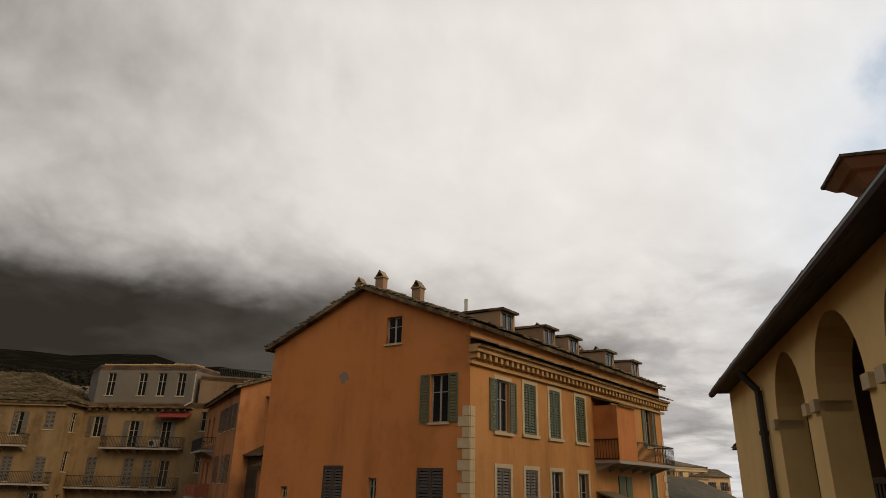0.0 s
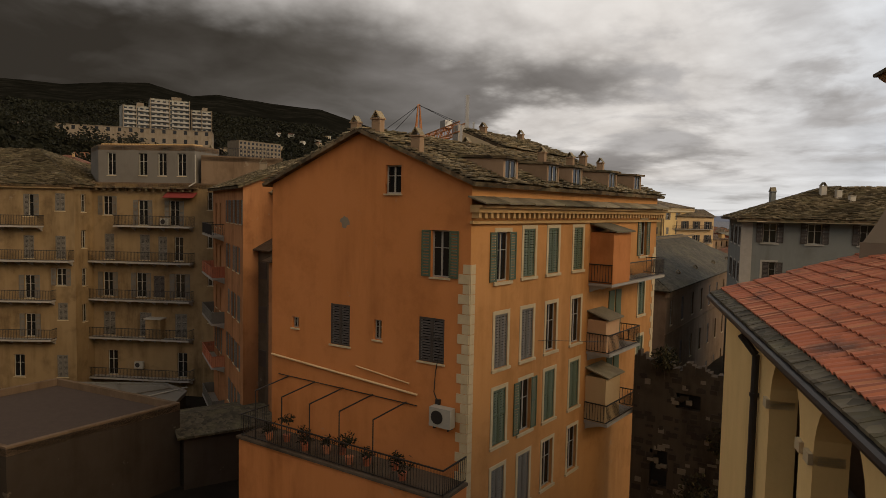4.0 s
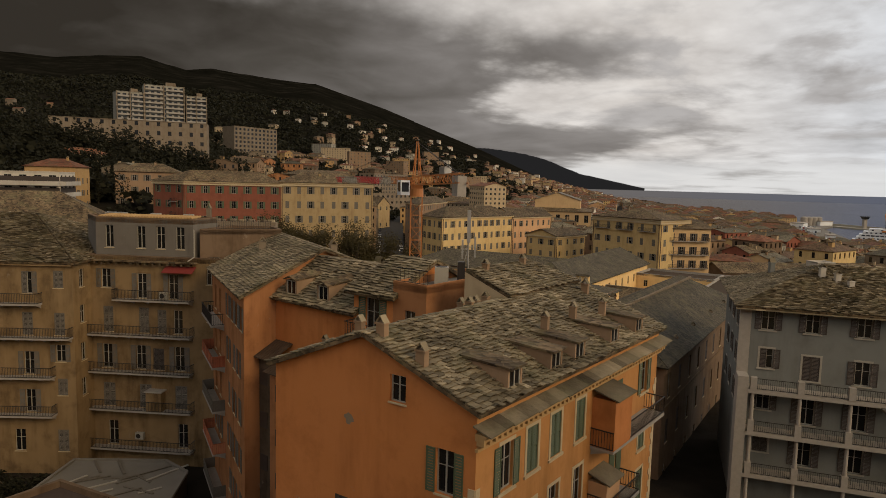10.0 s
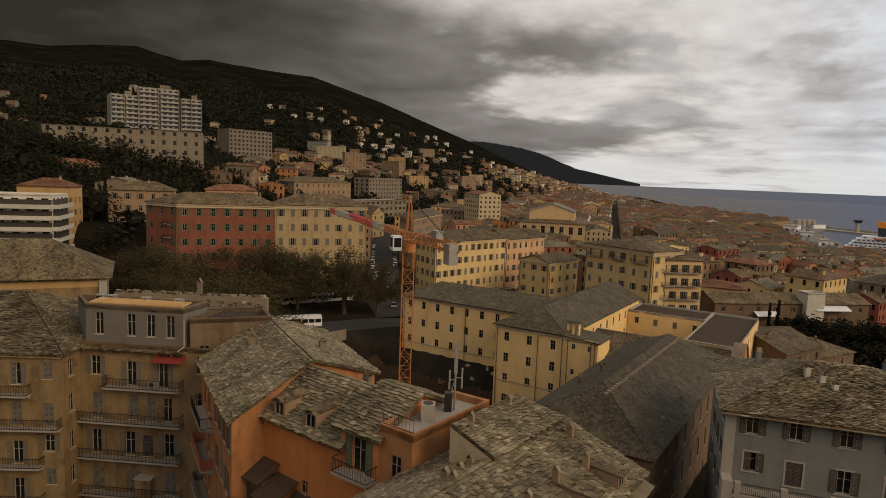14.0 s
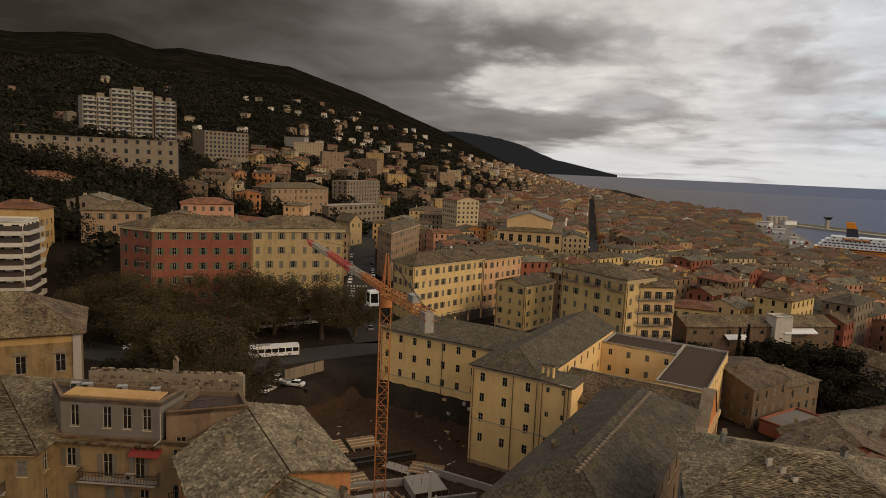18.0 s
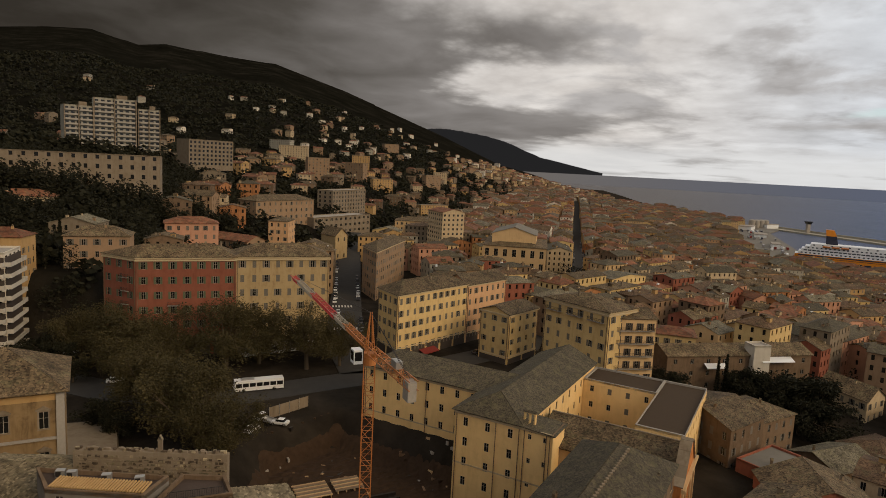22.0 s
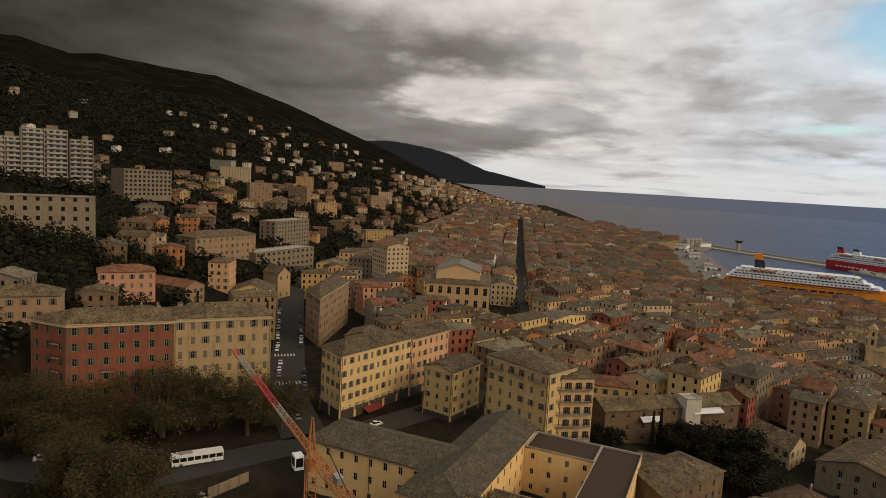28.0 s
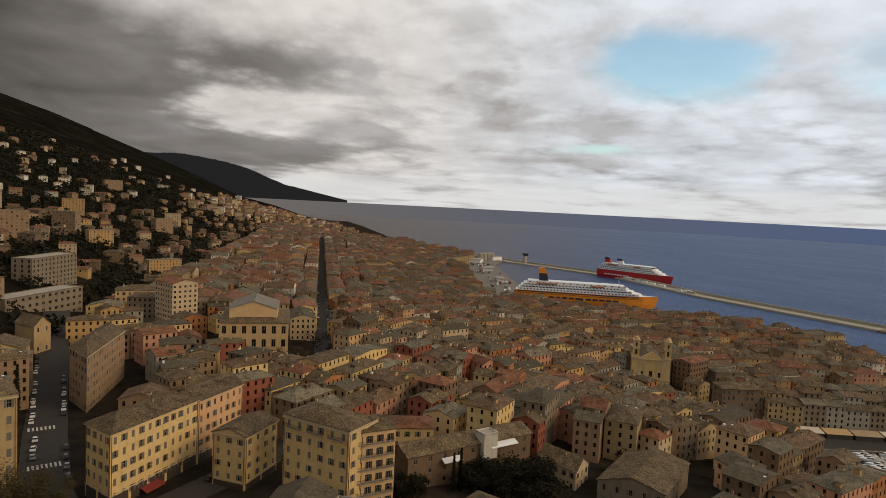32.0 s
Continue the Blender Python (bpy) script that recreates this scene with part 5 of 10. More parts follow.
house("theatre", "large ochre stone theatre with pale hipped roof", TH, -13, 10.5, "tan", "hip_y", 3.0, "slate",
      auto_wins(TH, -11, 9.5, (0, 1), 7, 5, 2.2, 4.0, styles=("none",)), 0, False, seed=33, category="theatre")
TH2 = [(54, 357), (78, 351.5), (85, 380), (61, 385.5)]
house("theatre_attic", "raised theatre roof with pale gable", TH2, 10, 16.5, "tan", "gable_y", 4.0, "quay", (), 0, False, seed=34, category="theatre")


# ---- near details ----
def local(mesh, parent):
    o = parent.location
    mesh.v = [(x - o.x, y - o.y, z - o.z) for x, y, z in mesh.v]
    return mesh


def wpart(name, mesh, parent, label=""):
    return part(name, local(mesh, parent), parent, label)


class Wall:
    """Places on a wall: u along it, k out of it, z up."""

    def __init__(self, a, b):
        self.a = Vector(a)
        self.d = (Vector(b) - self.a).normalized()
        self.n = Vector((self.d.y, -self.d.x))

    def at(self, u, k, z):
        p = self.a + self.d * u + self.n * k
        return Vector((p.x, p.y, z))

    def block(self, m, u0, u1, k0, k1, z0, z1, mat=0):
        ring = ((u0, k1), (u1, k1), (u1, k0), (u0, k0))
        m.solid([self.at(u, k, z0) for u, k in ring], [self.at(u, k, z1) for u, k in ring], mat)


def railing(w, parent, u0, u1, out, z, h=0.95, pitch=0.14, ends=True, mat="iron", solid=False):
    """Iron railing round a balcony: top rail, foot rail and bars."""
    m = Mesh(mat)
    runs = [(w.at(u0, out, z), w.at(u1, out, z))]
    if ends:
        runs += [(w.at(u0, 0, z), w.at(u0, out, z)), (w.at(u1, out, z), w.at(u1, 0, z))]
    up_ = Vector((0, 0, 1))
    for a, b in runs:
        m.beam(a + up_ * h, b + up_ * h, 0.05)
        m.beam(a + up_ * 0.08, b + up_ * 0.08, 0.04)
        n = max(1, int((b - a).length / pitch))
        for i in range(n + 1):
            p = a.lerp(b, i / n)
            m.beam(p + up_ * 0.06, p + up_ * h, 0.022)
        if solid:
            m.face((a + up_ * 0.1, b + up_ * 0.1, b + up_ * h, a + up_ * h))
    return wpart("railing", m, parent)


def balcony(w, parent, u0, u1, z, out=1.0, solid=False, mat="concrete", rail="iron"):
    m = Mesh(mat)
    w.block(m, u0, u1, 0.0, out, z - 0.14, z)
    s = wpart("balcony_slab", m, parent)
    n = max(2, int((u1 - u0) / 1.1))
    for i in range(n):
        b = Mesh(mat)
        u = u0 + 0.2 + (u1 - u0 - 0.4) * i / (n - 1)
        ring0 = [w.at(u - 0.08, 0, z - 0.5), w.at(u + 0.08, 0, z - 0.5), w.at(u + 0.08, 0.0, z - 0.14), w.at(u - 0.08, 0.0, z - 0.14)]
        ring1 = [w.at(u - 0.08, 0.2, z - 0.4), w.at(u + 0.08, 0.2, z - 0.4), w.at(u + 0.08, out * 0.8, z - 0.14), w.at(u - 0.08, out * 0.8, z - 0.14)]
        b.solid(ring0, ring1)
        wpart("bracket", b, parent)
    railing(w, parent, u0, u1, out - 0.05, z, solid=solid, mat=rail)
    return s


def slate_shelf(w, parent, u0, u1, k0, k1, z0, z1, step=0.85, seed=2):
    """A sloping course of stone slabs on a ledge, slab by slab."""
    rng = random.Random(seed)
    u = u0
    while u < u1 - 0.1:
        e = min(u1, u + step * rng.uniform(0.75, 1.25))
        m = Mesh("slab")
        j = rng.uniform(-0.04, 0.06)
        low = [w.at(u + 0.015, k1 + j, z0), w.at(e + 0.05, k1 + j * 0.5, z0 + 0.03), w.at(e + 0.05, k0, z1 + 0.02), w.at(u + 0.015, k0, z1)]
        m.solid(low, [p + Vector((0, 0, 0.06)) for p in low])
        wpart("stone_slab", m, parent)
        u = e


def dormer(w, parent, u, zb, wd=1.0, ht=1.2, back=2.4, drop=0.55, cheek="brown", frame_mat="frame", rise=0.0, inset=0.12):
    """A dormer: cheeks, window with frame and panes, and a slab roof that runs back into the slope."""
    c = Mesh(cheek)
    k = -inset
    for s in (-1, 1):
        u0, u1 = sorted((u + s * wd / 2, u + s * (wd / 2 + 0.13)))
        a = [w.at(u0, k, zb), w.at(u1, k, zb), w.at(u1, k - back, zb), w.at(u0, k - back, zb)]
        b = [w.at(u0, k, zb + ht), w.at(u1, k, zb + ht), w.at(u1, k - back, zb + ht + drop * 0.5), w.at(u0, k - back, zb + ht + drop * 0.5)]
        c.solid(a, b)
    w.block(c, u - wd / 2, u + wd / 2, k - 0.12, k, zb - 0.12, zb)
    ob = wpart("dormer", c, parent)
    ob.name = "dormer"
    f = Mesh(frame_mat)
    t = 0.07
    for a, b in ((u - wd / 2, u - wd / 2 + t), (u - t / 2, u + t / 2), (u + wd / 2 - t, u + wd / 2)):
        w.block(f, a, b, k - 0.1, k - 0.03, zb, zb + ht)
    w.block(f, u - wd / 2, u + wd / 2, k - 0.1, k - 0.03, zb + ht - t, zb + ht)
    w.block(f, u - wd / 2, u + wd / 2, k - 0.1, k - 0.03, zb, zb + t)
    part("window_frame", local(f, parent), ob).parent = ob
    g = Mesh("glass")
    w.block(g, u - wd / 2, u + wd / 2, k - 0.08, k - 0.06, zb, zb + ht)
    part("pane", local(g, parent), ob)
    r = Mesh("slate")
    o = 0.2
    kf, kb = k + 0.2, k - back - 0.2
    low = [w.at(u - wd / 2 - o, kf, zb + ht), w.at(u + wd / 2 + o, kf, zb + ht), w.at(u + wd / 2 + o, kb, zb + ht + drop), w.at(u - wd / 2 - o, kb, zb + ht + drop)]
    if rise > 0:
        r.solid([low[0], w.at(u, kf, zb + ht + rise), w.at(u, kb, zb + ht + drop + rise), low[3]], [p + Vector((0, 0, 0.09)) for p in (low[0], w.at(u, kf, zb + ht + rise), w.at(u, kb, zb + ht + drop + rise), low[3])])
        r.solid([w.at(u, kf, zb + ht + rise), low[1], low[2], w.at(u, kb, zb + ht + drop + rise)], [p + Vector((0, 0, 0.09)) for p in (w.at(u, kf, zb + ht + rise), low[1], low[2], w.at(u, kb, zb + ht + drop + rise))])
    else:
        r.solid(low, [p + Vector((0, 0, 0.1)) for p in low])
    part("dormer_roof", local(r, parent), ob)
    return ob


w0, w1 = Wall(OB[0], OB[1]), Wall(OB[1], OB[2])
oh = orange_house
L0, L1 = span(OB[0], OB[1]), span(OB[1], OB[2])
# moulded cornice with dentils, stone shelf, dormers
m = Mesh("ochre")
w1.block(m, -0.1, L1 + 0.3, 0.0, 0.14, 14.08, 14.2)
w1.block(m, -0.1, L1 + 0.3, 0.0, 0.42, 14.52, 14.7)
w1.block(m, -0.1, L1 + 0.3, 0.0, 0.55, 14.7, 14.8)
i = 0.0
while i < L1 + 0.2:
    w1.block(m, i, i + 0.17, 0.0, 0.34, 14.3, 14.52)
    i += 0.4
wpart("cornice", m, oh, "pale dentilled cornice")
slate_shelf(w1, oh, -0.25, L1 + 0.35, -0.02, 0.75, 14.83, 15.08)
for u in (2.83, 6.4, 8.8, 12.95, 16.4):
    dormer(w1, oh, u, 15.45, 0.85, 1.25, 2.7, 0.16, "umber")
# quoins on both ends of the street front
quoin = {}
for long_ in (True, False):
    q = Mesh("trim")
    q.box(0, -0.035, 0, 0.5 if long_ else 0.3, 0.01, 0.36)
    quoin[long_] = q.data("quoin_stone")
for k in range(47):
    z = -4.0 + k * 0.385 - oh.location.z
    for base, d, rev in ((Vector(OB[1]) - w0.d * 0.0, w0.d, True), (Vector(OB[2]), w1.d, True)):
        ln = 0.5 if k % 2 else 0.3
        p = base - d * ln - Vector(oh.location[:2])
        if z < 18.2:
            part("quoin_stone", quoin[bool(k % 2)], oh, "", Matrix.Translation((p.x, p.y, z)) @ Matrix.Rotation(math.atan2(d.y, d.x), 4, "Z"))
q = Mesh("trim")
q.box(0, -0.035, 0, 0.3, 0.01, 0.36)
for k in range(47):
    z = -4.0 + k * 0.385 - oh.location.z
    p = Vector(OB[1]) - Vector(oh.location[:2])
    if z < 18.2:
        part("quoin_stone", quoin[False], oh, "", Matrix.Translation((p.x, p.y, z)) @ Matrix.Rotation(math.atan2(w1.d.y, w1.d.x), 4, "Z"))
# chimneys on the gable and over the roof
for x, y, z, s in ((-3.75, 27.6, 17.35, 0.62), (-2.75, 26.95, 17.3, 0.72), (-1.05, 25.75, 16.5, 0.72), (-5.4, 28.6, 16.6, 0.4), (1.2, 33.4, 17.2, 0.62), (0.8, 34.2, 17.0, 0.62), (1.6, 34.9, 17.0, 0.62), (2.2, 35.7, 17.1, 0.62),
                   (5.0, 32.6, 16.7, 0.62), (7.0, 35.4, 16.7, 0.62), (9.2, 37.6, 16.6, 0.62), (6.6, 41.6, 17.2, 0.7), (8.8, 40.4, 17.1, 0.7)):
    part("chimney", chimney_mesh("umber"), oh, "", Matrix.Translation(Vector((x, y, z)) - oh.location) @ Matrix.Rotation(radians(-33), 4, "Z") @ Matrix.Diagonal((s, s, s, 1)))
# closets and balconies on the street front
def closet(u0, u1, out, z0, z1, mat):
    c = Mesh(mat)
    w1.block(c, u0, u1, 0.0, out, z0, z1)
    ob = wpart("closet", c, oh, "plastered balcony closet")
    r = Mesh("slab")
    low = [w1.at(u0 - 0.1, out + 0.2, z1 + 0.02), w1.at(u1 + 0.12, out + 0.2, z1 + 0.02), w1.at(u1 + 0.12, -0.02, z1 + 0.4), w1.at(u0 - 0.1, -0.02, z1 + 0.4)]
    r.solid(low, [p + Vector((0, 0, 0.07)) for p in low])
    part("closet_roof", local(r, oh), ob)
    g = Mesh("iron")
    w1.block(g, u1 + 0.004, u1 + 0.02, out * 0.35, out * 0.6, (z0 + z1) / 2 - 0.1, (z0 + z1) / 2 + 0.55)
    part("closet_window", local(g, oh), ob)


balcony(w1, oh, 10.2, 17.6, 11.05, 1.25)
closet(10.25, 12.4, 1.24, 11.06, 13.6, "orange")
balcony(w1, oh, 10.2, 14.2, 7.55, 1.25)
closet(10.25, 11.9, 1.0, 7.56, 9.2, "peach")
balcony(w1, oh, 10.2, 14.0, 4.0, 1.25)
closet(10.25, 12.0, 1.1, 4.0, 6.3, "tan")
for u in (12.7, 13.6):
    for a, b, c, d in ((u, u + 0.7, 8.0, 10.4), (u, u + 0.7, 4.3, 6.8), (u - 0.2, u + 0.4, 11.5, 13.7)):
        m = Mesh("green")
        w1.block(m, a, b, 0.01, 0.06, c, d)
        wpart("balcony_door", m, oh)
# terrace at the gable's foot
m = Mesh("orange")
w0.block(m, -0.3, L0 + 0.05, 0.0, 1.7, -6.0, 4.0)
w0.block(m, -0.4, L0 + 0.1, -0.01, 1.78, 4.0, 4.12, "ruin")
wpart("terrace", m, oh)
railing(w0, oh, -0.2, L0, 1.65, 4.12, 1.0, 0.13)
for u in (0.7, 2.35, 4.0, 5.65, 7.4):
    m = Mesh("iron")
    m.beam(w0.at(u, 1.6, 4.1), w0.at(u, 1.6, 6.35), 0.045)
    m.beam(w0.at(u, 1.6, 6.35), w0.at(u + 0.45, 0.02, 6.75), 0.045)
    wpart("pergola_post", m, oh)
m = Mesh("iron")
m.beam(w0.at(0.5, 0.05, 6.77), w0.at(8.4, 0.05, 6.7), 0.03)
wpart("pergola_wire", m, oh)
m = Mesh("tan")
m.tube(w0.at(0.05, 0.07, 7.65), w0.at(8.4, 0.07, 7.15), 0.05, 0.05, 8)
m.tube(w0.at(5.2, 0.07, 7.85), w0.at(8.0, 0.07, 7.55), 0.03, 0.03, 6)
wpart("pipe", m, oh)
m = Mesh("iron")
pts = [w0.at(9.35, 0.05, 9.6), w0.at(9.45, 0.05, 9.2), w0.at(9.25, 0.05, 8.2), w0.at(9.2, 0.05, 7.4), w0.at(9.35, 0.05, 7.1)]
for a, b in zip(pts, pts[1:]):
    m.tube(a, b, 0.02, 0.02, 5)
w0.block(m, 9.3, 9.5, 0.0, 0.1, 6.95, 7.15)
wpart("cable", m, oh)
m = Mesh("iron")
m.tube(w0.at(9.35, 0.05, 9.6), w1.at(10.2, 1.2, 8.2), 0.012, 0.012, 4)
wpart("wire", m, oh)
m = Mesh("stone")
rng = random.Random(9)
ring = [(math.cos(a) * rng.uniform(0.16, 0.36), math.sin(a) * rng.uniform(0.16, 0.34)) for a in np.linspace(0, 2 * math.pi, 14, endpoint=False)]
m.face([w0.at(along(OB, 0, -4.15, 27.5) + a, 0.006, 14.0 + b) for a, b in ring])
wpart("bare_patch", m, oh, "patch of bare masonry in the plaster")
ac = root("air_conditioner", w0.at(9.75, 0.28, 6.2), "white wall-mounted air conditioner on the gable", "air conditioner")
ac.rotation_euler = (0, 0, math.atan2(w0.d.y, w0.d.x))
m = Mesh("frame")
m.box(-0.48, -0.2, 0, 0.48, 0.18, 0.75)
part("casing", m, ac)
m = Mesh("iron")
m.tube((-0.12, -0.205, 0.38), (-0.12, -0.215, 0.38), 0.27, 0.27, 18)
part("fan_grille", m, ac)
m = Mesh("iron")
m.box(-0.35, -0.1, -0.12, -0.3, 0.26, 0.0)
m.box(0.3, -0.1, -0.12, 0.35, 0.26, 0.0)
part("bracket", m, ac)
pot_rng = random.Random(12)
for i, u in enumerate((1.2, 2.0, 2.7, 3.4, 4.4, 5.0, 5.9, 6.6, 7.8, 8.6)):
    p = w0.at(u, 1.25 - 0.3 * (i % 3), 4.12)
    pot = root("potted_plant", p, "green plant in a terracotta pot on the terrace", "plant", "terrace plants")
    m = Mesh("tile")
    m.tube((0, 0, 0), (0, 0, 0.32), 0.13, 0.18, 10)
    part("pot", m, pot)
    m = Mesh("pine")
    for _ in range(70):
        d = Vector((pot_rng.gauss(0, 1), pot_rng.gauss(0, 1), abs(pot_rng.gauss(0, 1)))).normalized() * pot_rng.uniform(0.1, 0.42 if i < 9 else 0.7)
        c = Vector((0, 0, 0.4 + (0.5 if i in (1, 6) else 0))) + d
        s = Vector((pot_rng.gauss(0, 1), pot_rng.gauss(0, 1), pot_rng.gauss(0, 1))).normalized() * 0.11
        t = s.cross(d).normalized() * 0.035
        m.face((c - s, c - t, c + s, c + t))
    m.tube((0, 0, 0.3), (0, 0, 0.8), 0.02, 0.012, 5, "bark")
    part("foliage", m, pot)

# ---- stone slabs of the orange house's roof ----
ob_planes = roof_planes([Vector(p) - Vector(OB[0]) for p in OB], 15.6 + 6.0, 2.15, "gable_y", 0.3)
ob_slabs = slates(ob_planes, 0.24, 0.16, 3, 0.05, (0.18, 0.46))
near_slabs = sorted(range(len(ob_slabs)), key=lambda i: ob_slabs[i][0][0].y + (40 if i >= len(slates(ob_planes[:1], 0.24, 0.16, 3, 0.05, (0.18, 0.46))) else 0))
for i in near_slabs[:300]:
    m = Mesh("slab")
    m.solid(*ob_slabs[i])
    part("slate", m, oh)
part("slate_cover", joined([ob_slabs[i] for i in near_slabs[300:]], "slab"), oh)["kind"] = "stuff"

# ---- arched loggia beside the viewpoint ----
LD = Vector((3.7, 13.2)).normalized()
LN = Vector((LD.y, -LD.x))
LE = Vector((7.75, 18.1))
LW0 = LE + LN * 0.32 - LD * 0.3
lw = Wall(tuple(LW0), tuple(LW0 - LD * 30))
lo = root("loggia_church", (LW0.x, LW0.y, -6), "ochre plastered church flank with arched loggia and red clay tiles", "church")


def arched(w, m, u0, u1, z0, z1, arches, mat=0, depth=0.5):
    """A wall pierced by round arches: (centre, radius, sill, spring)."""
    edges = sorted(arches)
    x = u0
    for c, r, sill, spring in edges:
        m.face((w.at(x, 0, z0), w.at(c - r, 0, z0), w.at(c - r, 0, z1), w.at(x, 0, z1)), mat)
        m.face((w.at(c - r, 0, z0), w.at(c + r, 0, z0), w.at(c + r, 0, sill), w.at(c - r, 0, sill)), mat)
        n = 14
        pr = [(c - r * math.cos(math.pi * i / n), spring + r * math.sin(math.pi * i / n)) for i in range(n + 1)]
        for (a, b), (e, f) in zip(pr, pr[1:]):
            m.face((w.at(a, 0, b), w.at(e, 0, f), w.at(e, 0, z1), w.at(a, 0, z1)), mat)
            m.face((w.at(a, 0, b), w.at(a, -depth, b), w.at(e, -depth, f), w.at(e, 0, f)), mat)
        for s, flip in ((c - r, 1), (c + r, -1)):
            m.face((w.at(s, 0, sill), w.at(s, -depth, sill), w.at(s, -depth, spring), w.at(s, 0, spring)), mat)
        m.face((w.at(c - r, 0, sill), w.at(c + r, 0, sill), w.at(c + r, -depth, sill), w.at(c - r, -depth, sill)), mat)
        x = c + r
    m.face((w.at(x, 0, z0), w.at(u1, 0, z0), w.at(u1, 0, z1), w.at(x, 0, z1)), mat)


ARCH = [(6.6 + 2.93 * i, 1.08, 8.9, 11.0) for i in range(7)]
m = Mesh("loggia")
arched(lw, m, 0.0, 30.0, -6.0, 12.5, ARCH)
fw = Wall(tuple(LW0 + LN * 18), tuple(LW0))
m.face((fw.at(0, 0, -6), fw.at(18, 0, -6), fw.at(18, 0, 12.5), fw.at(0, 0, 12.5)))
m.face((fw.at(18, 0, 12.5), fw.at(0, 0, 12.5), fw.at(0, 0, 17.0), fw.at(3, 0, 17.0)))
wpart("wall", m, lo)
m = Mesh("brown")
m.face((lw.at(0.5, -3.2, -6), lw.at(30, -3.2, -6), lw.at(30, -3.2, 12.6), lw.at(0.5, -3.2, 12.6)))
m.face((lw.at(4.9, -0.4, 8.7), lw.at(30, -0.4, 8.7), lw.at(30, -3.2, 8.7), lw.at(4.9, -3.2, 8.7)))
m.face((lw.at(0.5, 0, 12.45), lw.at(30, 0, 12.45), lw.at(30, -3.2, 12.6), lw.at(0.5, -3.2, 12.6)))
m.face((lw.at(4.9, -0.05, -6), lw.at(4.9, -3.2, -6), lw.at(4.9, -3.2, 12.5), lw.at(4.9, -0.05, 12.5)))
wpart("gallery", m, lo, "brown gallery behind the arches, darker than the outer wall")
for c, r, sill, spring in ARCH:
    for s in (-1, 1):
        m = Mesh("trim")
        lw.block(m, *sorted((c + s * r, c + s * (r + 0.27))), -0.45, 0.07, spring - 0.16, spring + 0.02)
        wpart("impost", m, lo)
    m = Mesh("trim")
    lw.block(m, c - r, c + r, -0.5, 0.08, sill - 0.12, sill + 0.02)
    wpart("sill", m, lo)
    m = Mesh("shut_dark")
    for i in range(12):
        u = c - r * 0.9 + r * 1.8 * i / 11
        lw.block(m, u - 0.05, u + 0.05, -1.0, -0.95, 8.7, 9.9)
    lw.block(m, c - r * 0.95, c + r * 0.95, -1.02, -0.93, 9.86, 9.96)
    wpart("balustrade", m, lo)
m = Mesh("iron")
m.tube(lw.at(4.55, 0.1, -5), lw.at(4.55, 0.1, 11.7), 0.075, 0.075, 10)
m.tube(lw.at(4.55, 0.1, 11.7), lw.at(4.45, 0.4, 12.1), 0.075, 0.075, 10)
for z in (6.0, 8.4, 10.8):
    m.tube(lw.at(4.55, 0.1, z), lw.at(4.55, 0.1, z + 0.08), 0.095, 0.095, 10)
wpart("downpipe", m, lo, "dark iron downpipe")
m = Mesh("iron")
m.tube(lw.at(-0.35, 0.42, 12.28), lw.at(30, 0.42, 12.28), 0.085, 0.085, 10)
wpart("gutter", m, lo, "dark half-round gutter")
m = Mesh("shut_dark")
lw.block(m, -0.3, 30, -0.05, 0.36, 12.3, 12.36)
wpart("eave_board", m, lo)
SLOPE = 0.33
slate_rng = random.Random(4)
u = -0.35
while u < 29:
    e = u + slate_rng.uniform(0.42, 0.62)
    m = Mesh("dark_slate")
    low = [lw.at(u, 0.42, 12.38), lw.at(e - 0.01, 0.42, 12.38 + slate_rng.uniform(0, 0.02)), lw.at(e - 0.01, 0.02, 12.38 + 0.4 * SLOPE), lw.at(u, 0.02, 12.38 + 0.4 * SLOPE)]
    m.solid(low, [p + Vector((0, 0, 0.045)) for p in low])
    wpart("eave_slate", m, lo)
    u = e
m = Mesh("tile")
low = [lw.at(-0.3, 0.05, 12.40), lw.at(30, 0.05, 12.40), lw.at(30, -15, 12.52 + 14.7 * SLOPE), lw.at(-0.3, -15, 12.52 + 14.7 * SLOPE)]
m.solid(low, [p + Vector((0, 0, 0.06)) for p in low])
wpart("roof", m, lo)
# half-round clay tiles, course by course
tile_rng = random.Random(6)
proto = {}


def tile_mesh(bend):
    m = Mesh("tile")
    n, r, ln = 6, 0.115, 0.5
    a, b = [], []
    for i in range(n + 1):
        q = math.pi * i / n
        a.append((-math.cos(q) * r * 1.08, 0.0, math.sin(q) * r * 0.8 + 0.03))
        b.append((-math.cos(q) * r * 0.9, ln, math.sin(q) * r * 0.7 + bend))
    for i in range(n):
        m.face((a[i], a[i + 1], b[i + 1], b[i]))
    k = [(x * 0.82, y, z - 0.03) for x, y, z in a]
    for i in range(n):
        m.face((a[i + 1], a[i], k[i], k[i + 1]))
    return m


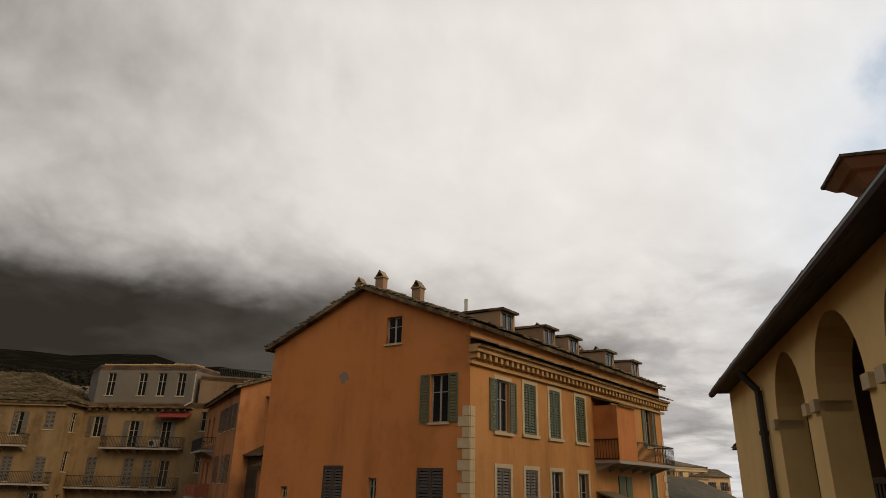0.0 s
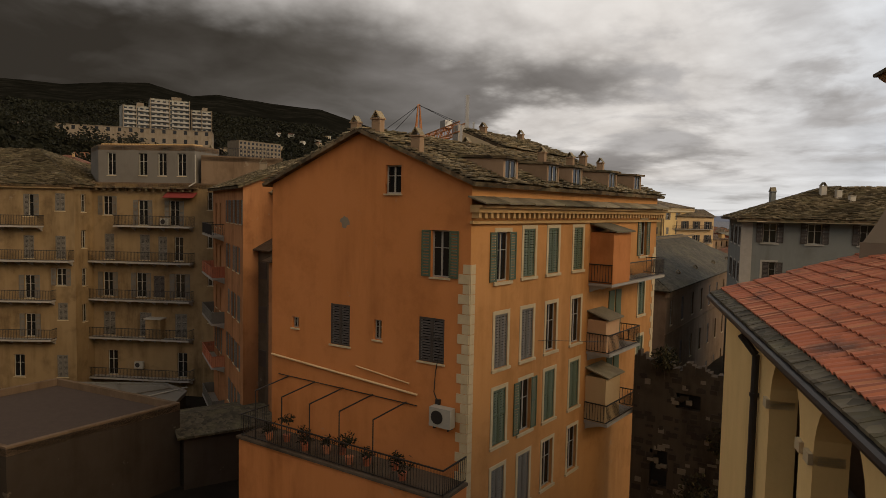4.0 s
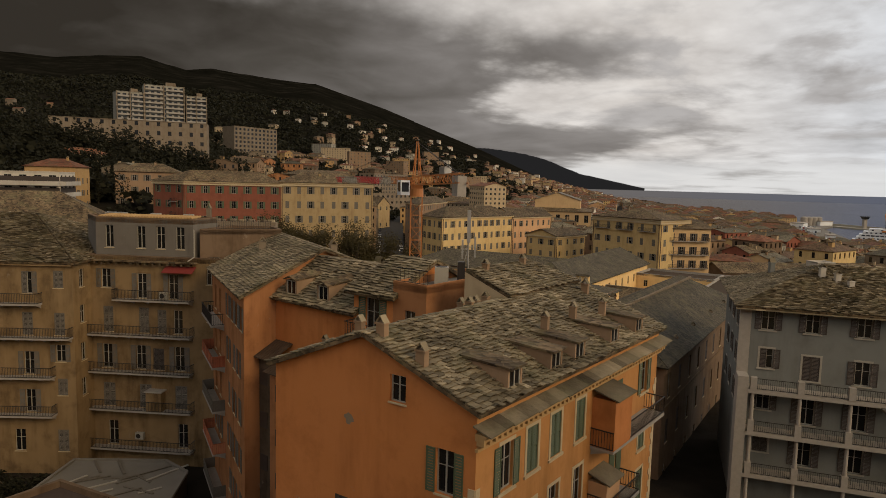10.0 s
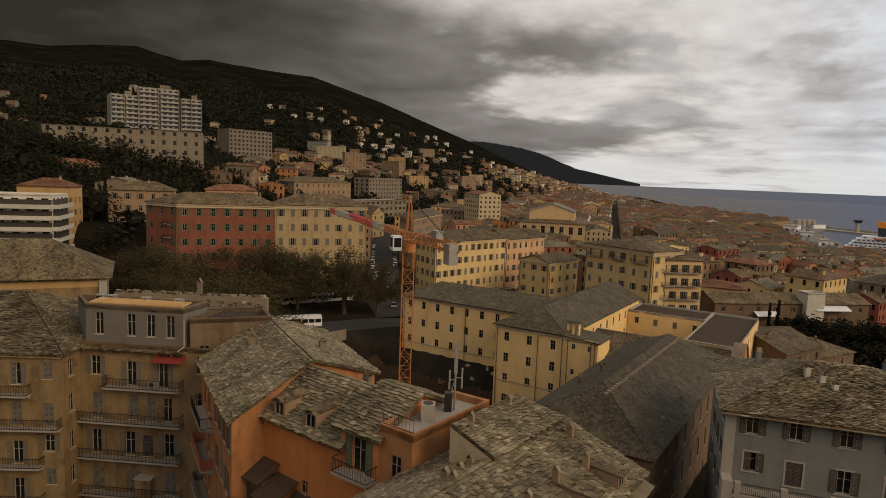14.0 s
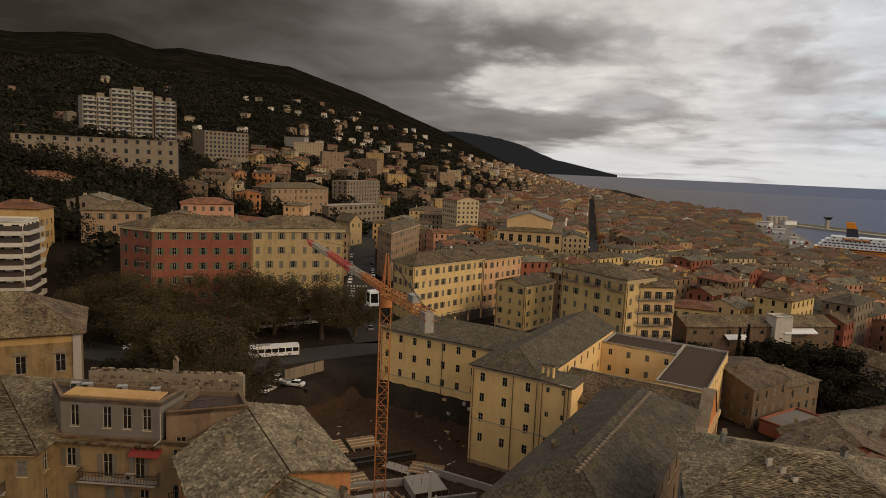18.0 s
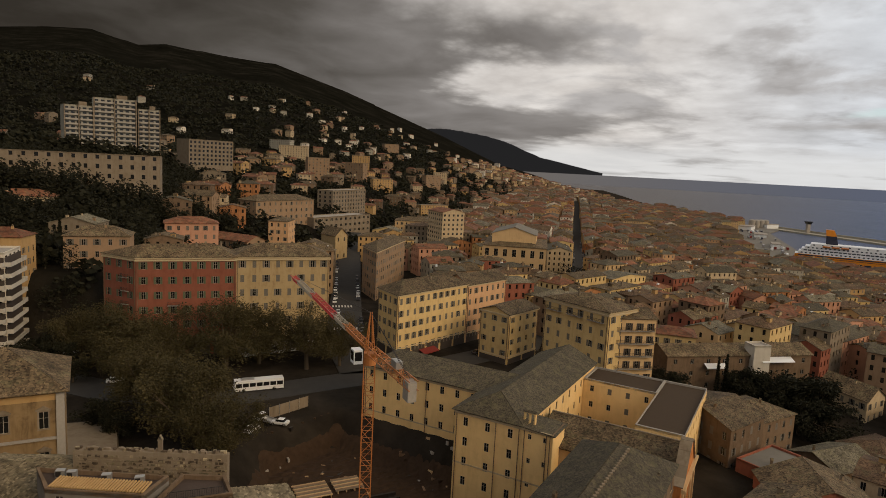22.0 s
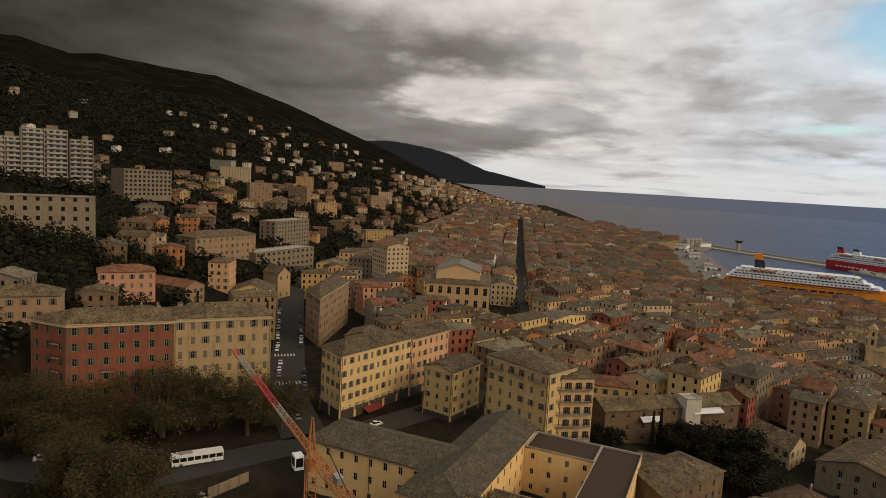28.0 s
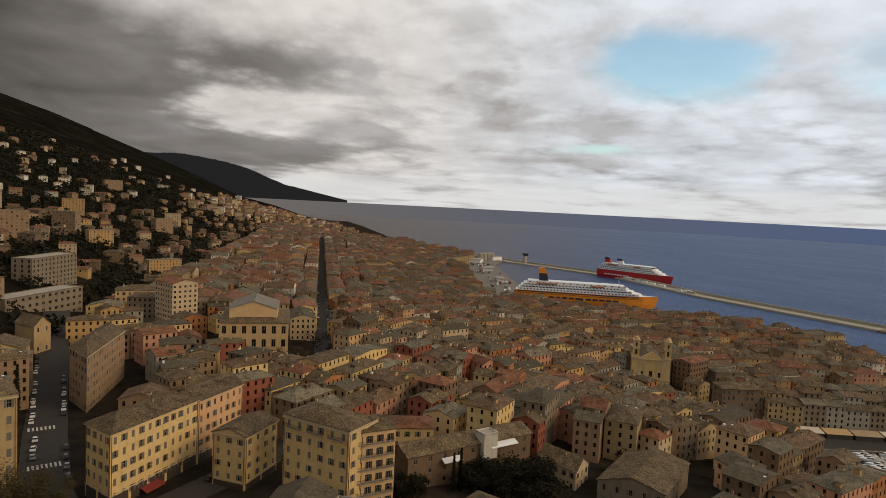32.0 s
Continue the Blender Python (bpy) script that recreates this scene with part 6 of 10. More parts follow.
tiles = [tile_mesh(0.0).data("tile"), tile_mesh(0.012).data("tile"), tile_mesh(-0.01).data("tile")]
rest = Mesh("tile")
ang = math.atan2(-lw.d.y, -lw.d.x)
tilt = math.atan(SLOPE)
laid = 0
for r in range(35):
    for c in range(118):
        u = -0.2 + c * 0.236 + tile_rng.uniform(-0.012, 0.012)
        k = 0.12 - r * 0.41
        z = 12.60 + (-k - 0.3) * SLOPE + tile_rng.uniform(0, 0.015)
        p = lw.at(u, k, z) - lo.location
        back = Vector((-lw.n.x, -lw.n.y, 0))
        M = Matrix.Translation(p) @ Matrix.Rotation(math.atan2(back.y, back.x) - math.pi / 2 + tile_rng.uniform(-0.03, 0.03), 4, "Z") @ Matrix.Rotation(tilt, 4, "X")
        if 1.0 < u < 8.6 and r < 10 and laid < 300:
            part("tile", tiles[tile_rng.randrange(3)], lo, "", M)
            laid += 1
        else:
            src = tile_rng.choice((0, 1, 2))
            n0 = len(rest.v)
            me = tiles[src]
            rest.v.extend(tuple(M @ v.co) for v in me.vertices)
            rest.f.extend(tuple(n0 + i for i in p_.vertices) for p_ in me.polygons)
            rest.m.extend([0] * len(me.polygons))
part("tile_cover", rest, lo)["kind"] = "stuff"

# ---- court: balconies and small parts of the neighbouring houses ----
def find(name, i=0):
    got = [o for o in scene.objects if o.parent is None and o.name.split(".")[0] == name]
    return got[i]


lb2_ob, lb_ob = find("courtyard_house", 0), find("courtyard_house", 1)
sb_ob, mba_ob, mbb_ob = find("row_house", 0), find("row_house", 1), find("row_house", 2)
gb_ob, db_ob = find("grey_house"), find("long_house", 0)
lbw = Wall(LB[0], LB[1])
for u0, u1, z in ((3.0, 10.6, 12.4), (0.05, 10.6, 8.95), (0.1, 10.5, 5.3), (0.05, 10.5, 1.6), (0.05, 10.5, -2.3)):
    balcony(lbw, lb_ob, u0, u1, z, 1.0)
m = Mesh("pale")
lbw.block(m, 6.1, 7.6, 0.0, 0.9, 1.6, 3.5)
lbw.block(m, 6.0, 7.75, 0.0, 1.05, 3.5, 3.62, "concrete")
wpart("closet", m, lb_ob, "plastered closet on the balcony")
m = Mesh("slate")
lbw.block(m, -0.1, 11.0, 0.0, 0.55, 15.95, 16.08)
for i in range(15):
    lbw.block(m, 0.2 + i * 0.72, 0.36 + i * 0.72, 0.0, 0.45, 15.7, 15.95)
wpart("eave_ledge", m, lb_ob)
m = Mesh("awning")
low = [lbw.at(7.9, 0.9, 15.1), lbw.at(10.9, 0.9, 15.1), lbw.at(10.9, 0.0, 15.6), lbw.at(7.9, 0.0, 15.6)]
m.solid(low, [p + Vector((0, 0, 0.05)) for p in low])
wpart("awning", m, lb_ob, "faded red awning")
m = Mesh("frame")
m.tube(lbw.at(10.75, 0.1, 19.2), lbw.at(10.75, 0.1, 16.6), 0.06, 0.06, 8)
m.tube(lbw.at(10.75, 0.1, 16.6), lbw.at(10.3, 0.5, 16.2), 0.06, 0.06, 8)
wpart("downpipe", m, lb_ob, "white downpipe")
for u, z in ((7.8, 12.5), (5.1, -1.4)):
    a = root("air_conditioner", lbw.at(u, 0.32, z), "white air conditioner standing on a balcony", "air conditioner", "air conditioners")
    a.rotation_euler = (0, 0, math.atan2(lbw.d.y, lbw.d.x))
    m = Mesh("frame")
    m.box(-0.42, -0.17, 0, 0.42, 0.17, 0.65)
    part("casing", m, a)
    m = Mesh("iron")
    m.tube((-0.1, -0.175, 0.33), (-0.1, -0.185, 0.33), 0.23, 0.23, 14)
    part("fan_grille", m, a)
lw2 = Wall(LB2[0], LB2[1])
for u0, u1, z in ((19.6, 23.5, 12.3), (15.0, 26.2, 9.15), (15.0, 24.5, 5.45), (15.0, 24.5, 1.85)):
    balcony(lw2, lb2_ob, u0, u1, z, 0.95)
m = Mesh("tan")
lw2.block(m, 10, 26.3, 0.0, 0.28, 15.75, 16.05)
wpart("cornice", m, lb2_ob)
sbw = Wall(SB[0], SB[1])
for u0, u1, z, sol, rl in ((0.6, 6.6, 12.0, False, "iron"), (0.4, 6.8, 8.5, True, "tile"), (0.3, 6.6, 4.7, True, "shut_grey"), (0.3, 6.6, 1.0, True, "tile"), (0.3, 6.5, -2.8, True, "shut_grey")):
    balcony(sbw, sb_ob, u0, u1, z, 1.05, sol, "concrete", rl)
# dormers and lean-to of the orange row house
mw = Wall(MBA[0], MBA[1])
for u in (2.6, 6.0):
    dormer(mw, mba_ob, u, 15.75, 0.95, 1.15, 2.4, 0.3, "umber", "frame", 0.28, 0.05)
m = Mesh("slate")
mw.block(m, 0.2, 9.0, 0.0, 0.25, 15.35, 15.6)
wpart("eave_ledge", m, mba_ob)
for u0, u1, out, zt, wall_ in ((0.3, 2.7, 1.5, 11.3, "ruin"), (2.7, 4.8, 1.9, 10.6, "rust"), (4.8, 8.3, 1.2, 9.9, "orange")):
    m = Mesh(wall_)
    mw.block(m, u0, u1, 0.0, out, -6, zt)
    shed = wpart("lean_to", m, mba_ob, "plastered lean-to with a rusty sloping roof")
    m = Mesh("rust_sheet")
    low = [mw.at(u0 - 0.15, out + 0.5, zt + 0.05), mw.at(u1 + 0.15, out + 0.5, zt + 0.05), mw.at(u1 + 0.15, 0.0, zt + 0.95), mw.at(u0 - 0.15, 0.0, zt + 0.95)]
    m.solid(low, [p + Vector((0, 0, 0.06)) for p in low])
    n_ = int((u1 - u0) / 0.3)
    for i in range(n_):
        uu = u0 + 0.1 + i * 0.3
        m.beam(mw.at(uu, out + 0.5, zt + 0.12), mw.at(uu, 0.0, zt + 1.02), 0.05)
    part("sheet_roof", local(m, mba_ob), shed)
    for zz in (zt - 2.0, zt - 5.2, zt - 8.4):
        m = Mesh("shut_dark")
        mw.block(m, (u0 + u1) / 2 - 0.4, (u0 + u1) / 2 + 0.4, out, out + 0.04, zz, zz + 1.2)
        part("shutter", local(m, mba_ob), shed)
bw = Wall(MBB[0], MBB[1])
balcony(bw, mbb_ob, 0.2, 3.3, 14.2, 1.1)
TB = [(-3.2, 40.2), (-1.1, 38.5), (4.1, 45.1), (1.6, 46.9)]
house("terrace_block", "rusty orange block with a flat roof terrace", TB, -6, 17.9, "rust", "flat", 0, "concrete", [(0, [1.4], [14.6], 0.9, 1.7, "none", "green", None)], 0, True, seed=52)
tbw = Wall(TB[0], TB[1])
railing(tbw, find("terrace_block"), 0.1, 2.6, -0.2, 17.95, 0.9, 0.3, False)
a = root("roof_unit", (-0.2, 42.2, 17.55), "white boxy cooling unit on the roof terrace", "air conditioner")
m = Mesh("frame")
m.box(-0.45, -0.45, 0, 0.45, 0.45, 1.15)
part("casing", m, a)
m = Mesh("iron")
m.tube((0, 0, 1.15), (0, 0, 1.18), 0.34, 0.34, 16)
part("fan_grille", m, a)
a = root("antenna_mast", (1.6, 44.2, 17.55), "grey mobile phone antenna mast with panel antennas", "antenna")
m = Mesh("metal")
m.tube((0, 0, 0), (0, 0, 4.2), 0.07, 0.06, 8)
m.beam((-0.5, 0, 0.4), (0, 0, 2.2), 0.06)
part("pole", m, a)
for dx, h0, h1, w in ((0.0, 2.6, 4.8, 0.24), (0.45, 1.6, 3.0, 0.12), (-0.4, 1.5, 2.8, 0.12)):
    m = Mesh("metal")
    m.box(dx - w / 2, -0.22, h0, dx + w / 2, -0.06, h1)
    m.beam((0, 0, (h0 + h1) / 2), (dx, -0.1, (h0 + h1) / 2), 0.05)
    part("panel_antenna", m, a)
m = Mesh("iron")
m.box(-0.7, -0.5, 0, -0.2, 0.1, 1.3)
part("cabinet", m, a)
# raised rear part of the street slope, with its own plastered gable
def on_slope(along_, up_):
    return Vector((-3.4, 27.0, 17.9)) + Vector((0.623, 0.782, 0.0)) * along_ + Vector((-0.8405, 0.5417, 0.402)) * up_


rg = root("roof_gable", (2.0, 38.0, 12.0), "cream plastered rear gable with stone-slab roof above the ridge", "house")
q1, q2, q3, q4 = on_slope(11.0, -0.1), on_slope(19.5, -0.1), on_slope(18.3, 2.95), on_slope(11.2, 2.95)
m = Mesh("sand")
for p_, q_ in ((q1, q4), (q4, q3), (q3, q2)):
    m.face(((p_.x, p_.y, 14.0), (q_.x, q_.y, 14.0), (q_.x, q_.y, q_.z), (p_.x, p_.y, p_.z)))
wpart("wall", m, rg)
m = Mesh("slate")
n_ = (q2 - q1).cross(q4 - q1).normalized() * 0.14
m.solid([q1, q2, q3, q4], [p_ + n_ for p_ in (q1, q2, q3, q4)])
wpart("roof", m, rg)
wpart("slate_cover", joined(slates([(q1, q2, q3, q4)], 0.24, 0.16, 53, 0.05, (0.18, 0.46)), "slab"), rg)["kind"] = "stuff"
for along_ in (12.6, 16.8):
    p_ = on_slope(along_, 2.5) - rg.location
    part("chimney", chimney_mesh("umber"), rg, "", Matrix.Translation(p_ - Vector((0, 0, 0.3))) @ Matrix.Rotation(radians(-33), 4, "Z") @ Matrix.Diagonal((0.62, 0.62, 0.62, 1)))

# ---- grey house: tiers of loggias ----
gw = Wall(GB[0], GB[1])
for z in (7.35, 3.65, -0.1):
    m = Mesh("concrete")
    gw.block(m, 0.4, 19.8, 0.0, 1.75, z - 0.35, z)
    wpart("balcony_slab", m, gb_ob, "pale grey loggia floor")
    railing(gw, gb_ob, 0.9, 19.6, 1.65, z, 0.95, 0.16, False)
for z0, z1 in ((3.65, 7.0), (-0.1, 3.3), (-6, -0.45)):
    for u in (0.9, 4.5, 8.2, 11.9, 15.6, 19.3):
        m = Mesh("concrete")
        m.tube(gw.at(u, 1.5, z0 + 1.0), gw.at(u, 1.5, z1), 0.17, 0.14, 12)
        gw.block(m, u - 0.25, u + 0.25, 1.25, 1.75, z0, z0 + 1.0)
        wpart("column", m, gb_ob)
for u in (0.9, 4.5, 8.2, 11.9, 15.6):
    m = Mesh("concrete")
    gw.block(m, u - 0.25, u + 0.25, 1.3, 1.78, 7.35, 8.4)
    wpart("pier", m, gb_ob)
m = Mesh("concrete")
gw.block(m, -0.35, 0.55, -0.3, 0.12, -6, 14.0)
gw.block(m, -0.35, 0.5, 0.12, 1.75, -6, 8.4)
wpart("corner_pier", m, gb_ob, "pale grey corner pier")
slate_shelf(gw, gb_ob, -0.8, 19.9, 0.0, 0.95, 14.0, 14.2, 0.9, 8)
for x, y, z in ((34.6, 58.2, 16.3), (35.4, 57.2, 15.9), (36.0, 56.2, 15.4)):
    part("chimney", chimney_mesh("white"), gb_ob, "white chimney with slab cap", Matrix.Translation(Vector((x, y, z)) - gb_ob.location) @ Matrix.Diagonal((0.8, 0.8, 0.75, 1)))
dw = Wall(DB[1], DB[2])
m = Mesh("brown")
dw.block(m, -0.3, span(DB[1], DB[2]), 0.0, 0.3, 6.6, 7.1)
dw.block(m, -0.1, span(DB[1], DB[2]), 0.0, 0.12, 2.9, 3.1)
wpart("cornice", m, db_ob)
for u in (9, 17, 27, 36):
    part("chimney", chimney_mesh("stone"), db_ob, "", Matrix.Translation(dw.at(u, -1.2, 7.3) - db_ob.location) @ Matrix.Diagonal((0.7, 0.7, 0.7, 1)))
m = Mesh("stone")
for i in range(34):
    f = i / 33
    p = Vector((18.6, 66.5, 11.5)).lerp(Vector((36.2, 92.0, 11.5)), f)
    m.box(p.x - 0.2, p.y - 0.2, p.z - 0.12, p.x + 0.2, p.y + 0.2, p.z + 0.08)
wpart("ridge_caps", m, db_ob)["kind"] = "stuff"

# ---- roof terrace, old rubble wall and large house behind the penthouse ----
RT = [(-23.0, 61.4), (-15.8, 63.6), (-17.4, 67.2), (-22.0, 67.4)]
house("roof_terrace", "dark stained stair block with a roof terrace", RT, 10, 19.1, "brown", "flat", 0, "flat", [(0, [1.3], [14.6], 0.9, 1.9, "none", "shut_dark", None)], 0, True, seed=54)
rt_ob = find("roof_terrace")
rtw = Wall(RT[0], RT[1])
railing(rtw, rt_ob, 1.5, 6.5, -0.15, 19.2, 0.8, 0.16, False)
wall_rng = random.Random(21)
rw = root("rubble_wall", (-33.5, 73, 14), "old rubble stone wall with loose stones on top", "wall")
rwl = Wall((-35.5, 72.3), (-18.4, 71.7))
m = Mesh("stone")
rwl.block(m, 0, 17.1, -0.8, 0.0, 10, 19.3)
wpart("wall_core", m, rw)
rubble = Mesh("stone", "slab", "ruin")
for k in range(900):
    u = wall_rng.uniform(0, 16.7)
    z = 14.8 + (k // 82) * 0.42 + wall_rng.uniform(-0.05, 0.05)
    a, b, o = wall_rng.uniform(0.2, 0.5), wall_rng.uniform(0.14, 0.3), wall_rng.uniform(0.03, 0.12)
    if k >= 820:
        z = 19.32
        o = wall_rng.uniform(-0.6, 0.0)
    low = [rwl.at(u, o, z), rwl.at(u + a, o * 0.8, z), rwl.at(u + a, o - 0.25, z), rwl.at(u, o - 0.25, z)]
    top = [rwl.at(u + 0.03, o * 0.8, z + b), rwl.at(u + a - 0.03, o, z + b), rwl.at(u + a, o - 0.25, z + b), rwl.at(u, o - 0.25, z + b)]
    rubble.solid(low, top, wall_rng.choice((0, 0, 1, 2)))
wpart("stones", rubble, rw)["kind"] = "stuff"
part("chimney", chimney_mesh("stone"), rw, "", Matrix.Translation(Vector((-26.0, 72.4, 19.0)) - rw.location) @ Matrix.Diagonal((0.8, 0.8, 1.2, 1)))
ph_ob = find("penthouse")
m = Mesh("ochre")
pw = Wall(PH[0], PH[1])
for r in range(5):
    for c in range(31):
        u = 0.25 + c * 0.305
        m.tube(pw.at(u, -0.25 - r * 0.38, 20.16 + r * 0.02), pw.at(u, -0.66 - r * 0.38, 20.18 + r * 0.02), 0.12, 0.11, 6)
wpart("tile_cover", m, ph_ob, "pale tan roof tiles")["kind"] = "stuff"
for x, y in ((-33.4, 65.6), (-32.2, 65.4), (-28.6, 64.9), (-25.2, 64.5)):
    m = Mesh("metal")
    m.box(-0.45, -0.3, 0, 0.45, 0.3, 0.75)
    m.box(-0.4, -0.31, 0.1, 0.1, -0.3, 0.65, "iron")
    thing("roof_unit", m, "grey cooling unit on the flat roof", "air conditioner", "roof units", at=pose(x, y, 19.66, 0, 0, 8))
LBK = [(-78, 87), (-50, 99), (-57, 114), (-85, 102)]
lk = auto_wins(LBK, -6, 15.9, (0, 1), 6.4, 5.2, 1.3, 2.7, styles=("none",), surround="stone", top_gap=2.9)
house("palace", "large pale yellow palace with steep stone-slab roof", LBK, -9, 16.6, "pale", "hip_x", 4.6, "slate", lk, 1, True, cornice="trim", seed=55, over=0.9)
lkw = Wall(LBK[0], LBK[1])
lk_ob = find("palace")
m = Mesh("concrete")
lkw.block(m, -0.2, 30.7, 0.0, 0.3, 8.6, 9.0)
lkw.block(m, 29.6, 30.7, 0.0, 0.35, -9, 16.0)
wpart("string_course", m, lk_ob)

# ---- sheds and ruined wall in the courts ----
# shed walls take the court's shade from their near-black colour
SHD = [(-22.7, 33.0), (-16.9, 41.2), (-28.0, 46.5), (-34.0, 38.0)]
house("shed", "low dark shed with patched flat roof in the court", SHD, -6, 1.5, "soot_shade", "flat", 0, "flat", (), 0, True, seed=56, category="shed")
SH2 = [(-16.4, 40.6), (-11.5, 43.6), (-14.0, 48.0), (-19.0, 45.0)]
house("shed", "small dark lean-to shed in the court", SH2, -6, -0.4, "soot_shade", "gable_x", 0.5, "dark_slate", (), 0, True, seed=57, category="shed")
ru = root("ruined_wall", (13, 31.5, -6), "dark ruined stone wall with an opening", "wall")
ruw = Wall((10.4, 33.6), (16.6, 29.6))
m = Mesh("ruin")
ur = span((10.4, 33.6), (16.6, 29.6))
facade(m, (10.4, 33.6), (16.6, 29.6), -6, 6.4, [(2.2, 3.4, 4.6, 5.4), (4.6, 5.2, 0.8, 1.6), (1.0, 1.9, 0.2, 2.2)], 0, 0.4, "iron")
high_ = 6.8
for i in range(48):
    u = ur * i / 48
    high_ = min(7.7, max(6.5, high_ + wall_rng.uniform(-0.28, 0.28)))
    ruw.block(m, u, u + ur / 48, -0.6, wall_rng.uniform(-0.05, 0.03), 6.4, high_)
ruw.block(m, 0, ur, -0.6, -0.42, -6, 6.4)
wpart("masonry", m, ru)
m = Mesh("stone", "slab", "soot_shade")
for i in range(260):
    u, z = wall_rng.uniform(0, ur - 0.5), wall_rng.uniform(-2, 6.3)
    a, b, o = wall_rng.uniform(0.15, 0.5), wall_rng.uniform(0.1, 0.3), wall_rng.uniform(0.02, 0.08)
    ruw.block(m, u, u + a, -0.1, o, z, z + b, wall_rng.choice((0, 2, 2, 2)))
wpart("stones", m, ru)["kind"] = "stuff"
for x_, y_, z_, r_ in ((11.6, 32.4, 7.2, 0.7), (14.2, 30.6, 3.4, 1.0), (12.8, 30.4, 0.6, 1.4), (15.6, 29.2, 1.2, 1.5), (15.4, 30.0, 6.9, 0.6)):
    bu = Mesh("pine", "leaf")
    for i in range(420):
        d = Vector((wall_rng.gauss(0, 1), wall_rng.gauss(0, 1), wall_rng.gauss(0, 1))).normalized() * r_ * wall_rng.random() ** 0.4
        q = Vector((wall_rng.gauss(0, 1), wall_rng.gauss(0, 1), wall_rng.gauss(0, 1))).normalized() * 0.12
        t = q.cross(d).normalized() * 0.05
        bu.face((d - q, d - t, d + q, d + t), i % 2)
    bu.tube((0, 0, -r_ - 0.4), (0, 0, 0.1), 0.03, 0.02, 5, "bark")
    thing("wall_shrub", bu, "scrubby shrub growing out of the ruined wall", "shrub", "wall shrubs", at=pose(x_, y_, z_))

# ---- domed pedestal over the loggia roof ----
cu = root("cupola", (14.25, 16.6, 12.9), "weathered stone cupola foot with flared sides and moulded cornice", "cupola")
cu.rotation_euler = (0, 0, radians(-40.6))


def square_loft(m, rings):
    for (z_a, a), (z_b, b) in zip(rings, rings[1:]):
        m.solid([(-a, -a, z_a), (a, -a, z_a), (a, a, z_a), (-a, a, z_a)], [(-b, -b, z_b), (b, -b, z_b), (b, b, z_b), (-b, b, z_b)])


m = Mesh("stone")
square_loft(m, [(-1.5, 2.55), (1.1, 2.55)])
part("base", m, cu)
m = Mesh("stone")
square_loft(m, [(1.1, 2.5), (1.6, 2.25), (2.2, 2.0), (2.9, 1.8), (3.5, 1.55)])
part("flared_shaft", m, cu)
lantern = cu.matrix_basis.inverted() @ pose(13.5, 15.6, 12.9, 0, 0, -16.9)


def step_loft(m, rings, hx=2.5, hy=1.08):
    for (z_a, a), (z_b, b) in zip(rings, rings[1:]):
        m.solid([(-hx - a, -hy - a, z_a), (hx + a, -hy - a, z_a), (hx + a, hy + a, z_a), (-hx - a, hy + a, z_a)],
                [(-hx - b, -hy - b, z_b), (hx + b, -hy - b, z_b), (hx + b, hy + b, z_b), (-hx - b, hy + b, z_b)])


m = Mesh("umber")
step_loft(m, [(2.6, -0.9), (4.85, -0.9)])
part("neck", m, cu, "", lantern)
m = Mesh("umber")
step_loft(m, [(3.6, -0.86), (3.75, -0.72), (3.9, -0.72), (4.05, -0.86), (4.2, -0.86), (4.3, -0.75), (4.4, -0.88)])
part("moulding", m, cu, "", lantern)
m = Mesh("umber")
step_loft(m, [(4.75, -0.75), (4.9, -0.62), (4.98, -0.55), (5.15, -0.42), (5.2, -0.28), (5.4, -0.1), (5.46, -0.08)])
part("cornice", m, cu, "", lantern)
m = Mesh("dark_slate")
step_loft(m, [(5.46, 0.0), (5.54, 0.02), (5.8, -0.8)])
part("cap", m, cu, "", lantern)


# palace front: orange frieze, pilasters and pedimented windows
pal = Wall(LBK[0], LBK[1])
pal_len = span(LBK[0], LBK[1])
pal_ob = find("palace")
m = Mesh("ochre")
pal.block(m, 0.1, pal_len - 0.1, 0.0, 0.06, 14.75, 15.75)
wpart("frieze", m, pal_ob, "dull orange painted frieze")
for u in (0.0, pal_len - 0.9):
    m = Mesh("trim")
    pal.block(m, u, u + 0.9, 0.0, 0.22, -8, 13.7)
    wpart("pilaster", m, pal_ob)
for s_, us_, zs_, w_, h_, *_r in lk:
    if s_ == 0:
        for u in us_:
            for z_ in zs_:
                m = Mesh("stone")
                k_ = Wall(LBK[0], LBK[1])
                k_.block(m, u - 1.0, u + 1.0, 0.0, 0.3, z_ + h_ + 0.25, z_ + h_ + 0.42)
                m.solid([k_.at(u - 1.0, 0.02, z_ + h_ + 0.42), k_.at(u - 1.0, 0.28, z_ + h_ + 0.42), k_.at(u + 1.0, 0.28, z_ + h_ + 0.42), k_.at(u + 1.0, 0.02, z_ + h_ + 0.42)],
                        [k_.at(u - 0.03, 0.02, z_ + h_ + 0.95), k_.at(u - 0.03, 0.28, z_ + h_ + 0.95), k_.at(u + 0.03, 0.28, z_ + h_ + 0.95), k_.at(u + 0.03, 0.02, z_ + h_ + 0.95)])
                wpart("pediment", m, pal_ob)

# ---- houses of the quarter behind the square, and below the convent ----
QUARTER = []


def quarter(name, label, c, z0, z1, wall, roof, rise, rm, sides, step=3.5, pitch=3.2, w=1.0, h=1.8, styles=("open", "shut", "none"), chim=1, seed=80, cornice=None):
    QUARTER.append(c)
    return house(name, label, c, z0, z1, wall, roof, rise, rm, auto_wins(c, z0 + 1, z1 - 0.4, sides, step, pitch, w, h, styles=styles), chim, False if c[0][1] < 140 else None, seed=seed, cornice=cornice)


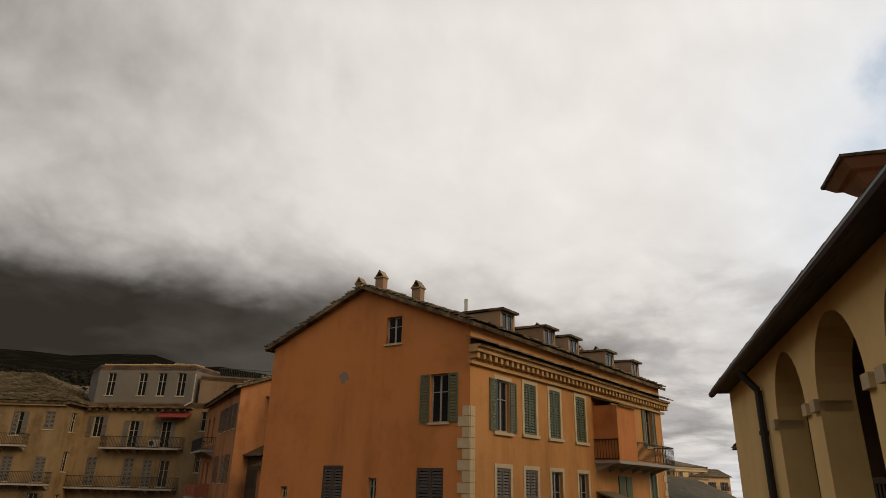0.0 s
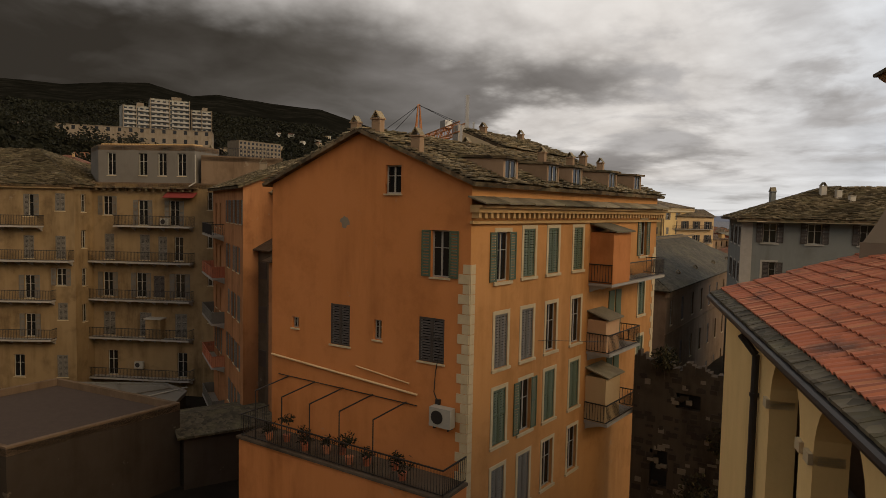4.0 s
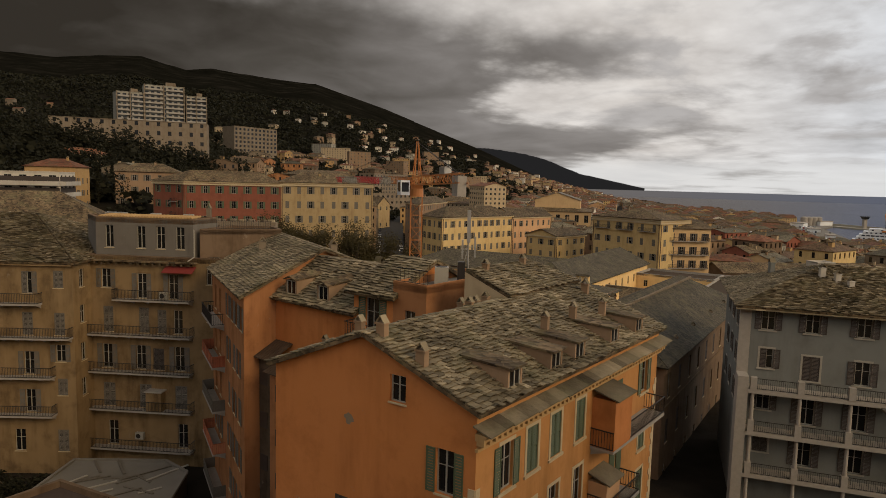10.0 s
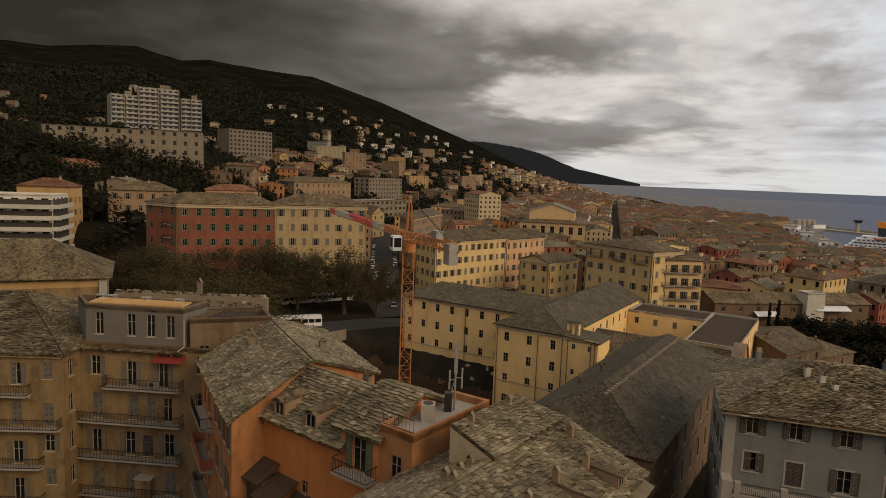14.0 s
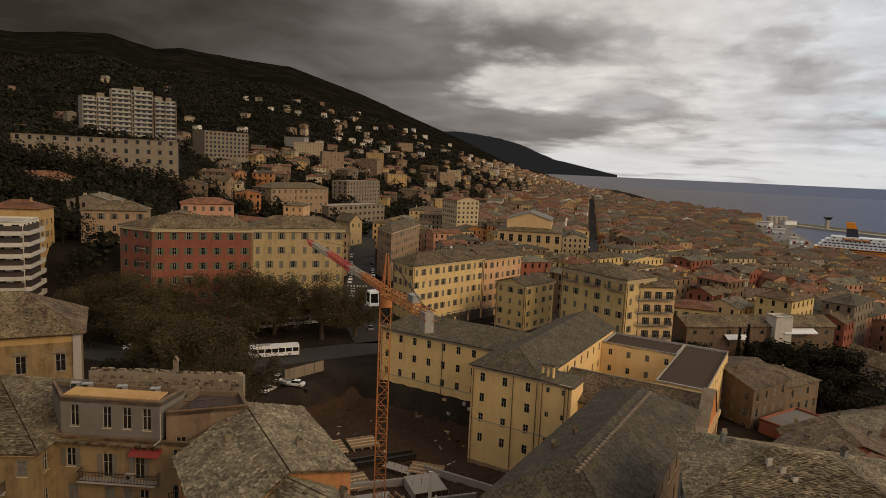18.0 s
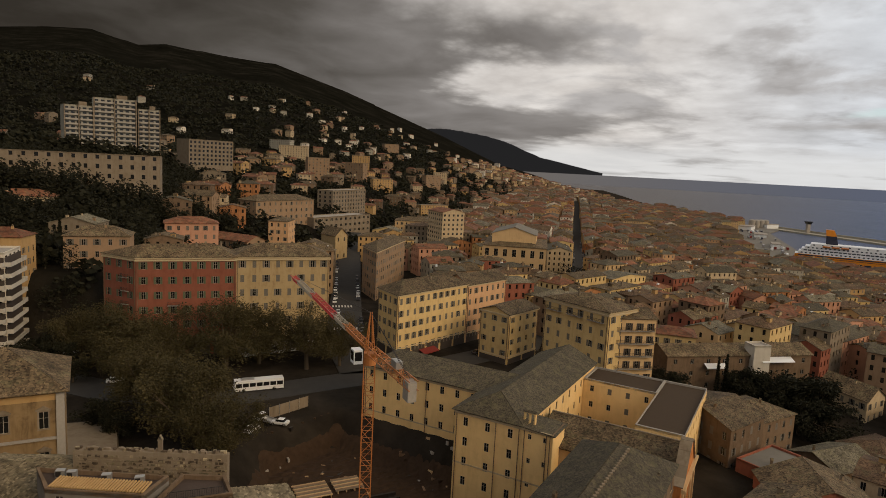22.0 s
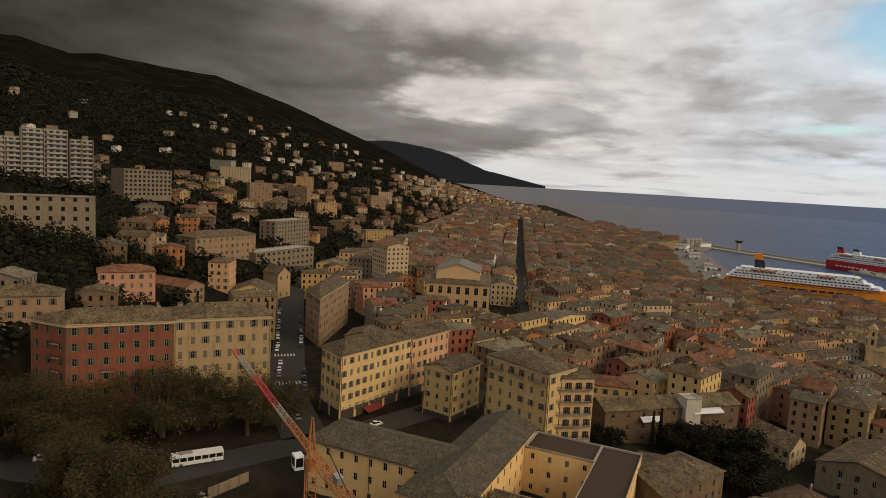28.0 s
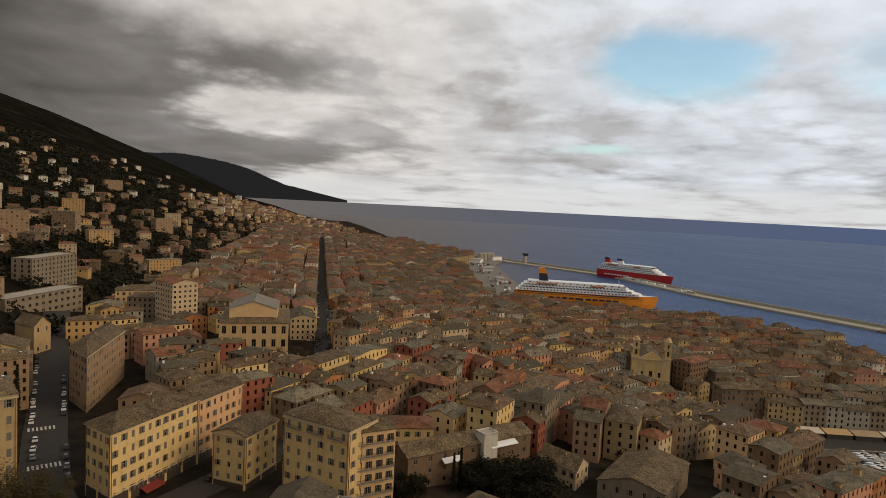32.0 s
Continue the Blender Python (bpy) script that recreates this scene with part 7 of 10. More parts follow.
quarter("corner_house", "long brownish corner house with shutters", [(-14.8, 290.2), (-8.0, 271.0), (4.5, 318), (-2.5, 338)], -10, 15, "umber", "hip_y", 2.6, "slate", (0, 1), seed=81, cornice="trim")
quarter("gabled_house", "yellow gabled house beside the side street", [(-52, 320), (-33, 320), (-33, 338), (-52, 338)], -8, 8.1, "yellow", "gable_y", 3.4, "slate", (0, 1), seed=82)
quarter("town_house", "narrow tall orange house on the slope", [(-64, 326), (-54, 325), (-53, 340), (-63, 341)], -6, 21.0, "peach", "hip_x", 1.6, "slate", (0, 1), seed=83)
quarter("chapel", "pale pointed chapel front at the bend of the street", [(-33, 352), (-27, 359), (-36, 371), (-42, 364)], -7, 11.5, "cream", "gable_y", 4.0, "slate", (0,), 9, 4, 1.0, 2.0, ("none",), 0, 84)
quarter("school_building", "long tan school building with hipped slate roof", [(-81, 376.5), (-53, 413.4), (-66, 423), (-94, 386)], 4, 27, "umber", "hip_x", 3.0, "slate", (0, 1, 3), 4.0, 4.2, seed=85)
quarter("apartment_block", "pale apartment block with flat roof and balconies", [(-48, 483), (-26, 528), (-38, 534), (-60, 489)], 2, 30, "stone", "flat", 0, "concrete", (0, 1, 3), 3.1, 4, 1.6, 1.8, ("none",), 0, 86)
quarter("low_block", "long low flat-roofed building with grey front", [(-51.7, 406), (-18.7, 456), (-30, 464), (-63, 414)], -4, 16, "stone", "flat", 0, "concrete", (0,), 4, 5, 2.2, 1.6, ("none",), 0, 87)
quarter("town_house", "tan house with hipped stone-slab roof", [(-1, 465), (26, 465), (27, 483), (0, 483)], -10, 11.4, "tan", "hip_x", 2.6, "slate", (0, 1), seed=88)
quarter("villa", "long low house with red tiled roof among trees", [(-66, 289), (-60, 298), (-84, 314), (-90, 305)], 1, 14.5, "umber", "gable_y", 2.4, "tile_far", (0, 1, 3), seed=89)
quarter("villa", "yellow villa with red roof on the wooded slope", [(-158, 262), (-138, 269), (-142, 281), (-162, 274)], 16, 32.5, "sand", "hip_x", 2.4, "tile_far", (0, 1), seed=90)
quarter("villa", "low tan house with red roof on the wooded slope", [(-92, 262), (-73, 269), (-77, 280), (-96, 273)], 12, 24.5, "pink", "hip_x", 2.2, "tile_far", (0, 1), seed=91)
quarter("brown_house", "weathered brown house wing below the convent", [(72, 126), (84, 134), (78, 150), (66, 142)], -14, 0.5, "brown", "gable_x", 2.2, "slate", (0, 3), 3.4, 3.0, seed=92)
quarter("brown_house", "weathered brown house with stone-slab roof below the convent", [(87.3, 141.1), (101.2, 148.4), (95, 160.5), (81.1, 153.2)], -22, -4.2, "brown", "hip_x", 2.4, "slate", (0, 1, 3), 3.4, 3.0, seed=93)
quarter("red_house", "low brick-red house with walled roof terrace", [(77, 118.5), (89, 125.5), (85.2, 132), (73.2, 125)], -14, -5.2, "red", "flat", 0, "quay", (0,), seed=94)
quarter("red_house", "dull red house with broad slate roof", [(70, 105), (88, 102), (91, 116), (73, 118)], -14, -4.5, "red", "gable_y", 3.4, "slate", (0, 1), seed=95)
quarter("orange_house", "tall orange house with slate roof above the old harbour", [(192.3, 161), (189.4, 142.7), (203.9, 149.7), (204.2, 163.8)], -30, -8, "peach", "hip_x", 1.8, "dark_slate", (0, 1), 3.6, 4.0, seed=96)
quarter("grey_house", "grey-green house with wide rough slate roof", [(139.7, 161.7), (152.2, 145.3), (179.3, 161), (164.3, 175.9)], -28, -8, "stone", "gable_y", 3.0, "slate", (0, 1), 3.6, 4.2, seed=97)
quarter("harbour_house", "grey-brown harbour house with rows of small windows", [(303.7, 250), (325, 240), (331, 252), (309.7, 262)], -40, -17.6, "brown", "hip_x", 2.4, "slate", (0, 1, 3), 3.3, 2.6, seed=98)
quarter("white_house", "white harbour house with shutters and low roof", [(350.7, 306.8), (380.4, 303), (382, 315), (352, 319)], -40, -23, "white", "hip_x", 2.2, "slate", (0, 1, 3), 3.4, 3.0, seed=99)


quarter("garden_house", "pale plastered house with hipped slate roof beside the pines", [(137.2, 169.5), (146.5, 174.5), (142.5, 190.0), (133.2, 185.0)], -20, -8.4, "sand", "gable_y", 3.2, "slate", (0, 3), 3.4, 3.2, seed=100)
quarter("old_house", "low weathered stone house with lichen-grey slab roof", [(101, 131), (115, 136), (110.5, 148), (96.5, 143)], -22, -11.5, "brown", "gable_x", 2.4, "slate_grey", (0, 1, 3), 3.4, 3.2, seed=101)
quarter("old_house", "weathered stone house with patched rusty slab roof", [(118.5, 138), (133, 143), (129, 155), (114.5, 150)], -24, -12.0, "umber", "hip_x", 2.2, "slate_rust", (0, 1, 3), 3.4, 3.2, seed=102)
quarter("old_house", "grey-green slab-roofed house above the harbour quarter", [(127, 124), (141, 130), (136, 141), (122, 135)], -26, -13.0, "stone", "gable_x", 2.6, "slate_grey", (0, 1, 3), 3.4, 3.2, seed=103)


# flat patched roof with loose boards at the foot of the courtyard houses
CRT = [(-33.4, 49.5), (-21.6, 50.0), (-22.2, 55.4), (-25.0, 57.6), (-33.2, 57.4)]
crt = root("court_roof", (-28, 53, -6), "stained concrete flat roof with raised edges in the court", "roof")
# wall colour carries the shade of the court
m = Mesh("soot_shade")
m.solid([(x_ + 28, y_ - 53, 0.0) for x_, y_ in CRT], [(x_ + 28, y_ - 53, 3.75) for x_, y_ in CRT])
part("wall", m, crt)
m = Mesh("quay")
m.solid([(x_ + 28, y_ - 53, 3.75) for x_, y_ in CRT], [(x_ + 28, y_ - 53, 4.0) for x_, y_ in CRT])
part("slab", m, crt)
for p_, q_ in zip(CRT, CRT[1:] + CRT[:1]):
    m = Mesh("quay")
    m.beam((p_[0] + 28, p_[1] - 53, 4.1), (q_[0] + 28, q_[1] - 53, 4.1), 0.25, 0, 0.2)
    part("kerb", m, crt)
brd_rng = random.Random(77)
for i in range(16):
    m = Mesh("shut_grey" if i % 3 else "frame")
    ln_ = brd_rng.uniform(0.9, 2.2)
    m.box(-ln_, -0.12, 0.0, ln_, 0.12, 0.06)
    thing("board", m, "loose grey weathered board on the court roof", "board", "loose boards").matrix_basis = pose(brd_rng.uniform(-31.5, -23.6), brd_rng.uniform(51.0, 56.6), -1.995 + 0.005 * i, 0, 0, brd_rng.uniform(-60, 60))

# stacked balconies and roof boxes of the hill towers
for tw_ob, (TW, top_, sd_) in zip([o for o in scene.objects if o.name.startswith("tower_block")], TOWERS):
    tww = Wall(TW[0], TW[1])
    ln_ = span(TW[0], TW[1])
    bays = ((0.8, ln_ * 0.46), (ln_ * 0.54, ln_ - 0.8))
    for fl_ in range(int((top_ - 50) / 3.0)):
        z_ = top_ - 3.3 - fl_ * 3.0
        for u0_, u1_ in bays:
            m = Mesh("concrete")
            tww.block(m, u0_, u1_, 0.0, 1.5, z_ - 0.2, z_)
            tww.block(m, u0_, u1_, 1.4, 1.5, z_, z_ + 0.95)
            wpart("balcony", m, tw_ob)
    m = Mesh("stone")
    for u0_ in (0.0, ln_ * 0.47, ln_ - 0.6):
        tww.block(m, u0_, u0_ + 0.6, 0.0, 1.7, 48, top_ + 0.1)
    wpart("party_walls", m, tw_ob)
    m = Mesh("stone")
    tww.block(m, ln_ * 0.55, ln_ * 0.8, -6, -2, top_, top_ + 2.6)
    wpart("lift_house", m, tw_ob)

# ---- fill of the town ----
HERO = [OB, SB, MBA, MBB, LB2, LB, GB, DB, CF, CW, CE, CN, CS, RB, CB, Y1, YA, YB, YC, YD, LW, WL, YH, OR, LT, *[tw_[0] for tw_ in TOWERS], WA, TA, TH] + QUARTER
HERO_BOX = [(min(p[0] for p in c) - 3, min(p[1] for p in c) - 3, max(p[0] for p in c) + 3, max(p[1] for p in c) + 3) for c in HERO]


def clear_of(x, y, r, boxes):
    return not any(b[0] - r < x < b[2] + r and b[1] - r < y < b[3] + r for b in boxes)


AVE = Vector((0.270, 0.963))
ACROSS = Vector((0.963, -0.270))
AVE0 = Vector((95, 318))
WALLS = ["yellow", "yellow", "cream", "sand", "tan", "umber", "ochre", "umber", "brown", "rust", "pink", "stone", "red", "ivory", "brown"]
# muted walls; on the left side also darker to stand in for cloud shade
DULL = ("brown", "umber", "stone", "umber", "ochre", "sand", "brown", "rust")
ROOF_BITS = Mesh("stone")
town_rng = random.Random(11)


def fill_house(x, y, ang, L, D, hgt, group, far=False):
    rng = town_rng
    ca, sa = math.cos(ang), math.sin(ang)
    c = [(x + ca * u - sa * v, y + sa * u + ca * v) for u, v in ((-L / 2, -D / 2), (L / 2, -D / 2), (L / 2, D / 2), (-L / 2, D / 2))]
    base = min(gz(*p) for p in c)
    z0, z1 = base - 1.5, max(gz(*p) for p in c) + hgt
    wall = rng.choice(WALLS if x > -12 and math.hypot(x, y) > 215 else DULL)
    kind = rng.choice(("gable_x", "gable_x", "hip_x", "gable_y", "hip_y"))
    rm = "tile_far" if rng.random() < (0.10 if y < 500 else 0.3) else rng.choice(("slate", "slate_grey", "slate_rust", "slate", "slate", "dark_slate"))
    # sides that face the flight
    sides = []
    for s in range(4):
        a, b = Vector(c[s]), Vector(c[(s + 1) % 4])
        d = b - a
        if Vector((d.y, -d.x)).dot(-(a + b) / 2) > 0:
            sides.append(s)
    near = math.hypot(x, y) < 165
    w = auto_wins(c, base, z1, sides, 3.4, rng.uniform(2.7, 3.4), 1.0, 1.75, shut=rng.choice(("shut_grey", "green", "shut_dark", "shut_grey")), styles=("open", "shut", "open", "none"))
    colour = {"yellow": "yellow", "pale": "pale yellow", "cream": "cream", "peach": "peach", "tan": "tan", "pink": "faded pink", "brown": "grey-brown", "white": "white", "stone": "bare stone", "bright": "white", "red": "brick-red", "ochre": "ochre", "umber": "umber brown", "sand": "sand-coloured", "rust": "rusty orange", "ivory": "ivory"}[wall]
    lab = colour + (" town house with a red tiled roof" if rm == "tile_far" else " town house with a stone-slab roof")
    rise = rng.uniform(1.3, 2.6)
    if kind.endswith("x"):
        roof_bits(x, y, ang, L, D, z1, rise, rng.randrange(2, 5))
    else:
        roof_bits(x, y, ang + math.pi / 2, D, L, z1, rise, rng.randrange(2, 5))
    house("town_house", lab, c, z0, z1, wall, kind, rise, rm, w, 1 if near and rng.random() < 0.7 else 0, None,
          objects=near, group=group, seed=rng.randrange(9999), over=0.35)


def roof_bits(x, y, ang, L, D, z, rise, n):
    """Chimneys, roof lights and hatches on a town roof."""
    rng = town_rng
    ca, sa = math.cos(ang), math.sin(ang)
    for _ in range(n):
        u, v = rng.uniform(-0.44, 0.44) * L, rng.uniform(-0.42, 0.42) * D
        zz = z + rise * (1 - abs(v) / (D / 2)) - 0.3
        px, py = x + ca * u - sa * v, y + sa * u + ca * v
        w, d, h = rng.uniform(0.4, 0.8), rng.uniform(0.4, 1.0), rng.uniform(0.9, 1.7)
        k = rng.random()
        mat = rng.choice(("stone", "sand", "tan", "umber"))
        if k > 0.8:
            w, d, h, mat = rng.uniform(1.2, 2.2), rng.uniform(1.2, 1.9), rng.uniform(1.2, 1.9), rng.choice(("sand", "ochre", "slate"))
        elif k > 0.72:
            w, d, h, mat = 0.8, 1.0, 0.5, "hull_white"
        ring = [(px + ca * i * w - sa * j * d, py + sa * i * w + ca * j * d) for i, j in ((-0.5, -0.5), (0.5, -0.5), (0.5, 0.5), (-0.5, 0.5))]
        ROOF_BITS.solid([(a, b, zz - 0.4) for a, b in ring], [(a, b, zz + h) for a, b in ring], mat)
        if mat != "hull_white":
            ring = [(px + (a - px) * 1.25, py + (b - py) * 1.25) for a, b in ring]
            ROOF_BITS.solid([(a, b, zz + h) for a, b in ring], [(a, b, zz + h + 0.12) for a, b in ring], "slate")


FAR_TOWN = Mesh()
FAR_WALLS = ["yellow", "pale", "sand", "peach", "tan", "pink", "umber", "cream", "ivory", "ochre", "rust", "stone", "bright"]


def far_house(x, y, ang, L, D, hgt, wall, roof, flat=False, step=3.2):
    """A distant house in the joined town: walls, roof with eaves, window openings on the faces towards the flight."""
    m = FAR_TOWN
    ca, sa = math.cos(ang), math.sin(ang)
    base = gz(x, y)
    P = lambda u, v, z: (x + ca * u - sa * v, y + sa * u + ca * v, z)
    z0, z1 = base - 4.0, base + hgt
    ring = ((-L / 2, -D / 2), (L / 2, -D / 2), (L / 2, D / 2), (-L / 2, D / 2))
    for i in range(4):
        a, b = ring[i], ring[(i + 1) % 4]
        m.face((P(*a, z0), P(*b, z0), P(*b, z1), P(*a, z1)), wall)
        du, dv = b[0] - a[0], b[1] - a[1]
        ln = math.hypot(du, dv)
        nx, ny = dv / ln, -du / ln
        wx, wy = ca * nx - sa * ny, sa * nx + ca * ny
        if wx * -x + wy * -y <= 0:
            continue
        k = max(1, int(ln / 3.3))
        for r in range(max(1, int((hgt - 0.6) / step))):
            for c in range(k):
                f = (c + 0.5) / k
                cu, cv = a[0] + du * f, a[1] + dv * f
                hw = 0.52
                zz = z1 - 2.4 - r * step
                e = 0.05
                m.face((P(cu - du / ln * hw + nx * e, cv - dv / ln * hw + ny * e, zz), P(cu + du / ln * hw + nx * e, cv + dv / ln * hw + ny * e, zz),
                        P(cu + du / ln * hw + nx * e, cv + dv / ln * hw + ny * e, zz + 1.6), P(cu - du / ln * hw + nx * e, cv - dv / ln * hw + ny * e, zz + 1.6)), "glass" if (r * 5 + c * 3 + int(x)) % 4 == 0 else "shut_grey")
    if flat:
        m.solid([P(u * 1.03, v * 1.03, z1) for u, v in ring], [P(u * 1.03, v * 1.03, z1 + 0.5) for u, v in ring], roof)
        return
    o = 0.5
    E = [P(u + math.copysign(o, u), v + math.copysign(o, v), z1) for u, v in ring]
    ins = D / 2 * 0.8 if (int(x * 7 + y) % 3) else -o
    rise = D * 0.19
    R0, R1 = P(-L / 2 + ins, 0, z1 + rise), P(L / 2 - ins, 0, z1 + rise)
    if math.hypot(x, y) < 800:
        roof_bits(x, y, ang, L, D, z1, rise, town_rng.randrange(1, 5))
    m.face((E[0], E[1], R1, R0), roof)
    m.face((E[2], E[3], R0, R1), roof)
    m.face((E[1], E[2], R1), roof if ins > 0 else wall)
    m.face((E[3], E[0], R0), roof if ins > 0 else wall)


# ---- trees ----
def tree_meshes(kind, seed):
    """Trunk with limbs, and a crown of many small leaves with gaps."""
    rng = random.Random(seed)
    tr, cr = Mesh("bark"), Mesh("pine" if kind in ("pine", "cypress") else "leaf")
    tips = []
    if kind == "cypress":
        tr.tube((0, 0, -1), (0, 0, 9), 0.25, 0.05, 7)
        tips = [((0, 0, 0.6 + i * 0.42), 0.95 * math.sin(min(1, (i + 1.5) / 6) * 1.57) * (1 - i / 31) + 0.1) for i in range(30)]
        per, size = 26, 0.34
    elif kind == "pine":
        tr.tube((0, 0, -1), (0.3, 0.1, 6.5), 0.42, 0.28, 9)
        for i in range(30):
            a, r = i * 2.4, 0.8 + 4.6 * ((i * 0.37) % 1.0)
            p = (math.cos(a) * r, math.sin(a) * r, rng.uniform(3.2, 9.6 - r * 0.55))
            tr.tube((0.3, 0.1, 3.0 + i * 0.1), p, 0.13, 0.05, 5)
            tips.append((p, rng.uniform(1.3, 2.0)))
        per, size = 150, 0.3
    else:
        tr.tube((0, 0, -1), (0.15, 0, 2.6), 0.36, 0.28, 9)
        for i in range(20):
            a = i * 2.4 + rng.uniform(-0.3, 0.3)
            r = rng.uniform(1.0, 5.0)
            p = Vector((math.cos(a) * r, math.sin(a) * r, rng.uniform(3.2, 9.8) - r * 0.28))
            elbow = Vector((math.cos(a) * r * 0.4, math.sin(a) * r * 0.4, 3.4 + i * 0.06))
            tr.tube((0.15, 0, 2.3 + i * 0.02), elbow, 0.15, 0.1, 6)
            tr.tube(elbow, p, 0.1, 0.03, 5)
            tips.append((p, rng.uniform(1.3, 2.2)))
            for _ in range(2):
                q = elbow.lerp(p, rng.uniform(0.3, 0.9)) + Vector((rng.uniform(-1.4, 1.4), rng.uniform(-1.4, 1.4), rng.uniform(-0.9, 1.5)))
                tr.tube(elbow.lerp(p, 0.4), q, 0.05, 0.02, 4)
                tips.append((q, rng.uniform(0.9, 1.6)))
        per, size = 330, 0.125
    for p, rad in tips:
        p = Vector(p)
        for _ in range(per):
            d = Vector((rng.gauss(0, 1), rng.gauss(0, 1), rng.gauss(0, 1) * (0.62 if kind == "pine" else 0.9)))
            d = d.normalized() * rad * rng.random() ** 0.45
            c = p + d
            s = size * rng.uniform(0.55, 1.3)
            n = Vector((rng.gauss(0, 1), rng.gauss(0, 1), rng.gauss(0, 1))).normalized()
            x = n.cross((0.3, 0.2, 0.9)).normalized() * s
            y = n.cross(x).normalized() * s * 0.55
            cr.face((c - x, c - y, c + x, c + y))
    return tr.data("trunk"), cr.data("crown")


TREES = {}


def tree(kind, x, y, scale, label, group, seed=0, z=None):
    key = (kind, seed % 4)
    if key not in TREES:
        TREES[key] = tree_meshes(kind, 40 + seed % 4)
    t = root("tree" if kind == "plane" else kind + "_tree", (x, y, gz(x, y) if z is None else z), label, "tree", group)
    t.rotation_euler = (0, 0, seed * 1.7)
    t.scale = (scale, scale, scale * (0.94 + 0.03 * (seed % 5)))
    part("trunk", TREES[key][0], t)
    part("crown", TREES[key][1], t)
    return t


def wood(mesh, x, y, z, r, h, rng, n=34):
    """One distant tree in a joined wood: leaf clumps round a stem."""
    for i in range(n):
        d = Vector((rng.gauss(0, 1), rng.gauss(0, 1), rng.gauss(0, 1))).normalized() * rng.random() ** 0.4
        c = Vector((x + d.x * r, y + d.y * r, z + h * 0.55 + d.z * h * 0.5))
        s = r * rng.uniform(0.24, 0.44) * (0.3 if n > 200 else 0.45 if n > 60 else 0.8)
        nn = Vector((rng.gauss(0, 1), rng.gauss(0, 1), rng.gauss(0, 1))).normalized()
        a = nn.cross((0.3, 0.2, 0.9)).normalized() * s
        b = nn.cross(a).normalized() * s * 0.7
        mesh.face((c - a, c - b, c + a, c + b), 0)


# ---- roads and vehicles ----
def road(name, label, pts, width, mat="asphalt", lift=0.14):
    m = Mesh(mat)
    pts = [Vector(p) for p in pts]
    line = []
    for a, b in zip(pts, pts[1:]):
        n = max(1, int((b - a).length / 5))
        line += [a.lerp(b, i / n) for i in range(n)]
    line.append(pts[-1])
    rows = []
    for i, p in enumerate(line):
        d = (line[min(i + 1, len(line) - 1)] - line[max(i - 1, 0)]).normalized()
        s = Vector((d.y, -d.x)) * width / 2
        z = max(gz(p.x + s.x * k, p.y + s.y * k) for k in (-1, 0, 1)) + lift
        rows.append(((p.x - s.x, p.y - s.y, z), (p.x + s.x, p.y + s.y, z)))
    for (a, b), (c, d) in zip(rows, rows[1:]):
        m.face((a, b, d, c))
        for p, q in ((a, c), (b, d)):
            m.face((p, q, (q[0], q[1], q[2] - 0.6), (p[0], p[1], p[2] - 0.6)))
    return thing(name, m, label, "road", kind="structure")


CARS = {}


def car(x, y, ang, paint_name, label, z=None, group="parked cars"):
    if "wheel" not in CARS:
        w = Mesh("rubber")
        w.tube((0, -0.1, 0), (0, 0.1, 0), 0.31, 0.31, 12)
        w.tube((0, -0.11, 0), (0, 0.11, 0), 0.17, 0.17, 8, "metal")
        CARS["wheel"] = w.data("wheel")
        g = Mesh("glass")
        g.solid([(-1.32, -0.74, 0.92), (0.92, -0.74, 0.92), (0.92, 0.74, 0.92), (-1.32, 0.74, 0.92)], [(-1.02, -0.6, 1.38), (0.28, -0.6, 1.38), (0.28, 0.6, 1.38), (-1.02, 0.6, 1.38)])
        CARS["glass"] = g.data("car_window")
    if paint_name not in CARS:
        b = Mesh(paint_name)
        lo = [(-1.95, -0.8, 0.28), (1.95, -0.74, 0.28), (1.95, 0.74, 0.28), (-1.95, 0.8, 0.28)]
        mid = [(-2.0, -0.86, 0.62), (2.05, -0.76, 0.55), (2.05, 0.76, 0.55), (-2.0, 0.86, 0.62)]
        hi = [(-1.9, -0.8, 0.93), (1.75, -0.72, 0.82), (1.75, 0.72, 0.82), (-1.9, 0.8, 0.93)]
        b.solid(lo, mid)
        b.solid(mid, hi)
        b.solid([(-1.05, -0.62, 1.37), (0.3, -0.62, 1.37), (0.3, 0.62, 1.37), (-1.05, 0.62, 1.37)], [(-0.95, -0.55, 1.44), (0.2, -0.55, 1.44), (0.2, 0.55, 1.44), (-0.95, 0.55, 1.44)])
        CARS[paint_name] = b.data("body")
    c = root("car", (x, y, (gz(x, y) if z is None else z) + 0.16), label, "car", group)
    c.rotation_euler = (0, 0, ang)
    part("body", CARS[paint_name], c)
    part("car_window", CARS["glass"], c)
    for sx in (-1.25, 1.3):
        for sy in (-0.74, 0.74):
            part("wheel", CARS["wheel"], c, "", pose(sx, sy, 0.31))
    return c

# ---- old town and avenue ----
placed = list(HERO_BOX) + [(84, 156, 126, 180), (255, 262, 312, 320)]
count = 0
spots = []
made = []


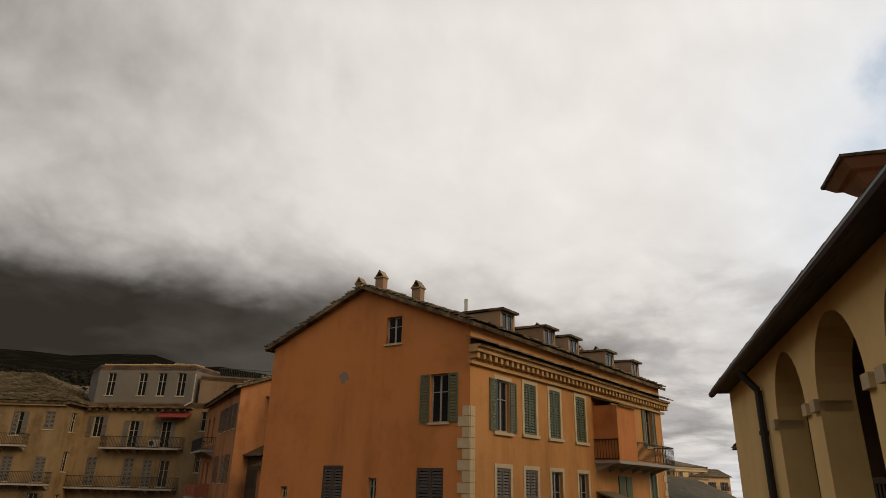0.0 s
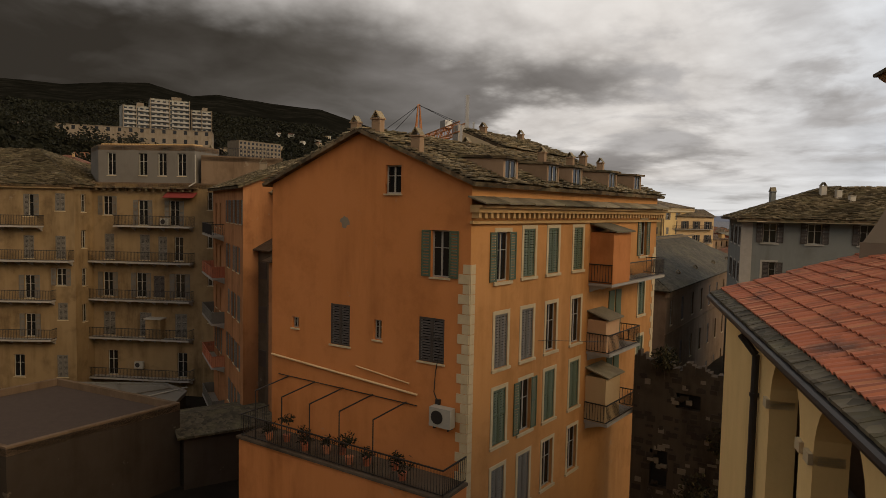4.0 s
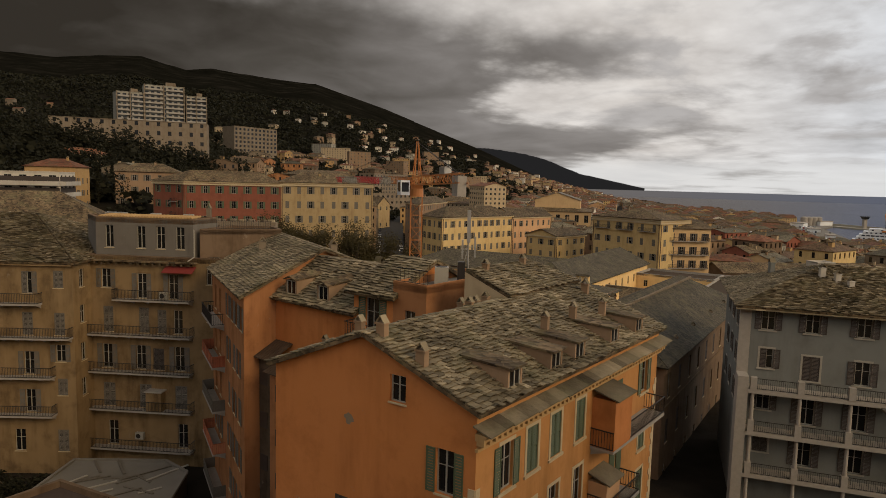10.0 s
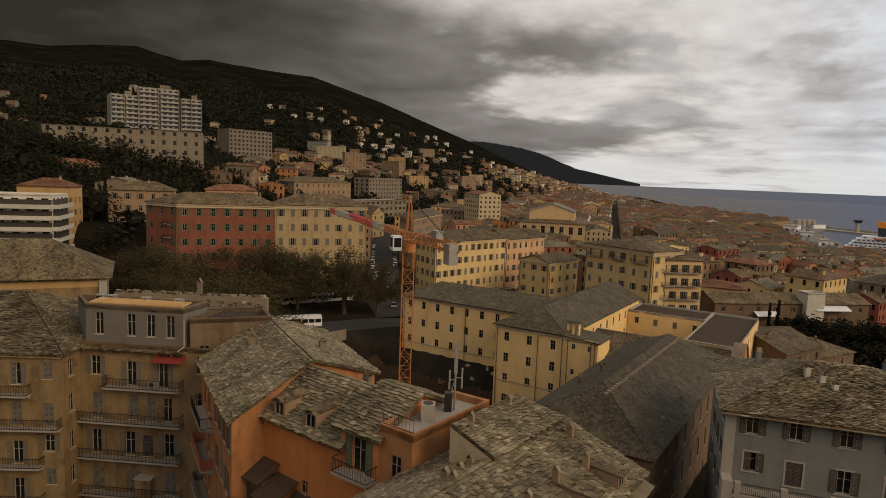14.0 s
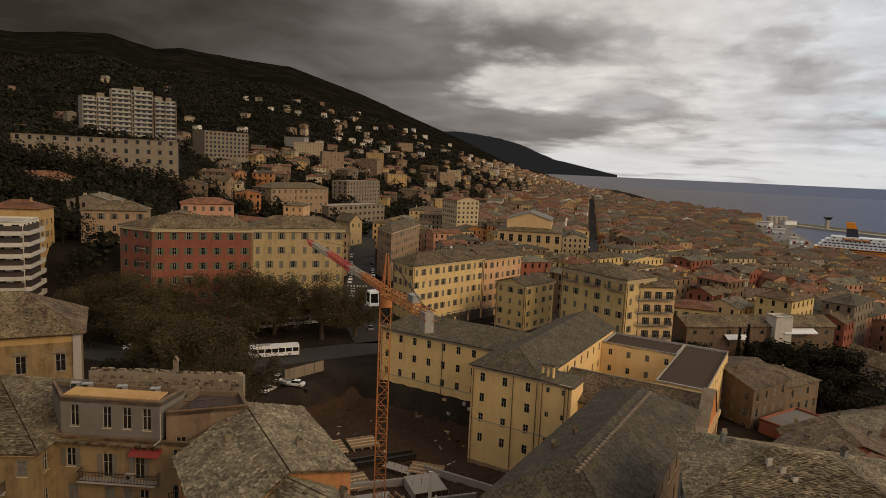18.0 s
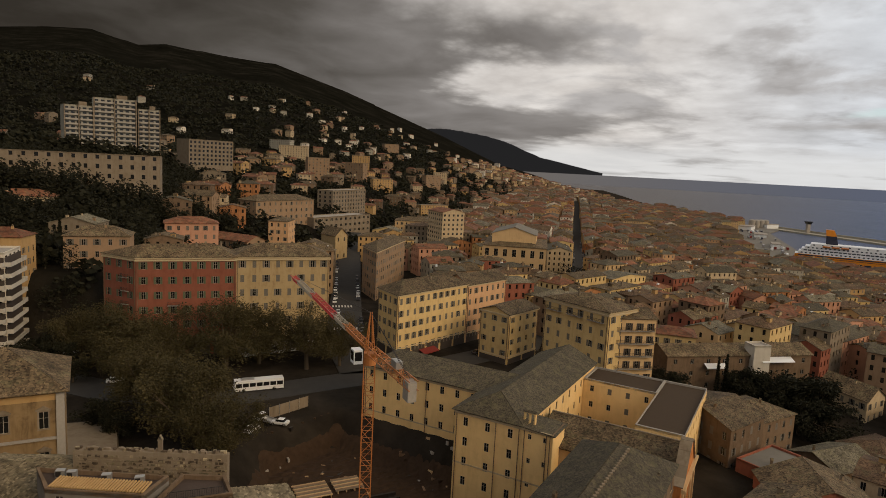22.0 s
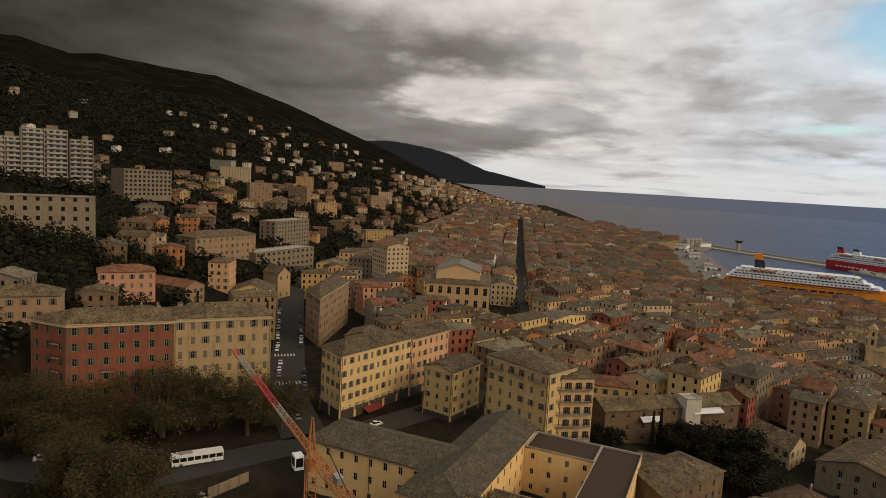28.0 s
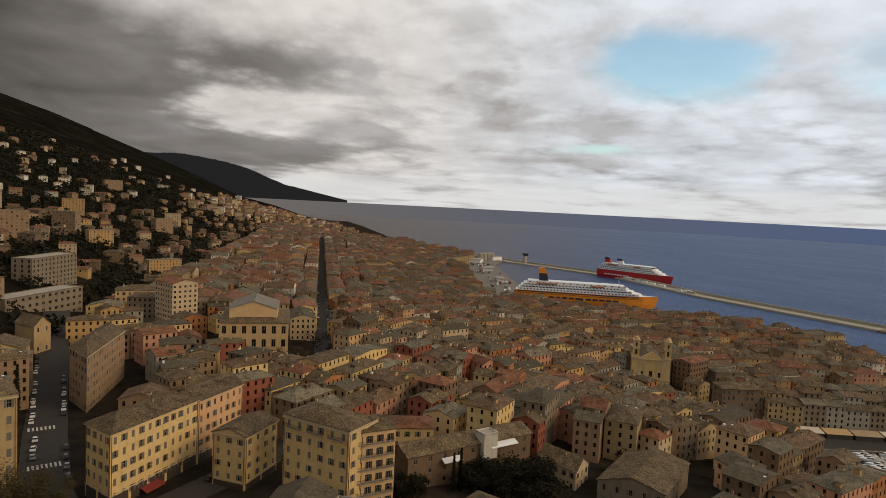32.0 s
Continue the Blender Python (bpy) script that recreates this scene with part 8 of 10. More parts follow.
def town_block(cx, cy, ang, rows=2, n=3, low=9.0, high=16.0):
    """Attached houses back to back round a narrow lane."""
    ca, sa = math.cos(ang), math.sin(ang)
    lift = town_rng.uniform(-1.5, 1.5)
    for r in range(rows):
        D = town_rng.uniform(9.5, 12.5)
        u = -17.5
        while u < 15:
            L = town_rng.uniform(8, 15) if town_rng.random() < 0.7 else town_rng.uniform(16, 26)
            v = (r - (rows - 1) / 2) * 11.6 + town_rng.uniform(-0.7, 0.7)
            uc = u + L / 2
            u += L
            x, y = cx + ca * uc - sa * v, cy + sa * uc + ca * v
            w = (Vector((x, y)) - AVE0).dot(ACROSS)
            if x > np.interp(y, COAST_Y, COAST_X) - 10 or (y > 285 and -9 < w < 12) or (y > 300 and w < 12):
                continue
            if x < 58 and y < 250 or x > 1.75 * y + 20 or (262 < x and y < 262) or not clear_of(x, y, 4.5, placed):
                continue
            if any(abs(x - a_) < 8 and abs(y - b_) < 8 for a_, b_, k_ in made if k_ != (cx, cy)) or town_rng.random() < 0.05:
                continue
            made.append((x, y, (cx, cy)))
            spots.append((math.hypot(x, y), x, y, ang + town_rng.uniform(-0.05, 0.05), L, D, lift + (town_rng.uniform(low, high) if y > 125 else town_rng.uniform(4.5, 8))))


for ang, x0, x1, sx_, sy_ in ((0.62, 50, 165, 37, 28.5), (0.22, 165, 330, 38, 28.5), (-0.27, 330, 600, 39, 29)):
    for i in range(-30, 30):
        for j in range(-30, 30):
            u, v = i * sx_ + (9 if j % 2 else -7), j * sy_
            x, y = 200 + math.cos(ang) * u - math.sin(ang) * v, 250 + math.sin(ang) * u + math.cos(ang) * v
            if x0 <= x < x1 and 55 < y < 540:
                town_block(x + town_rng.uniform(-2, 2), y + town_rng.uniform(-2, 2), ang + town_rng.uniform(-0.1, 0.1))
for x, y, k_ in made:
    placed.append((x - 4, y - 4, x + 4, y + 4))
for i in range(1500):
    x, y = town_rng.uniform(-125, 78), town_rng.uniform(222, 440)
    L, D = town_rng.uniform(11, 20), town_rng.uniform(9, 13)
    v = (Vector((x, y)) - AVE0).dot(ACROSS)
    sx = np.interp(y, [200, 250, 376, 430], [-15, -19, -27, -30])
    if (y > 285 and v > -9) or abs(x - sx) < 13 or not clear_of(x, y, max(L, D) / 2 - 1.2, placed):
        continue
    if x < -40 and town_rng.random() < 0.93 or (50 < x < 95 and y < 345):
        continue
    placed.append((x - L / 2, y - D / 2, x + L / 2, y + D / 2))
    spots.append((math.hypot(x, y), x, y, town_rng.choice((0.05, 0.3, -0.2)) + town_rng.uniform(-0.1, 0.1), L, D, town_rng.uniform(9, 15) if x > -40 else town_rng.uniform(6, 10)))
for side in (-1, 1):
    for col in range(21 if side > 0 else 6):
        v = side * (13.5 + col * 20 + (7 if col > 1 else 0))
        u = 0 if side > 0 else 70
        while u < 1500:
            L = town_rng.uniform(12, 36)
            p = AVE0 + AVE * (u + L / 2) + ACROSS * v
            u += L + (8 if town_rng.random() < 0.16 else 0.4)
            p += ACROSS * (town_rng.uniform(-3.5, 3.5) if col else town_rng.uniform(-0.6, 0.6))
            if p.x > np.interp(p.y, COAST_Y, COAST_X) - 42 or p.y < 300 or not clear_of(p.x, p.y, 6, placed):
                continue
            spots.append((p.length, p.x, p.y, math.atan2(AVE.y, AVE.x) - math.pi + (town_rng.choice((0, 0, 0, 1.571)) if col else 0) + town_rng.uniform(-0.09, 0.09), L, town_rng.uniform(14, 22) if col else 15, town_rng.uniform(11, 17) - (3 if town_rng.random() < 0.2 else 0)))
            placed.append((p.x - 7, p.y - 7, p.x + 7, p.y + 7))
spots.sort()
for i, (r, x, y, ang, L, D, hgt) in enumerate(spots):
    if i < 290:
        fill_house(x, y, ang, L, D, hgt, "town houses")
    else:
        far_house(x, y, ang, L, D, hgt, town_rng.choice(FAR_WALLS), "tile_far" if town_rng.random() < (0.34 if y > 420 else 0.14) else town_rng.choice(("slate", "slate_grey", "slate_rust", "slate", "slate_rust")))
# houses scattered over the hillside and up the coast
hill_spots = []
for i in range(1900):
    az, r = radians(town_rng.uniform(-37, 17)), town_rng.uniform(0.0, 1.0)
    r = 260 + 2150 * r ** 1.25
    x, y = math.sin(az) * r, math.cos(az) * r
    v = (Vector((x, y)) - AVE0).dot(ACROSS)
    z = gz(x, y)
    if z < -36 or z > 200 or (v > -140 and 300 < y < 1750) or (x > -60 and y < 330) or not clear_of(x, y, 10, placed[:len(HERO_BOX)]):
        continue
    if any(abs(x - a) < 20 and abs(y - b) < 20 for a, b in hill_spots):
        continue
    if z > 45 and town_rng.random() < 0.5 or z > 90 and town_rng.random() < 0.5 or (x < -0.22 * y and town_rng.random() < 0.72) or (x < -60 and y < 420):
        continue
    hill_spots.append((x, y))
    big_one = town_rng.random() < 0.07 and z < 80
    # brownish walls, picked darker on the left slope where cloud shade is imitated
    far_house(x, y, town_rng.uniform(-0.6, 0.9), town_rng.uniform(22, 40) if big_one else town_rng.uniform(9, 17), town_rng.uniform(9, 13), town_rng.uniform(14, 24) if big_one else town_rng.uniform(5.5, 11),
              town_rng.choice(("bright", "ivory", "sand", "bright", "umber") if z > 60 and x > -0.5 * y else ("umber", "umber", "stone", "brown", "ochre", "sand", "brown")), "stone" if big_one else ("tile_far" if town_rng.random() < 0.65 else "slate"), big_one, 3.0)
for i in range(1500):
    az, r = radians(town_rng.uniform(3, 23)), town_rng.uniform(1650, 3000)
    x, y = math.sin(az) * r, math.cos(az) * r
    z = gz(x, y)
    if z < -37.5 or z > 40 + 30 * town_rng.random() or x > np.interp(y, COAST_Y, COAST_X) - 25 or any(abs(x - a) < 21 and abs(y - b) < 21 for a, b in hill_spots):
        continue
    hill_spots.append((x, y))
    far_house(x, y, town_rng.uniform(-0.6, 0.9), town_rng.uniform(12, 26), town_rng.uniform(10, 15), town_rng.uniform(7, 17), town_rng.choice(("sand", "cream", "tan", "bright", "pink", "umber")), "tile_far" if town_rng.random() < 0.6 else "slate_rust")
thing("roof_chimneys", ROOF_BITS, "many small chimneys, hatches and roof lights on the town roofs", "chimneys", kind="stuff")
thing("far_town", FAR_TOWN, "dense far houses in yellow, cream and pink with stone and tiled roofs", "houses", kind="stuff")
woods = Mesh("pine")
wood_rng = random.Random(5)
for i in range(9500):
    az, r = radians(wood_rng.uniform(-37, 15)), wood_rng.random()
    r = 215 + 1900 * r ** 1.3
    x, y = math.sin(az) * r, math.cos(az) * r
    v = (Vector((x, y)) - AVE0).dot(ACROSS)
    if x > -60 and y < 330 or (v > -135 and y > 290 and y < 1750) or not clear_of(x, y, 1, HERO_BOX):
        continue
    if any(abs(x - a) < 8 and abs(y - b) < 8 for a, b in hill_spots):
        continue
    k = 1 + r / 900
    wood(woods, x, y, gz(x, y), wood_rng.uniform(2.2, 4.2) * k, wood_rng.uniform(5, 10), wood_rng, 30 if r < 600 else 16)
for i in range(1300):
    x, y = wood_rng.uniform(-215, -52), wood_rng.uniform(188, 430)
    if x > -0.21 * y - 14 or not clear_of(x, y, 1.5, HERO_BOX):
        continue
    wood(woods, x, y, gz(x, y), wood_rng.uniform(2.6, 4.6), wood_rng.uniform(6, 12), wood_rng, 240)
for i in range(150):
    k = i / 149
    x, y = -188 + 96 * k + wood_rng.uniform(-4, 4), 279 + 36 * k - wood_rng.uniform(0, 20)
    wood(woods, x, y, gz(x, y), wood_rng.uniform(3, 5), wood_rng.uniform(9, 17), wood_rng, 120)
for i in range(90):
    k = i / 89
    x, y = -226 + 70 * k + wood_rng.uniform(-4, 4), 420 + 34 * k - wood_rng.uniform(0, 18)
    wood(woods, x, y, gz(x, y), wood_rng.uniform(4, 6), wood_rng.uniform(10, 17), wood_rng, 60)
n_ = 0
while n_ < 110:
    x, y = wood_rng.uniform(88, 330), wood_rng.uniform(118, 420)
    if any(abs(x - a_) < 8.5 and abs(y - b_) < 8.5 for a_, b_, k_ in made) or not clear_of(x, y, 2, HERO_BOX) or x > np.interp(y, COAST_Y, COAST_X) - 12:
        n_ += 0.02
        continue
    n_ += 1
    wood(woods, x, y, gz(x, y), wood_rng.uniform(1.8, 3.2), wood_rng.uniform(5, 10), wood_rng, 90)
thing("wood", woods, "dark evergreen trees and scrub between the hillside houses", "trees", kind="stuff")

for i, (x, y, s) in enumerate([(-37.5, 54.5, 0.5), (-41.5, 53.5, 0.55), (-36.2, 51.5, 0.42)]):
    tree("pine", x, y, s, "low dark evergreen bush in the shaded court", "court bushes", i, z=-6.0)
# ---- square with plane trees ----
PLANES = [(-69, 168, 1.75), (-61, 173, 1.5), (-76, 176, 1.5), (-46, 177.5, 1.8), (-38, 182, 1.5), (-24, 178.5, 1.75), (-15, 182, 1.35), (-39, 128, 1.7), (-45, 135, 1.4), (-53, 141, 1.5), (-32, 121, 1.3), (-86, 180, 1.4), (-58, 150, 1.2)]
for i, (x, y, s) in enumerate(PLANES):
    tree("plane", x, y, s * 1.12, "plane tree in brownish early leaf on the square", "plane trees", i)
for i, (x, y, s) in enumerate([(-56, 131, 0.75), (-61, 135, 0.8), (-86, 170, 0.9), (-93, 174, 1.0), (-80, 163, 0.7), (-99, 170, 0.9)]):
    tree("pine", x, y, s, "low dark evergreen beside the square", "square evergreens", i)
for i, (x, y, s) in enumerate([(108, 172, 1.5), (114, 170, 1.75), (119, 166, 1.7), (102, 174, 1.3), (121, 171, 1.45), (113, 163, 1.5), (117, 159, 1.35), (76, 172.5, 0.9), (79.5, 170.5, 0.85)]):
    tree("pine", x, y, s * 0.9, "dense dark umbrella pine in a garden", "garden pines", i)
for i, (x, y, s) in enumerate([(-93, 228, 1.3), (-89, 231, 1.2), (-62, 250, 1.3), (-58, 252, 1.2), (-54, 256, 1.4), (-49, 262, 1.3), (-112, 222, 1.2), (-36, 268, 1.3), (-33, 273, 1.2), (-30, 276, 1.35), (97, 175, 1.1), (94, 174, 1.0), (-108, 205, 1.0)]):
    tree("cypress", x, y, s, "slim dark cypress on the slope", "cypresses", i)
tree("plane", 112, 330, 1.0, "bare-branched tree beside the theatre", "plane trees", 3)
for i, (x, y) in enumerate([(66, 330), (74, 328), (84, 326), (58, 333), (168, 216), (173, 222)]):
    tree("plane", x, y, 0.9, "brownish tree beside the theatre", "plane trees", i)

road("road", "dark asphalt avenue running straight to the horizon", [AVE0 - AVE * 40, AVE0 + AVE * 1500], 10.5)
road("road", "asphalt street with zebra crossings behind the square", [(-8, 176), (-15, 205), (-19, 250), (-27, 376), (-30, 430)], 13)
road("road", "asphalt road across the square", [(-110, 176), (-70, 158), (-45, 152), (-20, 166), (4, 178), (44, 208), (60, 262), (86, 300)], 11)
# ---- tower crane ----
def lattice(m, a, b, w, bay, mat, tri=False):
    """Four chords with zigzag lacing from a to b."""
    a, b = Vector(a), Vector(b)
    d = (b - a).normalized()
    s = (d.cross((0, 0, 1)) if abs(d.z) < 0.9 else Vector((1, 0, 0))).normalized() * w / 2
    t = d.cross(s).normalized() * w / 2
    cs = [s + t, s - t, -s - t, -s + t] if not tri else [t * 1.6, s - t * 0.4, -s - t * 0.4]
    for c in cs:
        m.beam(a + c, b + c, 0.13, mat)
    n = int((b - a).length / bay)
    for i in range(n):
        p, q = a + d * (i * bay), a + d * ((i + 1) * bay)
        for k in range(len(cs)):
            c0, c1 = cs[k], cs[(k + 1) % len(cs)]
            m.beam(p + (c0 if i % 2 else c1), q + (c1 if i % 2 else c0), 0.07, mat)
            m.beam(p + c0, p + c1, 0.06, mat)


def build_crane():
    cx, cy = -3.7, 97.6
    cr = root("tower_crane", (cx, cy, -14), "orange lattice tower crane with red and white jib", "crane")
    d = Vector((-20.9, 57.6, 0)).normalized()
    z = 14.0
    mast = Mesh("crane")
    lattice(mast, (0, 0, -1), (0, 0, 36.0), 1.7, 1.9, 0)
    part("mast", mast, cr)
    slew = Mesh("crane")
    slew.tube((0, 0, 36.0), (0, 0, 37.2), 1.05, 0.95, 14)
    slew.beam((-0.9, 0, 37.5), (0.9, 0, 37.5), 1.4, 0, 0.7)
    part("slewing_ring", slew, cr)
    top = Mesh("crane")
    for k in (-0.6, 0.6):
        s = Vector((d.y, -d.x, 0)) * k
        top.beam(s + d * 0.7 + Vector((0, 0, 37.5)), s * 0.2 + Vector((0, 0, 44.2)), 0.16)
        top.beam(s - d * 0.7 + Vector((0, 0, 37.5)), s * 0.2 + Vector((0, 0, 44.2)), 0.16)
    for i in range(5):
        h = 38.4 + i * 1.1
        f = 1 - (h - 37.5) / 6.9
        for k in (-0.6, 0.6):
            s = Vector((d.y, -d.x, 0)) * k * (0.2 + 0.8 * f)
            top.beam(s + d * 0.7 * f + Vector((0, 0, h)), s - d * 0.7 * f + Vector((0, 0, h)), 0.08)
    part("apex_frame", top, cr)
    cab = Mesh("hull_white")
    sd = Vector((-d.y, d.x, 0))
    c0 = sd * 1.9 + d * 0.6 + Vector((0, 0, 36.2))
    ring = [c0 - d * 0.9 - sd * 0.7, c0 + d * 0.9 - sd * 0.7, c0 + d * 0.9 + sd * 0.7, c0 - d * 0.9 + sd * 0.7]
    cab.solid(ring, [p + Vector((0, 0, 2.2)) for p in ring])
    cabin = part("cabin", cab, cr, "white crane cabin")
    gl = Mesh("glass")
    for s in (1, -1):
        o = d * 0.92 * s
        a, b = c0 + o - sd * 0.55, c0 + o + sd * 0.55
        gl.face((a + Vector((0, 0, 0.5)), b + Vector((0, 0, 0.5)), b + Vector((0, 0, 1.9)), a + Vector((0, 0, 1.9))))
    a, b = c0 + sd * 0.72 - d * 0.7, c0 + sd * 0.72 + d * 0.7
    gl.face((a + Vector((0, 0, 0.5)), b + Vector((0, 0, 0.5)), b + Vector((0, 0, 1.9)), a + Vector((0, 0, 1.9))))
    part("cab_window", gl, cabin)
    base_z = 38.6
    for lo, hi, mat in ((1.0, 14.0, "crane"), (14.0, 22.0, "frame"), (22.0, 40.0, "crane_red"), (40.0, 56.0, "frame"), (56.0, 61.5, "crane_red")):
        j = Mesh(mat)
        lattice(j, d * lo + Vector((0, 0, base_z)), d * hi + Vector((0, 0, base_z + 0.012 * (hi - lo))), 1.15, 1.25, 0, True)
        part("jib_section", j, cr)
    cj = Mesh("crane")
    lattice(cj, -d * 1.0 + Vector((0, 0, 38.4)), -d * 18.5 + Vector((0, 0, 38.8)), 1.2, 1.5, 0)
    part("counter_jib", cj, cr)
    cw = Mesh("concrete")
    for i in range(3):
        p = -d * (16.4 + i * 0.66) + Vector((0, 0, 36.5))
        ring = [p - d * 0.3 - sd * 0.6, p + d * 0.3 - sd * 0.6, p + d * 0.3 + sd * 0.6, p - d * 0.3 + sd * 0.6]
        cw.solid(ring, [q + Vector((0, 0, 2.6)) for q in ring])
    part("counterweight", cw, cr)
    hoist = Mesh("metal")
    p = -d * 12 + Vector((0, 0, 39.3))
    ring = [p - d * 1.0 - sd * 0.5, p + d * 1.0 - sd * 0.5, p + d * 1.0 + sd * 0.5, p - d * 1.0 + sd * 0.5]
    hoist.solid(ring, [q + Vector((0, 0, 1.0)) for q in ring])
    part("hoist_motor", hoist, cr)
    for e in (d * 46 + Vector((0, 0, 40.3)), d * 22 + Vector((0, 0, 40.0)), -d * 17 + Vector((0, 0, 39.4)), -d * 16 + Vector((0, 0, 39.4))):
        t = Mesh("iron")
        t.beam((0, 0, 44.1), e, 0.06)
        part("tie_cable", t, cr)
    foot = Mesh("concrete")
    foot.box(-3, -3, -2.5, 3, 3, -0.6)
    part("footing", foot, cr)


build_crane()


# ---- ships ----
def ferry(name, label, stern, bow, beam, band, top, funnel, z_deck, stripes):
    """A car ferry: lofted hull, tiers of decks, funnel, lifeboats and masts."""
    s, b = Vector(stern), Vector(bow)
    length = (b - s).length
    f = root(name, (s.x, s.y, -40), label, "ferry")
    f.rotation_euler = (0, 0, math.atan2(b.y - s.y, b.x - s.x))
    hull = Mesh(band)
    st = [(0, 0.9, 0), (0.04, 1, 0), (0.6, 1, 0), (0.8, 0.82, 0), (0.9, 0.52, 0.01), (0.97, 0.16, 0.025), (1.0, 0.015, 0.06)]
    rows = []
    for u, w, lean in st:
        x = u * length
        rows.append([(x - lean * length * 0.4, -w * beam / 2 * 0.82, -2), (x, -w * beam / 2, 5), (x + lean * length * 0.15, -w * beam / 2 * 1.01 - 0.03, 11.6), (x + lean * length * 0.3, -w * beam / 2 * 1.02 - 0.05, z_deck), (x + lean * length * 0.3, w * beam / 2 * 1.02 + 0.05, z_deck), (x + lean * length * 0.15, w * beam / 2 * 1.01 + 0.03, 11.6), (x, w * beam / 2, 5), (x - lean * length * 0.4, w * beam / 2 * 0.82, -2)])
    for r0, r1 in zip(rows, rows[1:]):
        for k in range(7):
            hull.face((r0[k], r1[k], r1[k + 1], r0[k + 1]), top if k == 3 else 0)
    hull.face(rows[0][::-1])
    part("hull", hull, f)
    tiers = [(0.015, 0.90, 0.97, 0.0), (0.03, 0.85, 0.95, 3.0), (0.05, 0.81, 0.93, 6.0), (0.08, 0.78, 0.86, 9.0)]
    for k, (u0, u1, w, h) in enumerate(tiers):
        t = Mesh(top)
        z0, z1 = z_deck + h, z_deck + h + 3.0
        a, e, y = u0 * length, u1 * length, w * beam / 2
        t.solid([(a, -y, z0), (e - 5, -y, z0), (e, -y * 0.55, z0), (e, y * 0.55, z0), (e - 5, y, z0), (a, y, z0)],
                [(a + 1, -y, z1), (e - 6.5, -y, z1), (e - 2, -y * 0.5, z1), (e - 2, y * 0.5, z1), (e - 6.5, y, z1), (a + 1, y, z1)])
        tier = part("deck_tier", t, f)
        wn = Mesh("hull_blue")
        n = int((e - a) / 4.2)
        for i in range(n - 2):
            x = a + 3 + i * 4.2
            if k == 3 and i % 2:
                continue
            for sy in (-1, 1):
                yy = sy * (y + 0.06)
                wn.face(((x, yy, z0 + 0.9), (x + (3.4 if k == 1 else 1.9), yy, z0 + 0.9), (x + (3.4 if k == 1 else 1.9), yy, z0 + 2.2), (x, yy, z0 + 2.2)))
        part("window_strip", wn, tier)["kind"] = "stuff"
    br = Mesh("glass")
    e, y = 0.775 * length, 0.5 * beam
    br.solid([(e - 1.5, -y, z_deck + 9.8), (e + 0.3, -y * 0.9, z_deck + 9.8), (e + 0.3, y * 0.9, z_deck + 9.8), (e - 1.5, y, z_deck + 9.8)],
             [(e - 2.5, -y, z_deck + 11.6), (e - 0.6, -y * 0.9, z_deck + 11.6), (e - 0.6, y * 0.9, z_deck + 11.6), (e - 2.5, y, z_deck + 11.6)])
    part("bridge_window", br, f)
    for u, w, hh, lo_m, hi_m in funnel:
        fu = Mesh(lo_m)
        x = u * length
        z0 = z_deck + 11
        fu.solid([(x - 6, -w, z0), (x + 6, -w, z0), (x + 6, w, z0), (x - 6, w, z0)], [(x - 6.5, -w * 0.85, z0 + hh * 0.6), (x + 3.5, -w * 0.85, z0 + hh * 0.6), (x + 3.5, w * 0.85, z0 + hh * 0.6), (x - 6.5, w * 0.85, z0 + hh * 0.6)])
        fn = part("funnel", fu, f)
        cap = Mesh(hi_m)
        cap.solid([(x - 6.5, -w * 0.85, z0 + hh * 0.6), (x + 3.5, -w * 0.85, z0 + hh * 0.6), (x + 3.5, w * 0.85, z0 + hh * 0.6), (x - 6.5, w * 0.85, z0 + hh * 0.6)],
                  [(x - 7.5, -w * 0.7, z0 + hh), (x + 0.5, -w * 0.7, z0 + hh), (x + 0.5, w * 0.7, z0 + hh), (x - 7.5, w * 0.7, z0 + hh)])
        part("funnel_cap", cap, fn)
    for i, u in enumerate((0.17, 0.22, 0.27, 0.55, 0.6)):
        for sy in (-1, 1):
            lb = Mesh("crane")
            x, yy = u * length, sy * beam * 0.5
            lb.tube((x - 3.6, yy, z_deck + 9.6), (x + 3.6, yy, z_deck + 9.6), 1.0, 1.0, 8)
            part("lifeboat", lb, f, "orange lifeboat")
    ms = Mesh("frame")
    ms.tube((length * 0.74, 0, z_deck + 12), (length * 0.72, 0, z_deck + 21), 0.5, 0.25, 6)
    ms.beam((length * 0.725, -3, z_deck + 17), (length * 0.725, 3, z_deck + 17), 0.3)
    part("mast", ms, f)
    for (u0, u1, zz, hh, mat) in stripes:
        sp = Mesh(mat)
        yy = -(beam / 2 * 1.02 + 0.12)
        sp.box(u0 * length, yy - 0.05, zz, u1 * length, yy + 0.05, zz + hh)
        part("hull_band", sp, f)
    return f


